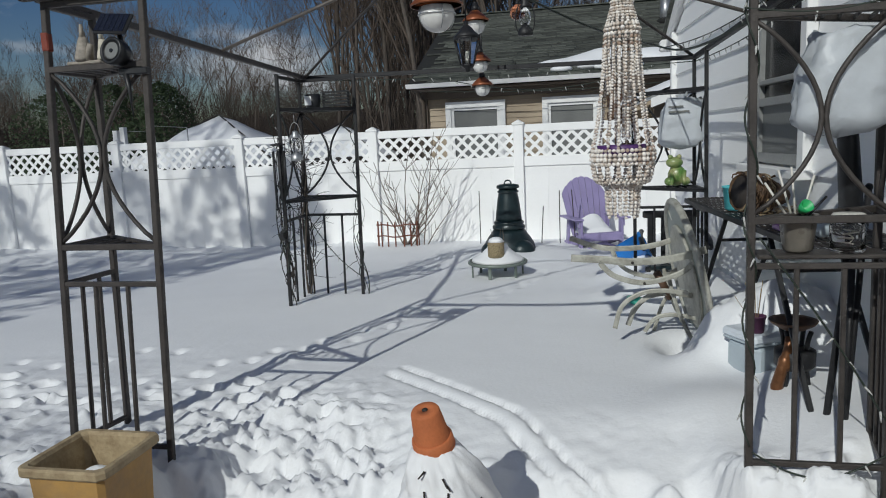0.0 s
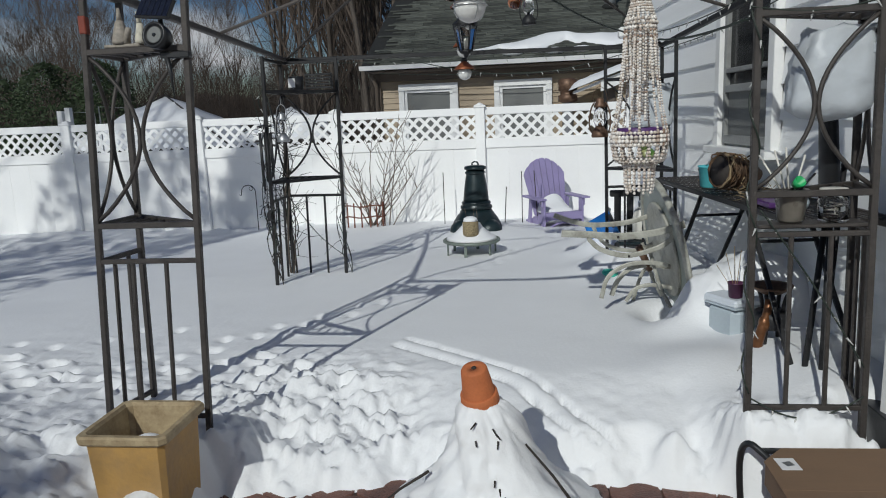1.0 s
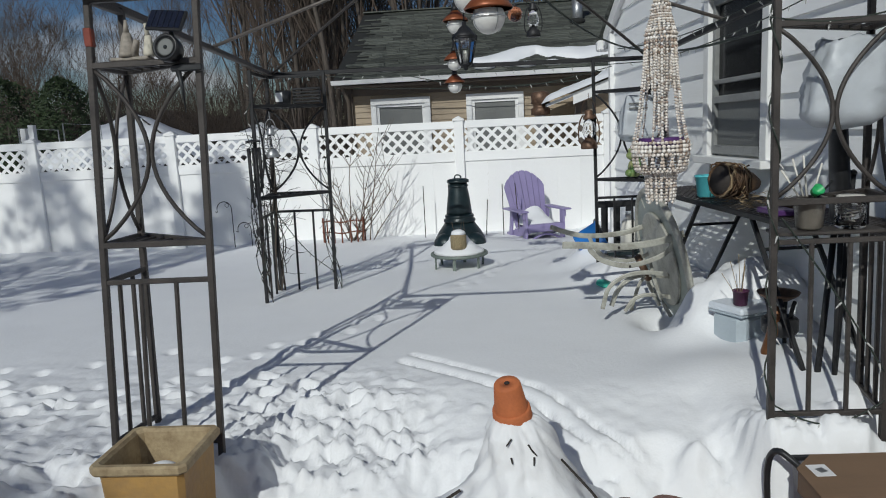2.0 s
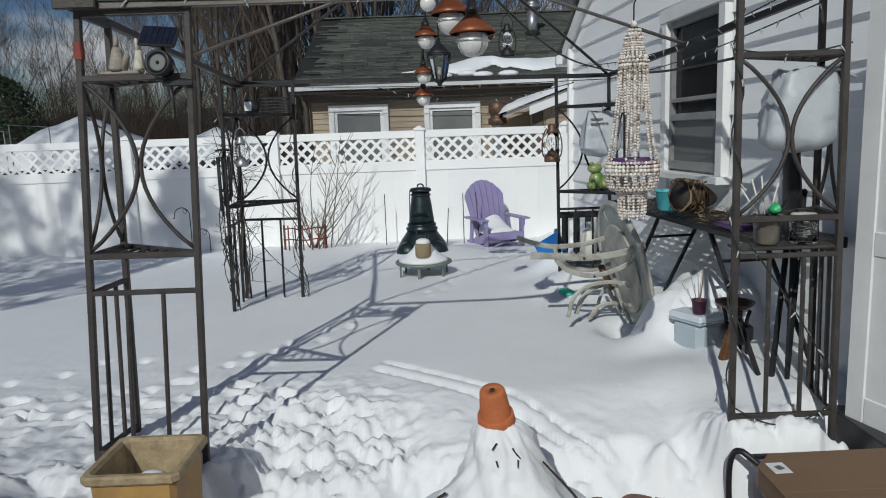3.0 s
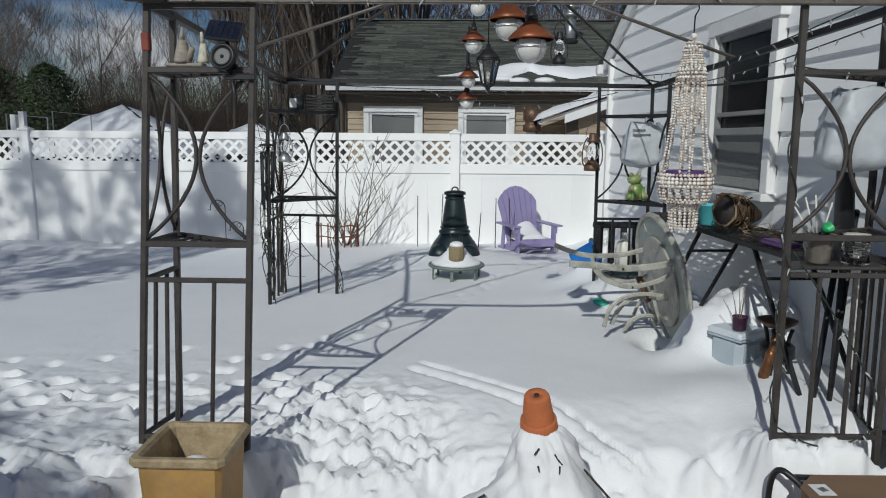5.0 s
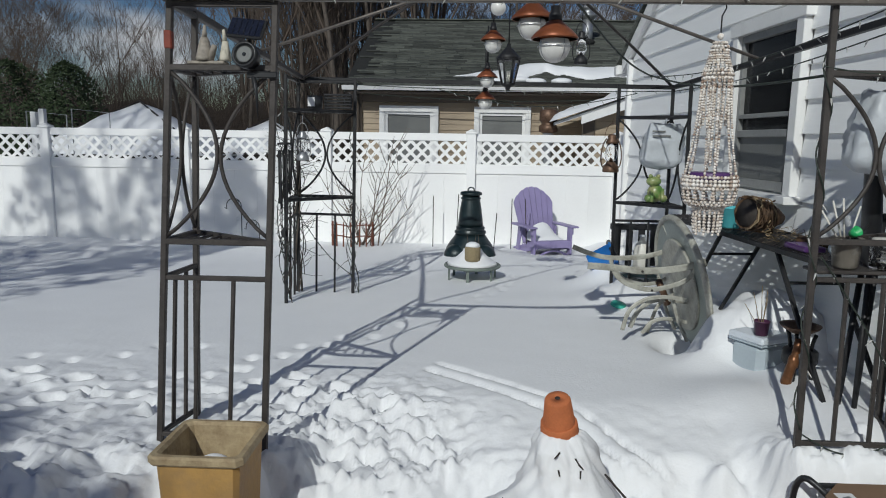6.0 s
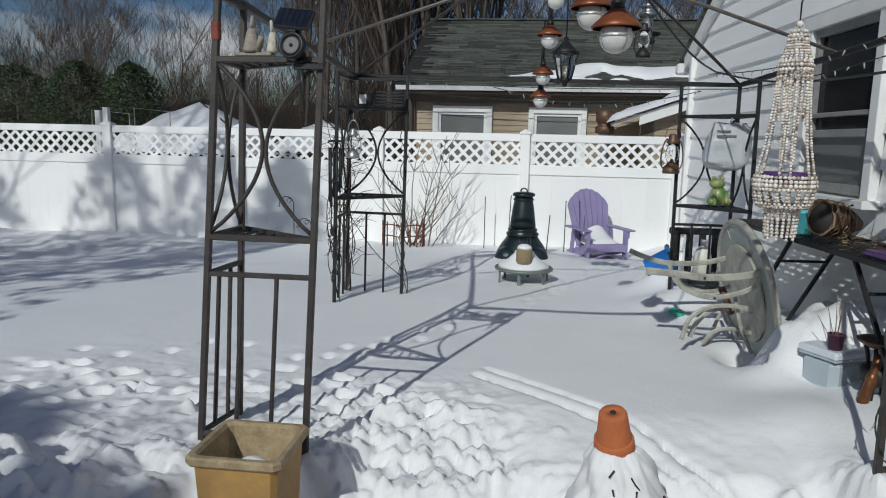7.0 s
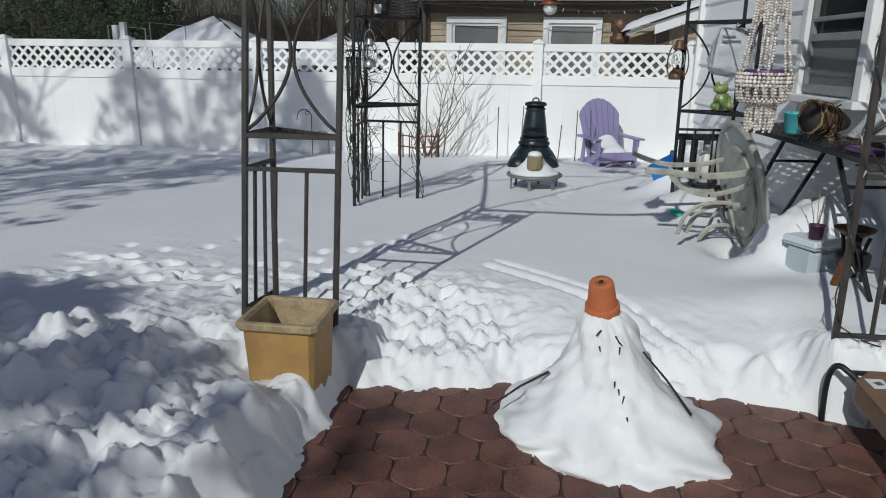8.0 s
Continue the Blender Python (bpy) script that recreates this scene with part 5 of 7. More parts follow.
# ---- dark resin chair, blue bin and jug behind it ----
t = thing("resin_chair", (1.10, 6.25, 0.3), "dark green plastic garden chair buried in snow", "chair")
part("seat", G().box((1.10, 6.2, 0.60), (0.44, 0.42, 0.03), bev=0.012), "chim", t)
for k in range(4):
    part("back_slat", G().box((0.94 + 0.11 * k, 6.42, 0.80), (0.06, 0.025, 0.36), bev=0.01), "blackp", t)
part("top_rail", G().box((1.10, 6.42, 0.985), (0.46, 0.035, 0.06), bev=0.014), "blackp", t)
for s in (-1, 1):
    part("armrest", G().tube(bez((1.10 + s * 0.24, 6.42, 0.84), (1.10 + s * 0.27, 6.3, 0.82), (1.10 + s * 0.27, 6.1, 0.84), (1.10 + s * 0.25, 5.98, 0.76)), 0.022, 8), "blackp", t)
    for y in (6.0, 6.4):
        part("leg", G().box((1.10 + s * 0.22, y, 0.42), (0.04, 0.04, 0.38), bev=0.008), "blackp", t)
t = thing("blue_bin", (0.66, 6.22, 0.66), "bright blue plastic bin lying tilted in snow", "bin")
bm2 = pose(0.66, 6.22, 0.66, 20, 62, 15) @ Matrix.Diagonal((0.72, 0.72, 0.66, 1))
part("body", G().lathe([(0.11, 0.0), (0.125, 0.02), (0.155, 0.34), (0.168, 0.345), (0.168, 0.37), (0.15, 0.37), (0.115, 0.03), (0.0, 0.03)], 4, bm2), "blue", t)
t = thing("white_jug", (1.10, 6.15, 0.61), "white plastic jug standing on the dark chair", "jug")
part("body", G().lathe([(0.05, 0.615), (0.075, 0.63), (0.075, 0.80), (0.055, 0.87), (0.025, 0.90), (0.025, 0.93)], 16, pose(1.10, 6.12, 0)), "cream", t)
part("cap", G().lathe([(0.028, 0.93), (0.028, 0.95), (0.0, 0.951)], 12, pose(1.10, 6.12, 0)), "bag", t)
zz = hs(0.73, 5.24)
tagged(part("mint_lid", G().lathe([(0.05, 0.0), (0.062, 0.006), (0.058, 0.022), (0.02, 0.035), (0, 0.036)], 18, pose(0.73, 5.24, zz - 0.004, 12, 8, 0)), "mint"), "mint green plastic lid lying on snow", "lid")

# ---- slatted iron bench along the wall ----
bn = thing("slat_bench", (1.3, 4.1, 0.3), "dark slatted metal bench on crossed legs along the wall", "bench")
BM = pose(1.175, 4.0, 1.225, 0, 0, 5)       # local y runs along the front edge
BL0, BL1, BW = -0.95, 1.25, 0.36
for k in range(12):
    x = 0.012 + BW * k / 12
    part("slat", G().box((x + 0.008, (BL0 + BL1) / 2, 0), (0.017, BL1 - BL0, 0.004), BM, 0.001), "iron", bn)
for k, y in enumerate(np.linspace(BL0 + 0.02, BL1 - 0.02, 17)):
    part("cross_bar", G().box((BW / 2, float(y), -0.006), (BW, 0.075 if k % 3 else 0.03, 0.004), BM, 0.001), "iron", bn)
part("front_rail", G().box((0.0, (BL0 + BL1) / 2, -0.016), (0.02, BL1 - BL0, 0.03), BM, 0.003), "black", bn)
part("back_rail", G().box((BW, (BL0 + BL1) / 2, -0.016), (0.022, BL1 - BL0, 0.05), BM, 0.003), "iron", bn)
for x in (0.03, BW - 0.04):
    part("leg", G().bar(BM @ Vector((x, 0.38, -0.02)), BM @ Vector((x, 1.12, -0.85)), 0.022), "black", bn)
    part("leg", G().bar(BM @ Vector((x, -0.29, -0.02)), BM @ Vector((x, -0.98, -0.85)), 0.022), "black", bn)
for y in (0.52, -0.42):
    part("brace", G().bar(BM @ Vector((0.03, y, -0.18)), BM @ Vector((BW - 0.04, y, -0.18)), 0.016), "black", bn)


def on_bench(x, y, dz=0.008):
    return BM @ Vector((x, y, dz))

p = on_bench(0.075, 0.37)
t = thing("pail", tuple(p), "turquoise plastic pail on the slatted bench", "pail")
part("body", G().lathe([(0.045, 0.0), (0.06, 0.012), (0.073, 0.125), (0.078, 0.127), (0.078, 0.135), (0.070, 0.135), (0.057, 0.015), (0, 0.015)], 22, Matrix.Translation(p)), "teal", t)
part("handle", G().tube([p + Vector((0.0755 * math.cos(a), 0.02 * math.sin(a), 0.122 - 0.05 * math.sin(a))) for a in np.linspace(0, math.pi, 12)], 0.003, 5), "tin", t)

# dry root bundle: a hollow wicker horn with straw round it
p = on_bench(0.225, 0.06)
t = thing("root_basket", tuple(p), "brown woven root basket lying on its side with straw", "basket")
RM = Matrix.Translation(p + Vector((0, 0, 0.10))) @ pose(0, 0, 0, 82, 0, -66) @ Matrix.Diagonal((1.1, 1.1, 1.1, 1))
rnd = random.Random(6)
part("shell", G().lathe([(0.0, 0.0), (0.03, 0.0), (0.055, 0.06), (0.075, 0.14), (0.083, 0.20), (0.085, 0.24), (0.079, 0.243), (0.078, 0.20), (0.05, 0.05), (0.0, 0.015)], 18, RM, 0.12, 2), "wicker", t)
# dark cone inside the shell gives the basket's inside its shade by colour
part("hollow", G().lathe([(0.073, 0.236), (0.072, 0.226), (0.066, 0.17), (0.045, 0.07), (0.0, 0.04)], 18, RM, 0.05, 2), "stick", t, "dark lining painted as the shade inside the basket")
for k in range(26):
    a0 = rnd.uniform(0, 6.28)
    pts = [RM @ Vector(((0.085 + 0.008 * rnd.random()) * math.cos(a0 + u * rnd.uniform(.8, 1.3)), (0.085 + 0.006 * rnd.random()) * math.sin(a0 + u), 0.10 + 0.14 * (k / 26) + 0.02 * rnd.random())) for u in np.linspace(0, 2.6, 9)]
    part("withe", G().tube(pts, rnd.uniform(0.003, 0.006), 5), rnd.choice(("wicker", "wicker", "straw")), t)
t = thing("straw_litter", tuple(on_bench(0.1, -0.3)), "loose dry straw and leaves on the bench", "straw", kind="stuff")
g = G()
for k in range(120):
    q = on_bench(rnd.uniform(0.0, 0.28), rnd.gauss(-0.15, 0.18), rnd.uniform(0.012, 0.05))
    d = Vector((rnd.uniform(-1, 1), rnd.uniform(-1, 1), rnd.uniform(-.1, .5))).normalized() * rnd.uniform(.02, .07)
    g.tube([q, q + d], 0.0016, 3)
part("straw", g, "straw", t)
t = thing("tray", tuple(on_bench(0.06, -0.50)), "flat purple plastic tray on the bench", "tray")
part("tray_body", G().box((0.06, -0.50, 0.022), (0.11, 0.20, 0.028), BM, 0.006), "dpurple", t)
t = thing("bottle", tuple(on_bench(0.15, -0.42)), "dark brown bottle lying on the bench", "bottle")
part("glass_body", G().lathe([(0.0, 0), (0.024, 0.0), (0.026, 0.01), (0.026, 0.11), (0.012, 0.15), (0.011, 0.20), (0.0, 0.20)], 14, BM @ pose(0.12, -0.34, 0.034, 90, 0, 15)), "wicker", t)
tagged(part("grey_ball", G().ball(tuple(on_bench(0.10, -0.70, 0.045)), 0.036, 16, 10), "cooler"), "pale grey ball on the bench", "ball")
t = thing("torch", tuple(on_bench(0.22, 0.0)), "dark bottle cap-ended torch lying behind the pail", "torch")
part("body", G().lathe([(0.0, 0), (0.02, 0), (0.02, 0.10), (0.028, 0.13), (0.028, 0.16), (0, 0.16)], 14, BM @ pose(0.05, 0.19, 0.05, 10, 0, 30)), "tin", t)
part("head", G().lathe([(0.031, 0.13), (0.031, 0.17), (0.0, 0.17)], 14, BM @ pose(0.05, 0.19, 0.05, 10, 0, 30)), "blackp", t)

# ---- cooler, cup, plant stand and figure beneath ----
t = thing("cooler", (1.2, 3.78, 0.35), "pale grey-blue plastic cooler with a flat lid in snow", "cooler")
cm2 = pose(1.225, 3.80, 0, 0, 0, 28)
part("body", G().box((0, 0, 0.52), (0.24, 0.22, 0.32), cm2, 0.035), "cooler", t)
part("lid", G().box((0, 0, 0.70), (0.26, 0.24, 0.045), cm2, 0.02), "lidwhite", t, "pale blue-white lid")
part("lid_groove", G().box((0, 0, 0.674), (0.248, 0.228, 0.010), cm2, 0.01), "cooler", t)
t = thing("cup_planter", (1.187, 3.72, 0.72), "plum plastic cup of dry stems standing on the cooler", "planter")
part("cup", G().lathe([(0.026, 0.723), (0.034, 0.728), (0.040, 0.80), (0.043, 0.80), (0.043, 0.806), (0.036, 0.806), (0.03, 0.735), (0, 0.735)], 18, pose(1.19, 3.72, 0)), "plum", t)
for dx, dy, hh in ((-0.10, 0, .10), (-0.05, .02, .16), (-0.015, 0, .20), (0.03, .03, .17), (0.012, -.02, .14)):
    part("stem", G().tube([(1.19, 3.72, 0.74), (1.19 + dx, 3.72 + dy, 0.80 + hh)], 0.002, 4), "straw", t)
t = thing("plant_stand", (1.37, 3.42, 0.4), "black wrought-iron stand carrying a rusty dish", "stand")
part("dish", G().lathe([(0.0, 0.785), (0.05, 0.787), (0.085, 0.81), (0.10, 0.815), (0.09, 0.80), (0.05, 0.775), (0, 0.772)], 20, pose(1.36, 3.42, 0)), "rust", t, "rusty shallow dish")
part("collar", G().lathe([(0.07, 0.60), (0.085, 0.62), (0.085, 0.68), (0.07, 0.69)], 14, pose(1.37, 3.42, 0)), "black", t)
for k in range(4):
    a = radians(90 * k + 45)
    part("leg", G().tube(bez((1.37 + 0.07 * math.cos(a), 3.42 + 0.07 * math.sin(a), 0.775), (1.37 + 0.03 * math.cos(a), 3.42 + 0.03 * math.sin(a), 0.68), (1.37 + 0.06 * math.cos(a), 3.42 + 0.06 * math.sin(a), 0.55), (1.37 + 0.10 * math.cos(a), 3.42 + 0.10 * math.sin(a), 0.36)), 0.010, 6), "black", t)
t.matrix_basis = Matrix.Translation((-0.075, 0.06, 0.035)) @ t.matrix_basis
fig = G()
pts = [(1.20, 3.30, 0.22), (1.20, 3.30, 0.34), (1.215, 3.30, 0.44), (1.205, 3.29, 0.52), (1.225, 3.29, 0.60), (1.25, 3.30, 0.68), (1.255, 3.30, 0.74)]
fig.tube(pts, 0.034, 10, 0.018)
fig.ball((1.212, 3.295, 0.47), 0.036, 12, 8, sq=(1, 1, 1.6)).ball((1.235, 3.295, 0.62), 0.028, 12, 8, sq=(1, 1, 1.5))
fig.v = [(x + 0.005, y + 0.13, z + 0.05) for x, y, z in fig.v]
tagged(part("garden_figure", fig, "bronze"), "slender bronze-brown garden figure in snow", "figure")
for k, (a, b2, r) in enumerate([((1.30, 3.12, 0.35), (1.40, 3.18, 1.30), 0.014), ((1.36, 3.08, 0.35), (1.42, 3.10, 1.45), 0.012)]):
    t = thing("garden_pole", a, "dark pole leaning by the iron tower", "pole", "leaning poles")
    part("shaft", G().tube([a, b2], r, 8), "black", t)
    part("cap", G().ball(b2, r * 1.25, 8, 6), "blackp", t)
t = thing("folded_parasol", (1.33, 3.06, 0.4), "folded dark parasol leaning by the tower", "parasol")
part("canopy", G().lathe([(0.02, 0.0), (0.045, 0.05), (0.035, 0.5), (0.02, 0.62)], 10, pose(1.37, 3.08, 1.22, 4, -6, 0)), "blackp", t)
part("pole", G().tube([(1.37, 3.08, 0.38), (1.37, 3.08, 1.24)], 0.012, 8), "black", t)

# ---- things in the near right tower ----
def sack(name, cx, cy, z0, z1, w, d, seed, label, mt="bag", neck=None, twist=0.0):
    """A hanging plastic bag: crumpled pouch gathered at the top."""
    n, k = 34, 22
    rnd = np.random.RandomState(seed)
    vs, fs = [], []
    for i in range(k):
        u = i / (k - 1)
        r = (math.sin(min(1, u * 4.5) * math.pi / 2) ** 0.45) * (1 - 0.30 * max(0, u - 0.6) ** 1.2 / 0.4)
        for j in range(n):
            a = 2 * math.pi * j / n
            cr = 1 + 0.06 * abs(math.sin(3.5 * a + seed + 5 * u)) - 0.05 * abs(math.sin(6 * a - 8 * u + seed)) * u + 0.05 * math.sin(5 * a + seed + 4 * u) * u + 0.04 * math.sin(9 * a - 6 * u + seed) + 0.05 * math.sin(17 * a + 11 * u) * (0.3 + u)
            sq = (abs(math.cos(a)) ** 6 + abs(math.sin(a)) ** 6) ** (-1 / 6)
            vs.append((cx + w / 2 * r * cr * sq * math.cos(a) + twist * u, cy + d / 2 * r * cr * sq * math.sin(a), z0 + (z1 - z0) * u + 0.012 * math.sin(4 * a + seed) * u))
    for i in range(k - 1):
        for j in range(n):
            fs.append((i * n + j, i * n + (j + 1) % n, (i + 1) * n + (j + 1) % n, (i + 1) * n + j))
    fs.append(tuple(range(n))[::-1])
    fs.append(tuple(range((k - 1) * n, k * n)))
    t = thing(name, (cx, cy, z0), label, "bag")
    vs = [(x + rnd.uniform(-.003, .003), y + rnd.uniform(-.003, .003), z + rnd.uniform(-.003, .003)) for x, y, z in vs]
    part("pouch", G().add(vs, fs, True), mt, t)
    if seed == 2:
        for q, e in (((1.27, cy, z1 - 0.04), (1.385, 2.66, z1 - 0.07)),):
            m_ = [(u + v) / 2 for u, v in zip(q, e)]
            part("torn_handle", G().quadstrip([q, (m_[0], m_[1], m_[2] - 0.012), e], [(q[0], q[1], q[2] - 0.07), (m_[0], m_[1], m_[2] - 0.04), (e[0], e[1], e[2] - 0.022)], 0.004), mt, t)
    if neck:
        part("tied_handle", G().tube([(cx + twist * .8, cy, z1 - 0.02)] + neck, 0.012, 6, 0.006), mt, t)
    return t


sack("plastic_bag", 1.21, 2.80, 1.64, 1.97, 0.27, 0.16, 2, "bulging cloudy plastic bag tied to the iron tower", neck=[(1.34, 2.74, 1.97), (1.40, 2.72, 1.93)], twist=0.03)
sack("plastic_bag", 1.07, 5.60, 1.545, 1.90, 0.30, 0.16, 7, "white printed plastic bag hung in the far tower", neck=[(1.12, 5.66, 1.95)], twist=0.03)
for k in range(2):
    part("print_line", G().box((1.03 + 0.02 * k, 5.515 - 0.006 * k, 1.845 - 0.035 * k), (0.10 + 0.04 * k, 0.004, 0.014), pose(0, 0, 0)), "shade", bpy.data.objects["plastic_bag.001"])

sh2 = thing("shelf_board", (1.17, 2.8, 1.24), "narrow weathered shelf inside the iron tower", "shelf")
part("board", G().box((1.16, 2.77, 1.262), (0.40, 0.13, 0.014)), "iron", sh2)
t = thing("glass_jar", (1.235, 2.765, 1.27), "clear glass jar with a white lid on the tower shelf", "jar")
jm = pose(1.245, 2.765, 0)
jar = part("jar", G().lathe([(0.0, 1.271), (0.048, 1.271), (0.054, 1.28), (0.054, 1.355), (0.046, 1.37), (0.046, 1.375), (0.043, 1.375), (0.051, 1.353), (0.051, 1.284), (0.0, 1.276)], 22, jm), "glass", t)
part("lid", G().lathe([(0.049, 1.37), (0.05, 1.372), (0.05, 1.392), (0.045, 1.396), (0.0, 1.396)], 22, jm), "cream", jar, "white screw lid")
g = G()
rnd = random.Random(4)
pts = [Vector((1.245 + 0.032 * math.cos(2.3 * k) * rnd.uniform(.5, 1), 2.765 + 0.032 * math.sin(2.3 * k) * rnd.uniform(.5, 1), 1.285 + 0.006 * k)) for k in range(10)]
part("coiled_string", g.tube(pts, 0.003, 5), "cream", t)
t = thing("tool_pot", (1.09, 2.77, 1.27), "wrapped pot of small garden tools on the tower shelf", "pot")
part("pot", G().lathe([(0.035, 1.271), (0.045, 1.28), (0.058, 1.39), (0.061, 1.395), (0.053, 1.392), (0.04, 1.285), (0, 1.285)], 16, pose(1.095, 2.77, 0), 0.14, 3), "wrap", t)
part("soil", G().lathe([(0.05, 1.375), (0.0, 1.385)], 14, pose(1.095, 2.77, 0), 0.1), "wicker", t)
part("green_scoop", G().lathe([(0.0, 0.0), (0.016, 0.0), (0.022, 0.034), (0.02, 0.034), (0.014, 0.004), (0, 0.004)], 14, pose(1.10, 2.75, 1.41, 55, 0, 20)), "green", t, "bright green plastic scoop")
for dx, dz in ((-0.10, 0.11), (-0.06, 0.15), (0.05, 0.13), (-0.02, 0.16), (0.09, 0.06)):
    part("tool_stick", G().tube([(1.095 + dx * .2, 2.78, 1.37), (1.095 + dx, 2.79, 1.39 + dz)], 0.004, 5), "cream" if dz > 0.1 else "black", t)

# ---- figures and solar lamp in the near left tower ----
SZ = 2.05
fg = G().lathe([(0.034, 0), (0.036, 0.012), (0.026, 0.05), (0.02, 0.075), (0.014, 0.09)], 12, pose(-1.475, 2.74, SZ))
fg.tube([(-1.475, 2.74, SZ + 0.085), (-1.472, 2.735, SZ + 0.11), (-1.466, 2.725, SZ + 0.135)], 0.013, 8, 0.005).tube([(-1.45, 2.73, SZ + .002), (-1.43, 2.72, SZ + 0.05), (-1.428, 2.72, SZ + 0.06)], 0.015, 8, 0.01)
tagged(part("howling_figure", fg, "figurine"), "grey stone howling animal figure on the tower shelf", "figurine", "shelf figures")
fg = G().lathe([(0.022, 0), (0.024, 0.01), (0.016, 0.05), (0.012, 0.075)], 12, pose(-1.392, 2.74, SZ))
fg.tube([(-1.392, 2.74, SZ + 0.07), (-1.392, 2.733, SZ + 0.10), (-1.392, 2.725, SZ + 0.118)], 0.011, 8, 0.005).tube([(-1.378, 2.73, SZ + .002), (-1.384, 2.73, SZ + 0.06)], 0.007, 6)
tagged(part("howling_figure", fg, "figpale"), "cream stone howling animal figure on the tower shelf", "figurine", "shelf figures")
tagged(part("slab_base", G().box((-1.465, 2.745, SZ - 0.008), (0.15, 0.06, 0.014)), "figurine"), "pale stone base under the figures", "base")
t = thing("solar_lamp", (-1.27, 2.66, 2.05), "black solar spotlight clamped on the iron shelf", "lamp")
lm = pose(-1.305, 2.66, 2.105, 78, 0, -8)
housing = part("housing", G().lathe([(0.0, -0.06), (0.03, -0.058), (0.045, -0.03), (0.05, 0.0), (0.05, 0.022), (0.041, 0.024), (0.040, 0.012), (0, 0.012)], 24, lm), "blackp", t)
part("lens", G().lathe([(0.0, 0.018), (0.039, 0.016), (0.039, 0.012)], 24, lm), "blackp", housing, "round clear lens with a reflector")
part("reflector_ring", G().lathe([(0.026, 0.0185), (0.032, 0.0185), (0.032, 0.0165), (0.026, 0.0165)], 24, lm), "shade", housing)
part("bulb", G().ball((0, 0, 0.018), 0.008, 10, 6, lm), "lens", housing)
pm = pose(-1.30, 2.66, 2.205, 58, 6, -6)
panel = part("panel_frame", G().box((0, 0, 0), (0.145, 0.09, 0.014), pm), "blackp", t)
for k in range(6):
    part("solar_cell", G().box((-0.055 + 0.022 * k, 0, 0.009), (0.020, 0.078, 0.003), pm, 0.001), "solar", panel)
part("bracket", G().tube([(-1.30, 2.69, 2.17), (-1.30, 2.70, 2.12), (-1.295, 2.70, 2.04), (-1.20, 2.70, 2.035)], 0.009, 6), "blackp", t)
part("clamp", G().box((-1.25, 2.685, 2.035), (0.12, 0.03, 0.025)), "blackp", t)
part("spike", G().tube([(-1.285, 2.68, 2.03), (-1.275, 2.68, 1.96), (-1.272, 2.68, 1.87)], 0.012, 6, 0.002), "blackp", t)
t.matrix_basis = Matrix.Translation((0.022, 0, -0.042)) @ t.matrix_basis
tagged(part("tape_band", G().box((-1.6, 2.70, 2.125), (0.031, 0.031, 0.07)), "red"), "rust-red tape wound round the iron post", "tape")

# ---- far left tower: chimes, lantern, pot, crate, vine ----
t = thing("wind_chime", (-1.86, 5.16, 1.75), "dark wind chime with a crescent moon hanging from the tower", "wind chime")
wx, wy = -1.83, 5.17
part("top_plate", G().lathe([(0.0, 1.70), (0.055, 1.70), (0.055, 1.712), (0.01, 1.72)], 16, pose(wx, wy, 0)), "black", t)
part("cord", G().tube([(wx, wy, 1.97), (wx, wy, 1.71)], 0.002, 4), "black", t)
for k in range(6):
    a = radians(60 * k)
    x, y = wx + 0.045 * math.cos(a), wy + 0.045 * math.sin(a)
    part("tube", G().tube([(x, y, 1.66), (x, y, 1.36 - 0.035 * k)], 0.008, 8), "black", t)
part("striker", G().lathe([(0, 1.40), (0.03, 1.40), (0.03, 1.412), (0, 1.415)], 14, pose(wx, wy, 0)), "black", t)
part("sail_cord", G().tube([(wx, wy, 1.70), (wx, wy, 1.06)], 0.0018, 4), "black", t)
n = 12
outer = [(0.042 * math.cos(a), 0.045 * math.sin(a)) for a in np.linspace(0.9, 2 * math.pi - 0.9, n)]
inner = [(0.016 + 0.030 * math.cos(a), 0.036 * math.sin(a)) for a in np.linspace(2 * math.pi - 1.15, 1.15, n)]
part("moon", G().prism(outer + inner, -0.004, 0.004, pose(wx, wy, 1.03)), "black", t, "flat black crescent moon")


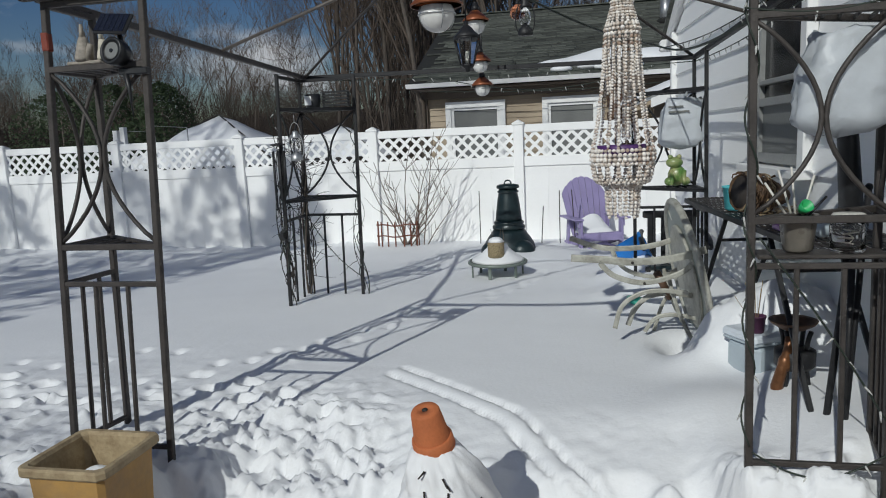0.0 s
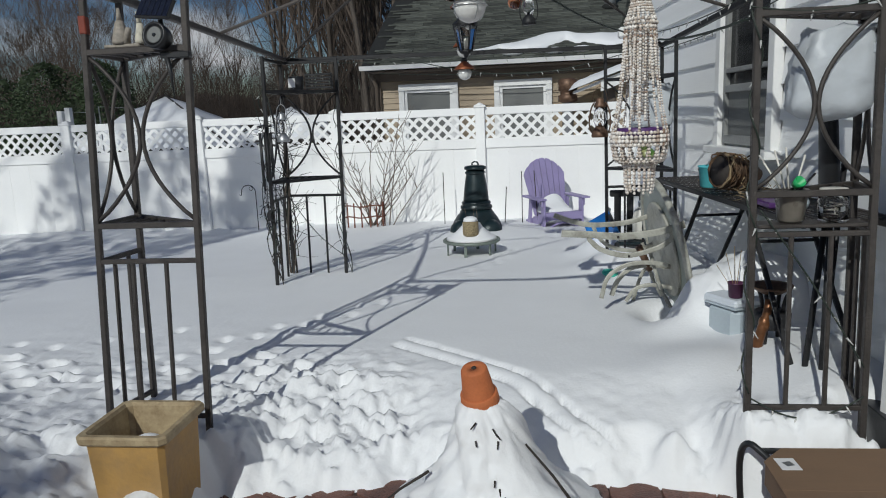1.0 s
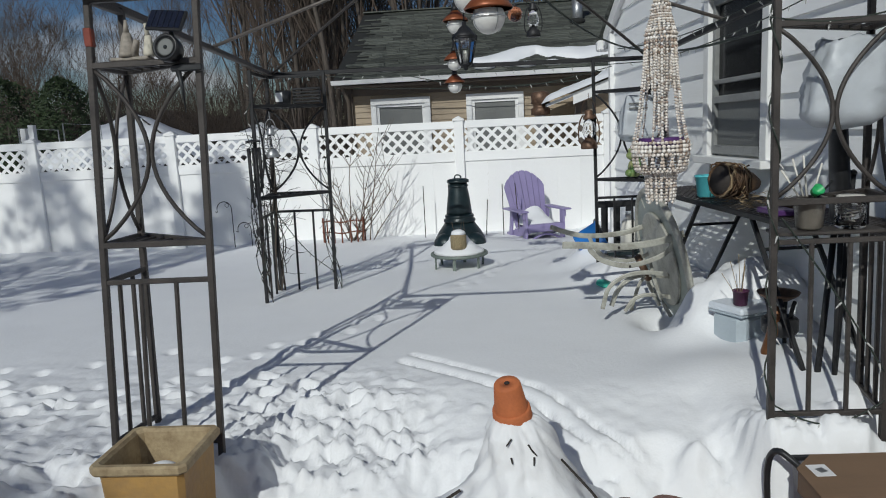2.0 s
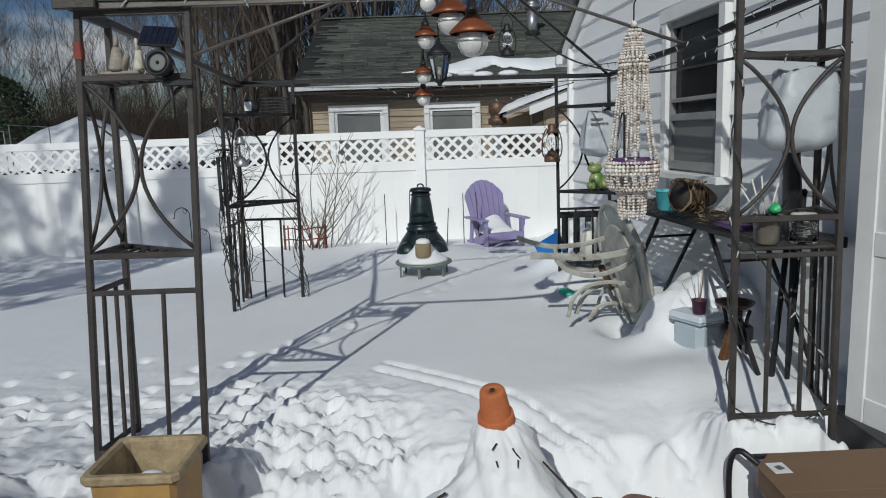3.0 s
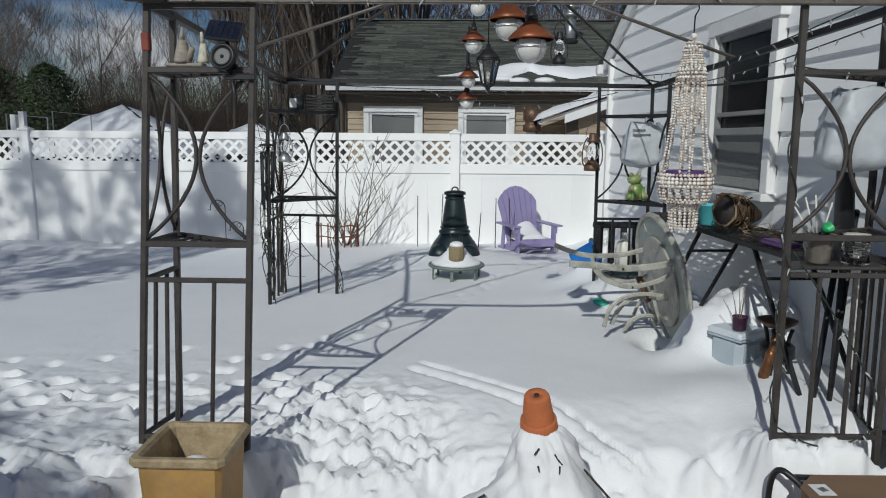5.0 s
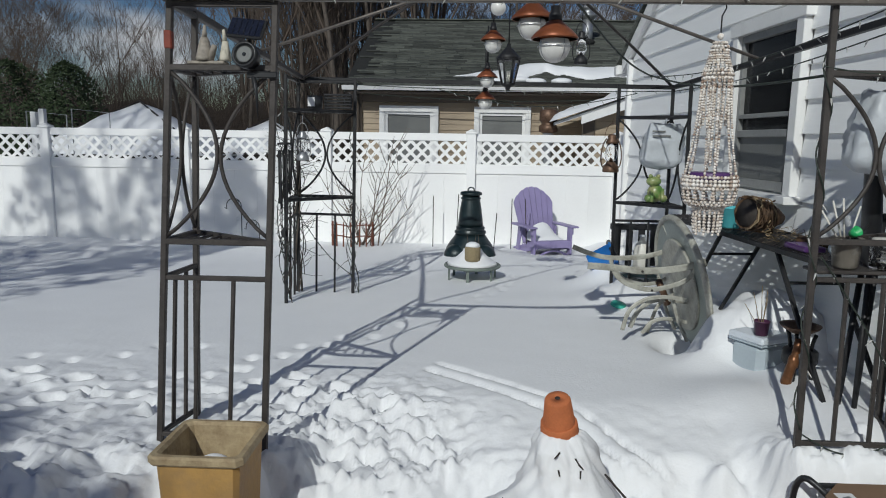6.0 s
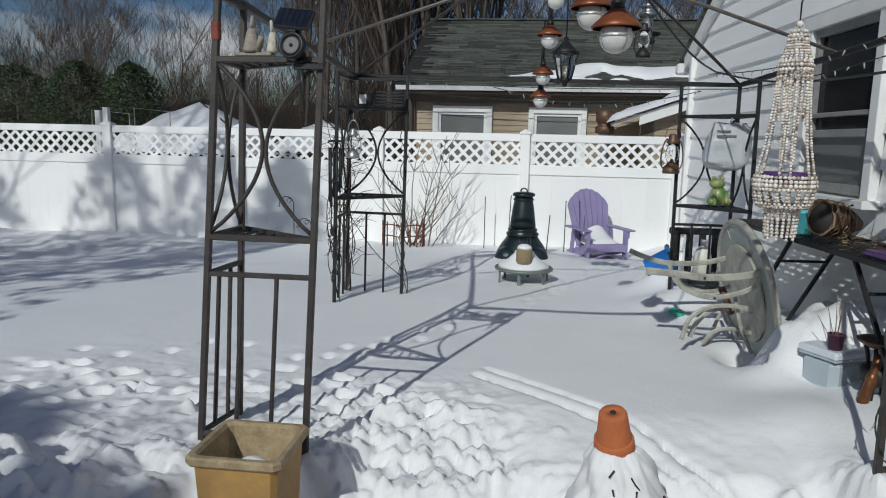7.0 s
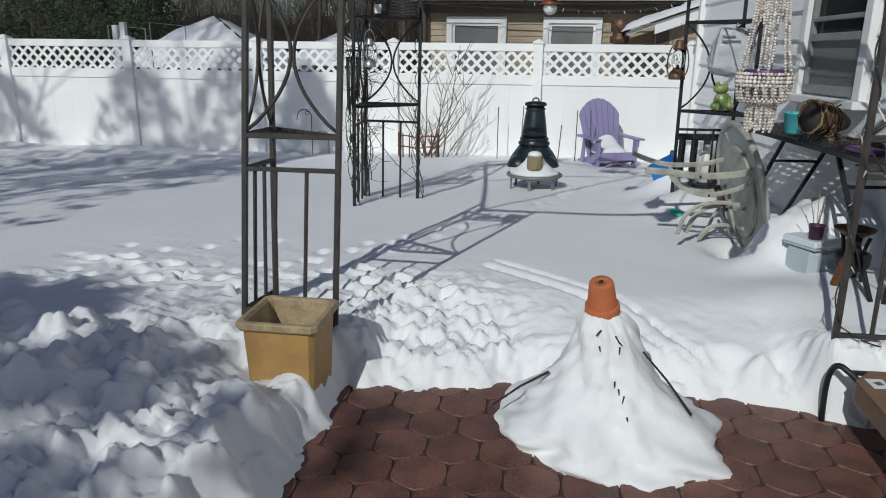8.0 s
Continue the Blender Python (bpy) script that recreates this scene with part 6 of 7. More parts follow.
def glass_lamp(name, x, y, zb, s, label, metal, hang, cat="lantern"):
    """Kerosene-style lantern with a bulged chimney, side wires and a bail."""
    t = thing(name, (x, y, zb), label, cat)
    m = pose(x, y, zb) @ Matrix.Diagonal((s, s, s, 1))
    part("base", G().lathe([(0.0, 0.0), (0.055, 0.0), (0.058, 0.012), (0.052, 0.045), (0.035, 0.06), (0.03, 0.075)], 20, m), metal, t)
    part("chimney", G().lathe([(0.03, 0.075), (0.045, 0.11), (0.046, 0.135), (0.036, 0.175), (0.028, 0.20), (0.026, 0.20), (0.034, 0.17), (0.043, 0.134), (0.042, 0.112), (0.028, 0.078)], 20, m), "glass", t)
    part("hood", G().lathe([(0.04, 0.20), (0.042, 0.215), (0.028, 0.235), (0.03, 0.25), (0.02, 0.265), (0, 0.268)], 18, m), metal, t)
    part("wick", G().lathe([(0.012, 0.075), (0.014, 0.085), (0.006, 0.10), (0, 0.10)], 10, m), metal, t)
    for k in (-1, 1):
        part("side_tube", G().tube([m @ p for p in bez((k * 0.05, 0, 0.03), (k * 0.085, 0, 0.05), (k * 0.075, 0, 0.2), (k * 0.035, 0, 0.235))], 0.005 * s, 6), metal, t)
    part("bail", G().tube([m @ Vector((0.05 * math.cos(a), 0, 0.24 + 0.10 * math.sin(a))) for a in np.linspace(0, math.pi, 14)], 0.0025, 5), metal, t)
    part("hook", G().tube([m @ Vector((0, 0, 0.338)), (x, y, hang)], 0.0025, 5), metal, t)
    return t


glass_lamp("oil_lantern", 0.705, 5.70, 1.515, 1.15, "rusty brown oil lantern hanging from the far tower", "rust", 1.95)
glass_lamp("oil_lantern", -1.70, 5.2, 1.585, 0.82, "pale oil lantern with clear glass hanging from the tower", "tin", 1.92)
glass_lamp("oil_lantern", 0.14, 3.70, 2.155, 0.62, "small black lantern with a glass chimney under the frame", "black", 2.52)
g = G()
t = thing("candle_pot", (-1.66, 5.6, 1.98), "black pot with a square white label on the shelf", "pot")
part("pot", G().lathe([(0.05, 1.98), (0.055, 1.985), (0.06, 2.085), (0.055, 2.085), (0.05, 2.0), (0, 2.0)], 20, pose(-1.68, 5.55, 0)), "blackp", t)
part("paper_label", G().box((-1.70, 5.492, 2.035), (0.055, 0.003, 0.07), bev=0.001), "paper", t, "plain white label")
t = thing("slatted_crate", (-1.50, 5.6, 1.98), "dark slatted crate on the tower shelf", "crate")
for k in range(5):
    part("slat", G().box((-1.50, 5.56, 1.995 + 0.025 * k), (0.22, 0.02, 0.016)), "blackp", t)
for x in (-1.60, -1.40):
    part("upright", G().box((x, 5.575, 2.04), (0.02, 0.012, 0.12)), "blackp", t)
rnd = random.Random(21)
vine = thing("climbing_vine", (-1.88, 5.7, 0.4), "bare woody vine twisted round the tower post", "vine")
for k in range(5):
    ph = rnd.uniform(0, 6)
    pts = [(-1.875 + 0.028 * math.cos(ph + z * (4 + k)), 5.69 + 0.028 * math.sin(ph + z * (4 + k)), z) for z in np.linspace(0.35, 2.15 - 0.2 * k, 40)]
    part("stem", G().tube(pts, 0.010 - 0.001 * k, 5, 0.004), "stick" if k % 2 else "bark", vine)
g = G()
for k in range(130):
    z = rnd.uniform(0.6, 2.4)
    q = Vector((-1.87, 5.69, z))
    d = Vector((rnd.uniform(-1, 1), rnd.uniform(-.8, .5), rnd.uniform(-.2, .9))).normalized()
    q2 = q + d * rnd.uniform(.08, .2)
    g.tube([q, q2, q2 + (d + Vector((0, 0, rnd.uniform(-.6, .6)))).normalized() * .1], 0.003, 4, 0.0012)
part("side_twig", g, "stick", vine, "", "stuff")

# dry vine and wire tangle round the far tower's west posts
tangle = thing("dry_vine", (-1.86, 5.3, 0.4), "dark dry vine tangled with wire round the far tower", "vine")
rnd = random.Random(64)
for k in range(22):
    bx_, by_ = ((-1.86, 5.24), (-1.88, 5.70), (-1.405, 5.66))[0 if k < 12 else (1 if k < 19 else 2)]
    z0, z1 = rnd.uniform(0.38, 0.9), rnd.uniform(1.1, 2.15)
    ph, tw, rr = rnd.uniform(0, 6.28), rnd.uniform(3, 9), rnd.uniform(0.018, 0.05)
    pts = [(bx_ + rr * math.cos(ph + tw * u) + 0.02 * math.sin(7 * u + k), by_ + rr * math.sin(ph + tw * u), z0 + (z1 - z0) * u) for u in np.linspace(0, 1, 16)]
    part("stem", G().tube(pts, rnd.uniform(0.003, 0.006), 4, 0.002), rnd.choice(("stick", "wire", "stick")), tangle)
    q = Vector(pts[rnd.randrange(4, 15)])
    d = Vector((rnd.uniform(-1, 1), rnd.uniform(-1, .3), rnd.uniform(-.5, .7))).normalized()
    part("shoot", G().tube([q, q + d * rnd.uniform(.05, .09), q + d * rnd.uniform(.1, .22) + Vector((0, 0, -.04))], 0.003, 4, 0.001), "stick", tangle)

# frog figure on the far tower shelf
fx, fy, fz = 1.05, 5.60, 1.283
fr_ = G().ball((fx, fy, fz + 0.075), 0.062, 16, 12, sq=(1.05, 0.9, 1.2)).ball((fx - 0.02, fy - 0.015, fz + 0.17), 0.05, 16, 12, sq=(1.2, 0.95, 0.8))
for s in (-1, 1):
    fr_.ball((fx - 0.02 + s * 0.03, fy - 0.03, fz + 0.21), 0.018, 10, 8).ball((fx + s * 0.055, fy - 0.03, fz + 0.035), 0.036, 12, 8, sq=(1, 1.2, 0.9)).tube([(fx + s * 0.045, fy - 0.04, fz + 0.11), (fx + s * 0.04, fy - 0.07, fz + 0.05), (fx + s * 0.045, fy - 0.08, fz + 0.01)], 0.016, 8)
tagged(part("frog_figure", fr_, "frog"), "glazed green frog figure on the far tower shelf", "figurine")

# ---- lamps hung under the gazebo frame ----
def hood_lamp(x, y, z, s, top, label):
    t = thing("hooded_globe_lamp", (x, y, z), label, "lamp", "hooded globe lamps")
    m = pose(x, y, z) @ Matrix.Diagonal((s, s, s, 1))
    globe = part("globe", G().ball((0, 0, 0), 0.062, 24, 16, m), "opal", t)
    part("hood", G().lathe([(0.092, 0.028), (0.094, 0.034), (0.075, 0.055), (0.04, 0.085), (0.025, 0.10), (0.02, 0.10), (0.035, 0.08), (0.07, 0.05), (0.088, 0.028)], 28, m), "copper", t, "copper-brown flared hood")
    part("neck", G().lathe([(0.026, 0.095), (0.026, 0.125), (0.018, 0.13), (0.018, 0.155)], 14, m), "black", t)
    for k in range(4):
        a = radians(90 * k + 30)
        part("guard_wire", G().tube([m @ Vector((0.066 * math.cos(a) * math.cos(b2), 0.066 * math.sin(a) * math.cos(b2), -0.066 * math.sin(b2))) for b2 in np.linspace(-0.5, 0.9, 8)], 0.002, 4), "tin", globe)
    part("guard_ring", G().ring((0, 0, 0.0), 0.067, 0.002, 24, 4, m), "tin", globe)
    part("stem", G().tube([(x, y, z + 0.15 * s), (x, y, top)], 0.007, 6), "black", t)


hood_lamp(-0.094, 2.80, 2.125, 1.0, 2.27, "copper-hooded globe lamp hung from the front beam")
hood_lamp(-0.17, 3.00, 2.235, 0.95, 2.50, "copper-hooded globe lamp behind the front beam")
hood_lamp(-0.29, 5.0, 2.42, 0.95, 2.66, "small dark-hooded globe lamp on a hanging cord")
hood_lamp(-0.32, 5.34, 2.20, 0.85, 2.60, "small copper-hooded globe lamp on a hanging cord")
hood_lamp(-0.33, 5.48, 2.045, 0.85, 2.58, "small copper-hooded globe lamp lowest on the cord")
tagged(part("globe_bulb", G().ball((-0.27, 4.62, 2.60), 0.05, 20, 12).tube([(-0.27, 4.62, 2.64), (-0.27, 4.62, 2.80)], 0.006, 6), "opal"), "white globe bulb hung high under the frame", "lamp")
lt = thing("carriage_lantern", (-0.215, 4.15, 2.05), "black tapered six-sided lantern hung under the gazebo frame", "lantern")
m = pose(-0.215, 4.15, 2.045)
part("roof", G().lathe([(0.072, 0.185), (0.074, 0.19), (0.045, 0.215), (0.03, 0.235), (0.012, 0.25), (0.012, 0.27)], 6, m), "black", lt)
part("top_band", G().lathe([(0.068, 0.172), (0.07, 0.172), (0.07, 0.187), (0.06, 0.187)], 6, m), "black", lt)
part("floor", G().lathe([(0.0, 0.0), (0.012, 0.005), (0.016, 0.02), (0.036, 0.03), (0.038, 0.045), (0.0, 0.045)], 6, m), "black", lt)
for k in range(6):
    a = radians(60 * k)
    part("glazing_bar", G().tube([m @ Vector((0.036 * math.cos(a), 0.036 * math.sin(a), 0.04)), m @ Vector((0.066 * math.cos(a), 0.066 * math.sin(a), 0.175))], 0.005, 5), "black", lt)
    a2, k2 = radians(60 * k + 4), radians(60 * k + 56)
    part("pane", G().add([m @ Vector((r * math.cos(b2), r * math.sin(b2), z)) for r, z, b2 in ((0.034, 0.045, a2), (0.034, 0.045, k2), (0.063, 0.172, k2), (0.063, 0.172, a2))], [(0, 1, 2, 3)]), "glass", lt)
part("candle", G().lathe([(0.0, 0.045), (0.012, 0.045), (0.012, 0.11), (0, 0.112)], 12, m), "cream", lt)
part("hanger", G().tube([(-0.215, 4.15, 2.31), (-0.215, 4.15, 2.78)], 0.004, 5), "black", lt)
t = thing("glass_ornament", (0.07, 4.1, 2.33), "amber glass ball ornament on a thread", "ornament")
part("ball", G().ball((0.07, 4.1, 2.33), 0.042, 20, 12), "amber", t)
part("cap", G().lathe([(0.014, 2.365), (0.014, 2.385), (0.0, 2.387)], 10, pose(0.07, 4.1, 0)), "black", t)
part("thread", G().tube([(0.07, 4.1, 2.385), (0.07, 4.1, 2.70)], 0.0015, 4), "black", t)

# cables and little light strings
BULB = G().tube([(0, 0, 0), (0, 0, -0.018)], 0.004, 5).tube([(0, 0, -0.018), (0, 0, -0.035)], 0.0035, 5, 0.001).mesh("bulb")


def light_string(pts_list, label, every=0.11, r=0.0035, bulbs=True, seed=1):
    rnd = random.Random(seed)
    t = thing("light_string", tuple(pts_list[0][0]), label, "string lights", "light strings")
    for pts in pts_list:
        part("cable", G().tube(pts, r, 5), "wire", t)
        acc = 0.0
        for a, b2 in zip(pts, pts[1:]):
            a, b2 = Vector(a), Vector(b2)
            acc += (b2 - a).length
            if bulbs and acc > every:
                acc = 0.0
                d = Vector((rnd.uniform(-1, 1), rnd.uniform(-1, 1), -1.0)).normalized()
                o = part("bulb", BULB, "bulb", t)
                o.matrix_basis = Matrix.Translation(b2) @ d.to_track_quat("-Z", "Y").to_matrix().to_4x4()
    return t


fr3 = lambda a, b2, d, n=40: sag(a, b2, d, n)
light_string([fr3((1.19, 5.78, 2.17), (1.33, 2.72, 2.25), 0.05), fr3((0.95, 5.78, 2.28), (1.34, 2.75, 2.36), 0.10)], "dark cable with clear mini bulbs along the side beam", seed=2)
light_string([fr3((-1.83, 5.76, 2.21), (1.19, 5.76, 2.17), 0.03), fr3((-0.7, 5.76, 2.16), (0.9, 5.76, 2.15), 0.12)], "dark cable with clear mini bulbs along the far beam", seed=3)
light_string([[(x, y, z) for x, y, z in zip(np.linspace(0.925, 0.94, 60) + 0.02 * np.cos(np.linspace(0, 30, 60)), 2.70 + 0.02 * np.sin(np.linspace(0, 30, 60)), np.linspace(2.2, 0.62, 60))]], "mini bulb string wound round the near tower post", 0.14, seed=4)
light_string([fr3((0.96, 2.69, 1.33), (1.36, 2.69, 0.72), -0.02), fr3((0.95, 2.675, 0.60), (1.36, 2.675, 0.61), 0.085)], "dark mini bulb string hung across the tower", 0.09, seed=5)
light_string([[(-1.86 + 0.025 * math.cos(u), 5.24 + 0.025 * math.sin(u), z) for u, z in zip(np.linspace(0, 34, 70), np.linspace(0.5, 2.15, 70))], [(-1.405 + 0.022 * math.cos(u), 5.66 + 0.022 * math.sin(u), z) for u, z in zip(np.linspace(0, 34, 70), np.linspace(0.5, 2.0, 70))], fr3((-1.86, 5.68, 1.12), (-1.41, 5.64, 0.62), 0.06)], "mini bulb string wound round the far tower", 0.10, seed=6)
light_string([fr3((-2.6, 13.74, 2.62), (2.9, 13.74, 2.60), 0.10, 60)], "icicle bulbs along the neighbour's gutter", 0.28, 0.008, seed=9)
light_string([sag((-0.05, 2.72, 2.31), (0.86, 5.2, 2.24), 0.05), sag((0.86, 5.2, 2.24), (0.93, 2.72, 2.02), 0.06)], "black power cable slung below the frame", r=0.006, bulbs=False)
light_string([fr3((0.9, 2.69, 2.05), (1.36, 2.69, 2.06), 0.03), fr3((-1.6, 2.66, 2.30), (1.3, 2.66, 2.31), 0.02)], "dark cable along the front beam", 0.2, seed=12)

# ---- hanging beaded chandelier ----
bx, by = 0.535, 2.76
bd = thing("bead_chandelier", (bx, by, 1.39), "tiered hanging chandelier of ivory wooden beads", "chandelier")


def beads(pts, r, name="bead_strand", label=""):
    g, acc, r = G(), 0.0, r * 0.96
    pts = [Vector(p) for p in pts]
    prev = pts[0]
    g.ball(prev, r, 7, 5)
    for a, b2 in zip(pts, pts[1:]):
        seg = (b2 - a).length
        d = 0.0
        while acc + seg - d >= 1.9 * r:
            d += 1.9 * r - acc
            acc = 0.0
            g.ball(a.lerp(b2, d / seg), r * rnd.uniform(.78, 1.08), 7, 5, sq=(1, 1, rnd.uniform(.75, 1.15)))
        acc += seg - d
    part(name, g, "bead", bd, label, "stuff")


def ring_pts(r, z, n=28):
    return [(bx + r * math.cos(2 * math.pi * i / n), by + r * math.sin(2 * math.pi * i / n), z) for i in range(n + 1)]


part("hook", G().tube([(bx, by - 0.05, 2.28), (bx, by - 0.02, 2.30), (bx + 0.015, by, 2.27), (bx, by, 2.24), (bx, by, 2.16)], 0.003, 6), "black", bd)
part("top_ball", G().ball((bx, by, 2.165), 0.013, 10, 8), "bead", bd)
for r, z, br in ((0.024, 2.14, .007), (0.03, 2.125, .007), (0.034, 2.11, .007), (0.052, 2.035, .007), (0.056, 2.022, .008), (0.054, 2.008, .007), (0.100, 1.628, .008), (0.104, 1.613, .009), (0.104, 1.598, .009), (0.100, 1.584, .008), (0.060, 1.512, .007), (0.056, 1.50, .007)):
    beads(ring_pts(r, z), br, "bead_ring")
for k in range(18):
    a = 2 * math.pi * k / 18
    P = lambda r, z, da=0.0: (bx + r * math.cos(a + da), by + r * math.sin(a + da), z)
    beads([P(.03, 2.11), P(.052, 2.035, .17)], .0055)
    beads([P(.03, 2.11), P(.052, 2.035, -.17)], .0055)
    beads([P(.054, 2.005), P(.057, 1.95), P(.050, 1.845 - .015 * (k % 3))], .006)
    if k % 3 != 2:
        beads([P(.056, 2.005), P(.066, 1.86), P(.082, 1.73), P(.102, 1.63)], .0054 + .0008 * (k % 2))
    if k % 2 == 0:
        beads([P(.028, 1.99), P(.024, 1.80), P(.022, 1.67 + .01 * (k % 4))], .0062)
    beads(arc(P(.102, 1.58), P(.085, 1.525, .175), (0, 0, -0.022), 6), .0068)
    beads(arc(P(.102, 1.58), P(.085, 1.525, -.175), (0, 0, -0.022), 6), .0068)
    beads([P(.085, 1.522), P(.058, 1.508)], .007)
    beads([P(.056, 1.50), P(.053, 1.43), P(.047, 1.395 + .01 * (k % 2))], .0068)
part("plate", G().lathe([(0.0, 1.61), (0.075, 1.612), (0.086, 1.645), (0.08, 1.645), (0.0, 1.62)], 20, pose(bx, by, 0)), "dpurple", bd, "purple plastic saucer")

# ---- near: planter, snowman, box on a tube frame ----
px, py = -1.365, 2.38
pz = 0.30
t = thing("square_planter", (px, py, pz), "square ochre stoneware planter with a weathered rim in snow", "planter")
def square_lathe(prof, mt, name, label="", caps=(True, True)):
    g = G()
    vs, fs = [], []
    n = 48
    for h, z in prof:
        for j in range(n):
            a = 2 * math.pi * (j + 0.5) / n
            c_, s_ = math.cos(a), math.sin(a)
            k = (abs(c_) ** 22 + abs(s_) ** 22) ** (-1 / 22)
            vs.append((px + h * k * c_, py + h * k * s_, z))
    for i in range(len(prof) - 1):
        for j in range(n):
            fs.append((i * n + j, i * n + (j + 1) % n, (i + 1) * n + (j + 1) % n, (i + 1) * n + j))
    if caps[0]:
        fs.append(tuple(range(n))[::-1])
    if caps[1]:
        fs.append(tuple(range((len(prof) - 1) * n, len(prof) * n)))
    part(name, g.add(vs, fs), mt, t, label)
square_lathe([(0.132, 0.22), (0.135, 0.24), (0.152, 0.588), (0.152, 0.592)], "planter", "body", caps=(True, False))
square_lathe([(0.150, 0.590), (0.168, 0.598), (0.174, 0.606), (0.174, 0.626), (0.168, 0.634), (0.150, 0.634), (0.140, 0.622), (0.128, 0.44), (0.0, 0.44)], "planterrim", "rim", "thick weathered rolled rim", (False, False))
tagged(part("snow_remnant", G().ball((px + 0.0, py + 0.02, 0.515), 0.062, 16, 12, sq=(1.05, .75, .7)), "snow"), "lump of snow lying in the planter", "snow")

sn = G()
n, rows_ = 96, 54
rp = [(0.475, 0.14), (0.462, 0.205), (0.43, 0.245), (0.36, 0.30), (0.275, 0.375), (0.205, 0.455), (0.157, 0.545), (0.132, 0.61), (0.114, 0.672), (0.08, 0.725), (0.0, 0.74)]
foot_a = np.array([-180, -130, -90, -58, -32, -12, 0, 18, 45, 90, 135, 180])
foot_r = np.array([1.10, 0.96, 0.86, 0.93, 1.10, 0.84, 0.80, 0.95, 0.92, 0.9, 1.05, 1.10])

def mound_point(a, z, r):
    f = (z - 0.17) / 0.575
    deg = (math.degrees(a) + 180) % 360 - 180
    lob = 1 + max(0.0, 1 - 1.3 * f) * (float(np.interp(deg, foot_a, foot_r)) - 1) + 0.05 * math.sin(3 * a + 9 * f) + 0.03 * math.sin(7 * a + 14 * f)
    nz = float(fbm(np.array([math.cos(a) * 1.6 + 20]), np.array([math.sin(a) * 1.6 + z * 9]), 3, 41)[0])
    nz2 = float(fbm(np.array([math.cos(a) * 5 + 9]), np.array([math.sin(a) * 5 + z * 20]), 3, 43)[0])
    gro = 0.05 * math.exp(-((a - (-1.50 + 2 * math.pi if a > math.pi else -1.50)) / 0.16) ** 2) * math.exp(-((z - 0.52) / 0.16) ** 2)
    rr = r * (lob - gro + 0.20 * nz + 0.22 * nz2)
    return Vector((0.02 - 0.09 * f + rr * math.cos(a), 2.39 - 0.04 * f + rr * math.sin(a), z + 0.01 * nz2))
zs = np.array([z for r, z in rp])
rs = np.array([r for r, z in rp])
vs, fs = [], []
for i in range(rows_ + 1):
    u = i / rows_ * (len(rp) - 1)
    r, z = np.interp(u, range(len(rp)), rs), np.interp(u, range(len(rp)), zs)
    for j in range(n):
        a = 2 * math.pi * j / n
        vs.append(tuple(mound_point(a, z, r)))
for i in range(rows_):
    for j in range(n):
        fs.append((i * n + j, i * n + (j + 1) % n, (i + 1) * n + (j + 1) % n, (i + 1) * n + j))
sn.add(vs, fs, True)
tagged(part("snow_mound", sn, "snow"), "melting cone-shaped snow figure on the paving", "snow figure")
t = thing("flower_pot", (-0.068, 2.35, 0.73), "terracotta flower pot turned over on the snow figure", "flower pot")
fm = pose(-0.070, 2.345, 0.722, 15, -7, 0) @ Matrix.Diagonal((1.08, 1.08, 1.2, 1))
part("pot", G().lathe([(0.055, 0.03), (0.054, 0.032), (0.043, 0.115), (0.039, 0.121), (0.010, 0.121), (0.009, 0.10), (0.0, 0.10)], 28, fm), "terra", t)
# shade of the drain hole, as a dark disc laid over it
part("drain_hole", G().lathe([(0.0085, 0.1205), (0.0085, 0.1222), (0.0, 0.1223)], 14, fm), "stick", t, "dark disc painted as the shade in the drain hole")
part("rim", G().lathe([(0.050, 0.0), (0.062, 0.0), (0.064, 0.004), (0.061, 0.034), (0.055, 0.037), (0.048, 0.03)], 28, fm), "terra", t)
rnd = random.Random(31)
def on_mound(a, z):
    return mound_point(a, z, float(np.interp(z, zs, rs)))
for a, z, ln, tl in [(-1.75, 0.685, .026, -.8), (-1.28, 0.665, .028, .6), (-1.83, 0.625, .016, .2), (-1.22, 0.645, .018, .9), (-1.22, 0.625, .024, -.1), (-1.44, 0.475, .035, .15), (-1.37, 0.455, .035, -.2), (-1.40, 0.39, .04, .2), (-1.50, 0.50, .018, -.1)]:
    q = on_mound(a, z) + Vector((0, -0.006, 0.003))
    tagged(part("twig_bit", G().tube([q, q + Vector((ln * math.sin(tl), -0.014, -ln * math.cos(tl)))], 0.0036, 5, 0.0022), "stick"), "short dark twig pressed into the snow figure", "twig", "twig bits")
for p0, p1 in (((-0.485, 2.35, 0.285), (-0.265, 2.33, 0.46)), ((0.085, 2.27, 0.60), (0.265, 2.17, 0.40))):
    mid = [(u + v) / 2 for u, v in zip(p0, p1)]
    mid[2] += 0.01
    tagged(part("long_twig", G().tube([p0, mid, p1], 0.004, 5, 0.006), "stick"), "long dark twig serving as an arm", "twig", "twig arms")

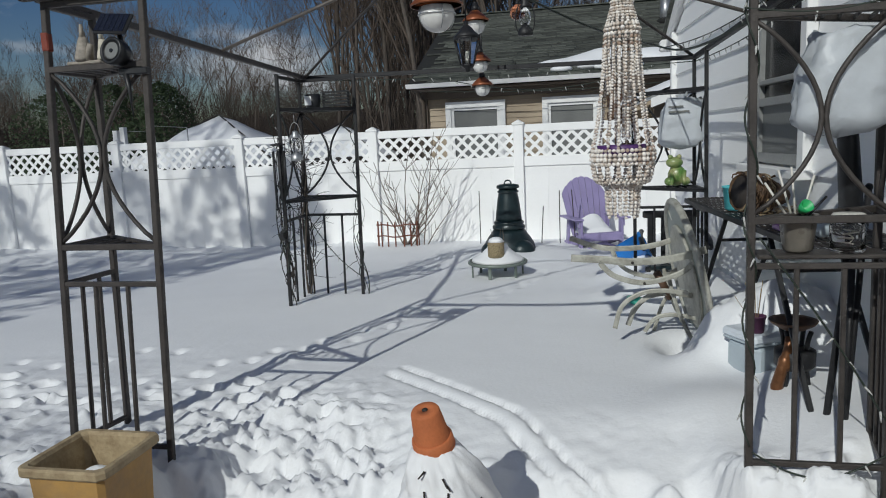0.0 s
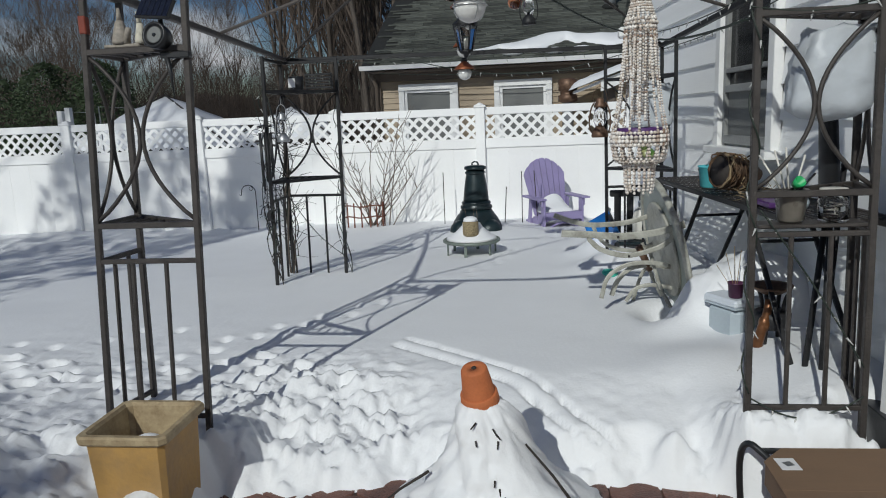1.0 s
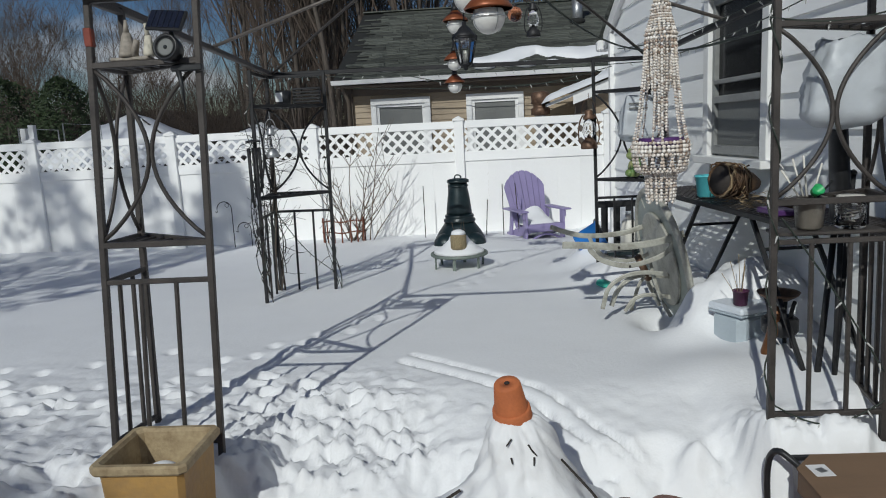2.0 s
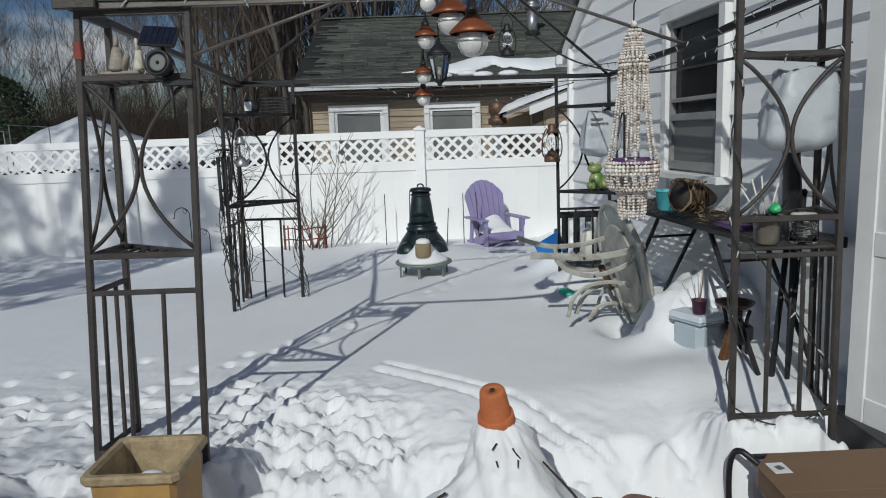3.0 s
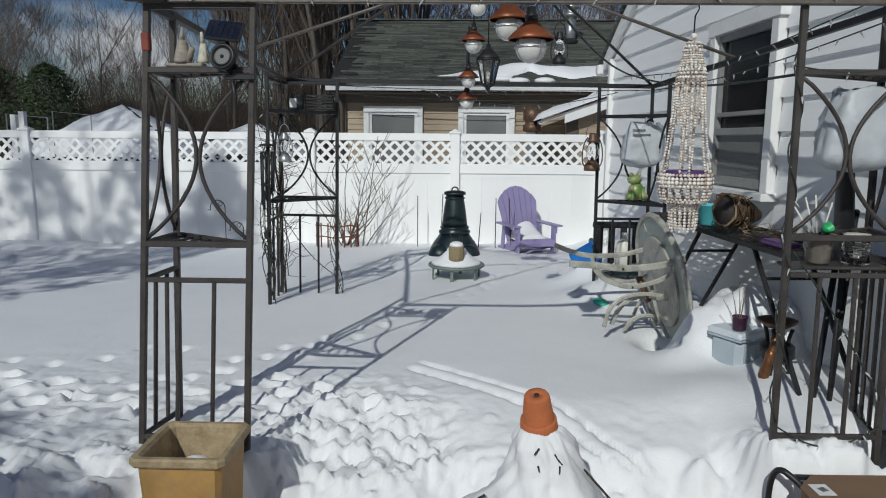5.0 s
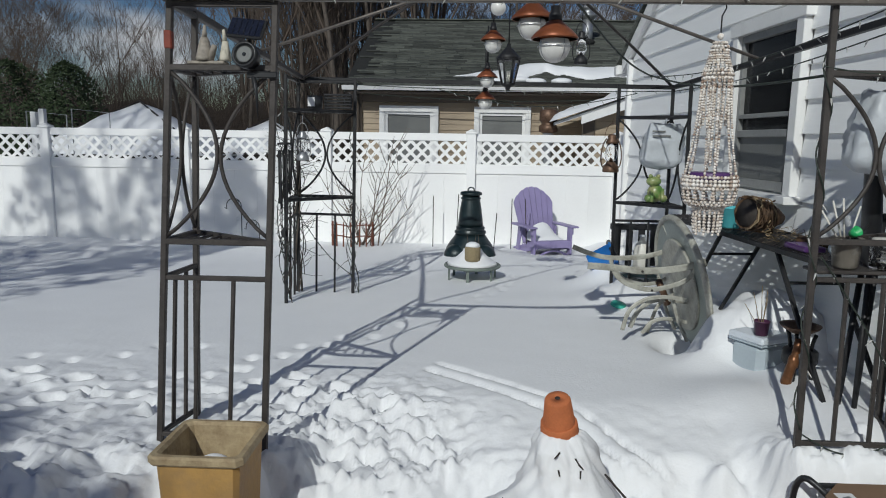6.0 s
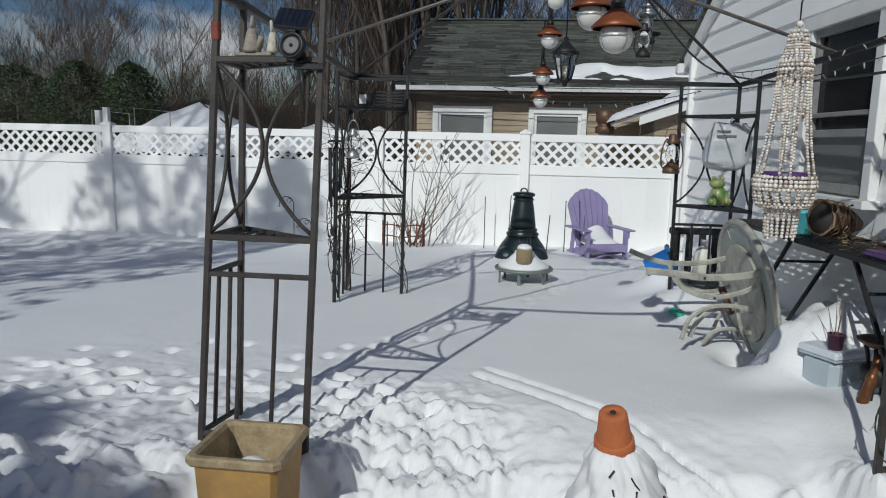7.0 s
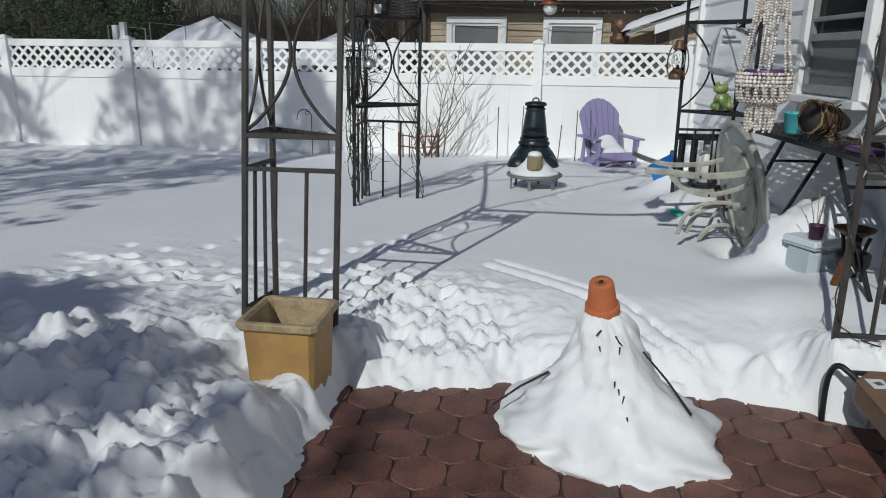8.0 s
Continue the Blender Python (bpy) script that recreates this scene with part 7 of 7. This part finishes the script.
t = thing("door_step", (1.42, 2.7, PATIO), "low weathered wooden step under the door sill", "step")
# the shaded gap under the door is a solid black box
part("riser", G().box((1.566, 2.62, 0.36), (0.228, 0.72, 0.30), pose(0, 0, 0), 0.003), "blackp", t, "black box standing in for the shaded gap under the door")
for k in range(2):
    part("step_board", G().box((1.385 + 0.06 * k, 2.62 + 0.02 * k, 0.232), (0.056, 0.62, 0.026), pose(0, 0, 0), 0.004), "planterrim", t)
t = thing("tube_frame", (0.95, 2.2, PATIO), "bent black tubular frame standing on the paving", "frame")
for dy in (0.0, -0.62):
    pts = bez((0.905, 2.60 + dy, PATIO), (0.88, 2.57 + dy, 0.38), (0.868, 2.545 + dy, 0.50), (0.905, 2.50 + dy, 0.495)) + bez((0.905, 2.50 + dy, 0.495), (0.94, 2.47 + dy, 0.475), (0.98, 2.42 + dy, 0.43), (1.03, 2.33 + dy, 0.40))[1:]
    part("tube", G().tube(pts if dy == 0 else [(0.93, 1.90, PATIO), (0.93, 1.90, 0.395)], 0.0125, 10), "blackp", t)
part("cross_tube", G().bar((0.92, 2.487, 0.478), (1.44, 2.487, 0.478), 0.018), "blackp", t)
for y in (1.92, 2.33):
    part("cross_tube", G().tube([(0.93, y, 0.40), (1.44, y, 0.40)], 0.012, 8), "blackp", t)
    part("tube", G().tube([(1.44, y, PATIO), (1.44, y, 0.40)], 0.012, 8), "blackp", t)
part("side_tube", G().tube([(0.93, 1.90, 0.40), (1.0, 2.36, 0.40)], 0.012, 8), "blackp", t)
part("sling", G().quadstrip([(0.945, 2.50, 0.46), (0.965, 2.53, 0.36), (0.985, 2.56, 0.26)], [(0.985, 2.40, 0.42), (1.01, 2.44, 0.31), (1.05, 2.52, 0.215)], 0.006), "bag", t, "torn white plastic strip hanging from the tube")
t = thing("cardboard_box", (1.2, 2.15, 0.42), "flat brown cardboard box with a paper label", "box")
poly = [(0.992, 2.466), (0.902, 2.366), (0.886, 1.86), (1.455, 1.86), (1.455, 2.474)]
def slab(inset, z0, z1):
    c0, c1 = 1.17, 2.15
    q = [(c0 + (x - c0) * inset, c1 + (y - c1) * inset) for x, y in poly]
    n = len(q)
    return G().add([(x, y, z0) for x, y in q] + [(x, y, z1) for x, y in q], [tuple(range(n))[::-1], tuple(range(n, 2 * n))] + [(k, (k + 1) % n, (k + 1) % n + n, k + n) for k in range(n)])
part("carton", slab(0.985, 0.415, 0.493), "card", t)
part("flap", slab(1.0, 0.494, 0.500), "card", t)
part("flap_seam", G().box((1.17, 2.20, 0.5005), (0.54, 0.05, 0.0012), pose(0, 0, 0), 0.0003), "card", t)
part("paper_label", G().box((0, 0, 0), (0.066, 0.082, 0.0015), pose(0.973, 2.345, 0.5015, 0, 0, 2), 0.0004), "paper", t, "white shipping label, blank")
part("label_mark", G().box((0, 0, 0), (0.03, 0.03, 0.0008), pose(0.975, 2.345, 0.5028, 0, 0, 20), 0.0003), "tin", t, "grey printed patch")
# ---- paving stones ----
rnd = random.Random(15)
PR = 0.104
variants = []
for k in range(4):
    g = G()
    n = 18
    ring0 = []
    for j in range(n):
        a = 2 * math.pi * (j + 0.5) / n
        w = (math.degrees(a) + 30) % 60 - 30
        h = min((PR - 0.0022) / math.cos(radians(w)), PR * 1.075) * (1 + 0.012 * math.cos(6 * a)) + rnd.uniform(-.0012, .0012)
        ring0.append((h * math.cos(a), h * math.sin(a)))
    vs = [(x, y, -0.03) for x, y in ring0] + [(x, y, -0.006) for x, y in ring0] + [(x * .975, y * .975, 0.0) for x, y in ring0]
    fs = [(i + o, (i + 1) % n + o, (i + 1) % n + o + n, i + o + n) for o in (0, n) for i in range(n)] + [tuple(range(2 * n, 3 * n))]
    variants.append(g.add(vs, fs).mesh("paver"))
dx, dy = 2 * PR, 2 * PR * math.sqrt(3) / 2
for r in range(-3, 12):
    for q in range(-9, 10):
        x, y = q * dx + (r % 2) * dx / 2, 1.05 + r * dy
        if -1.75 < x < 1.56 and y < 2.95:
            o = part("paver", variants[rnd.randrange(4)], "paver", patio)
            o.matrix_basis = pose(x, y, PATIO + rnd.uniform(-.002, .002), rnd.uniform(-.4, .4), rnd.uniform(-.4, .4), 60 * rnd.randrange(6))
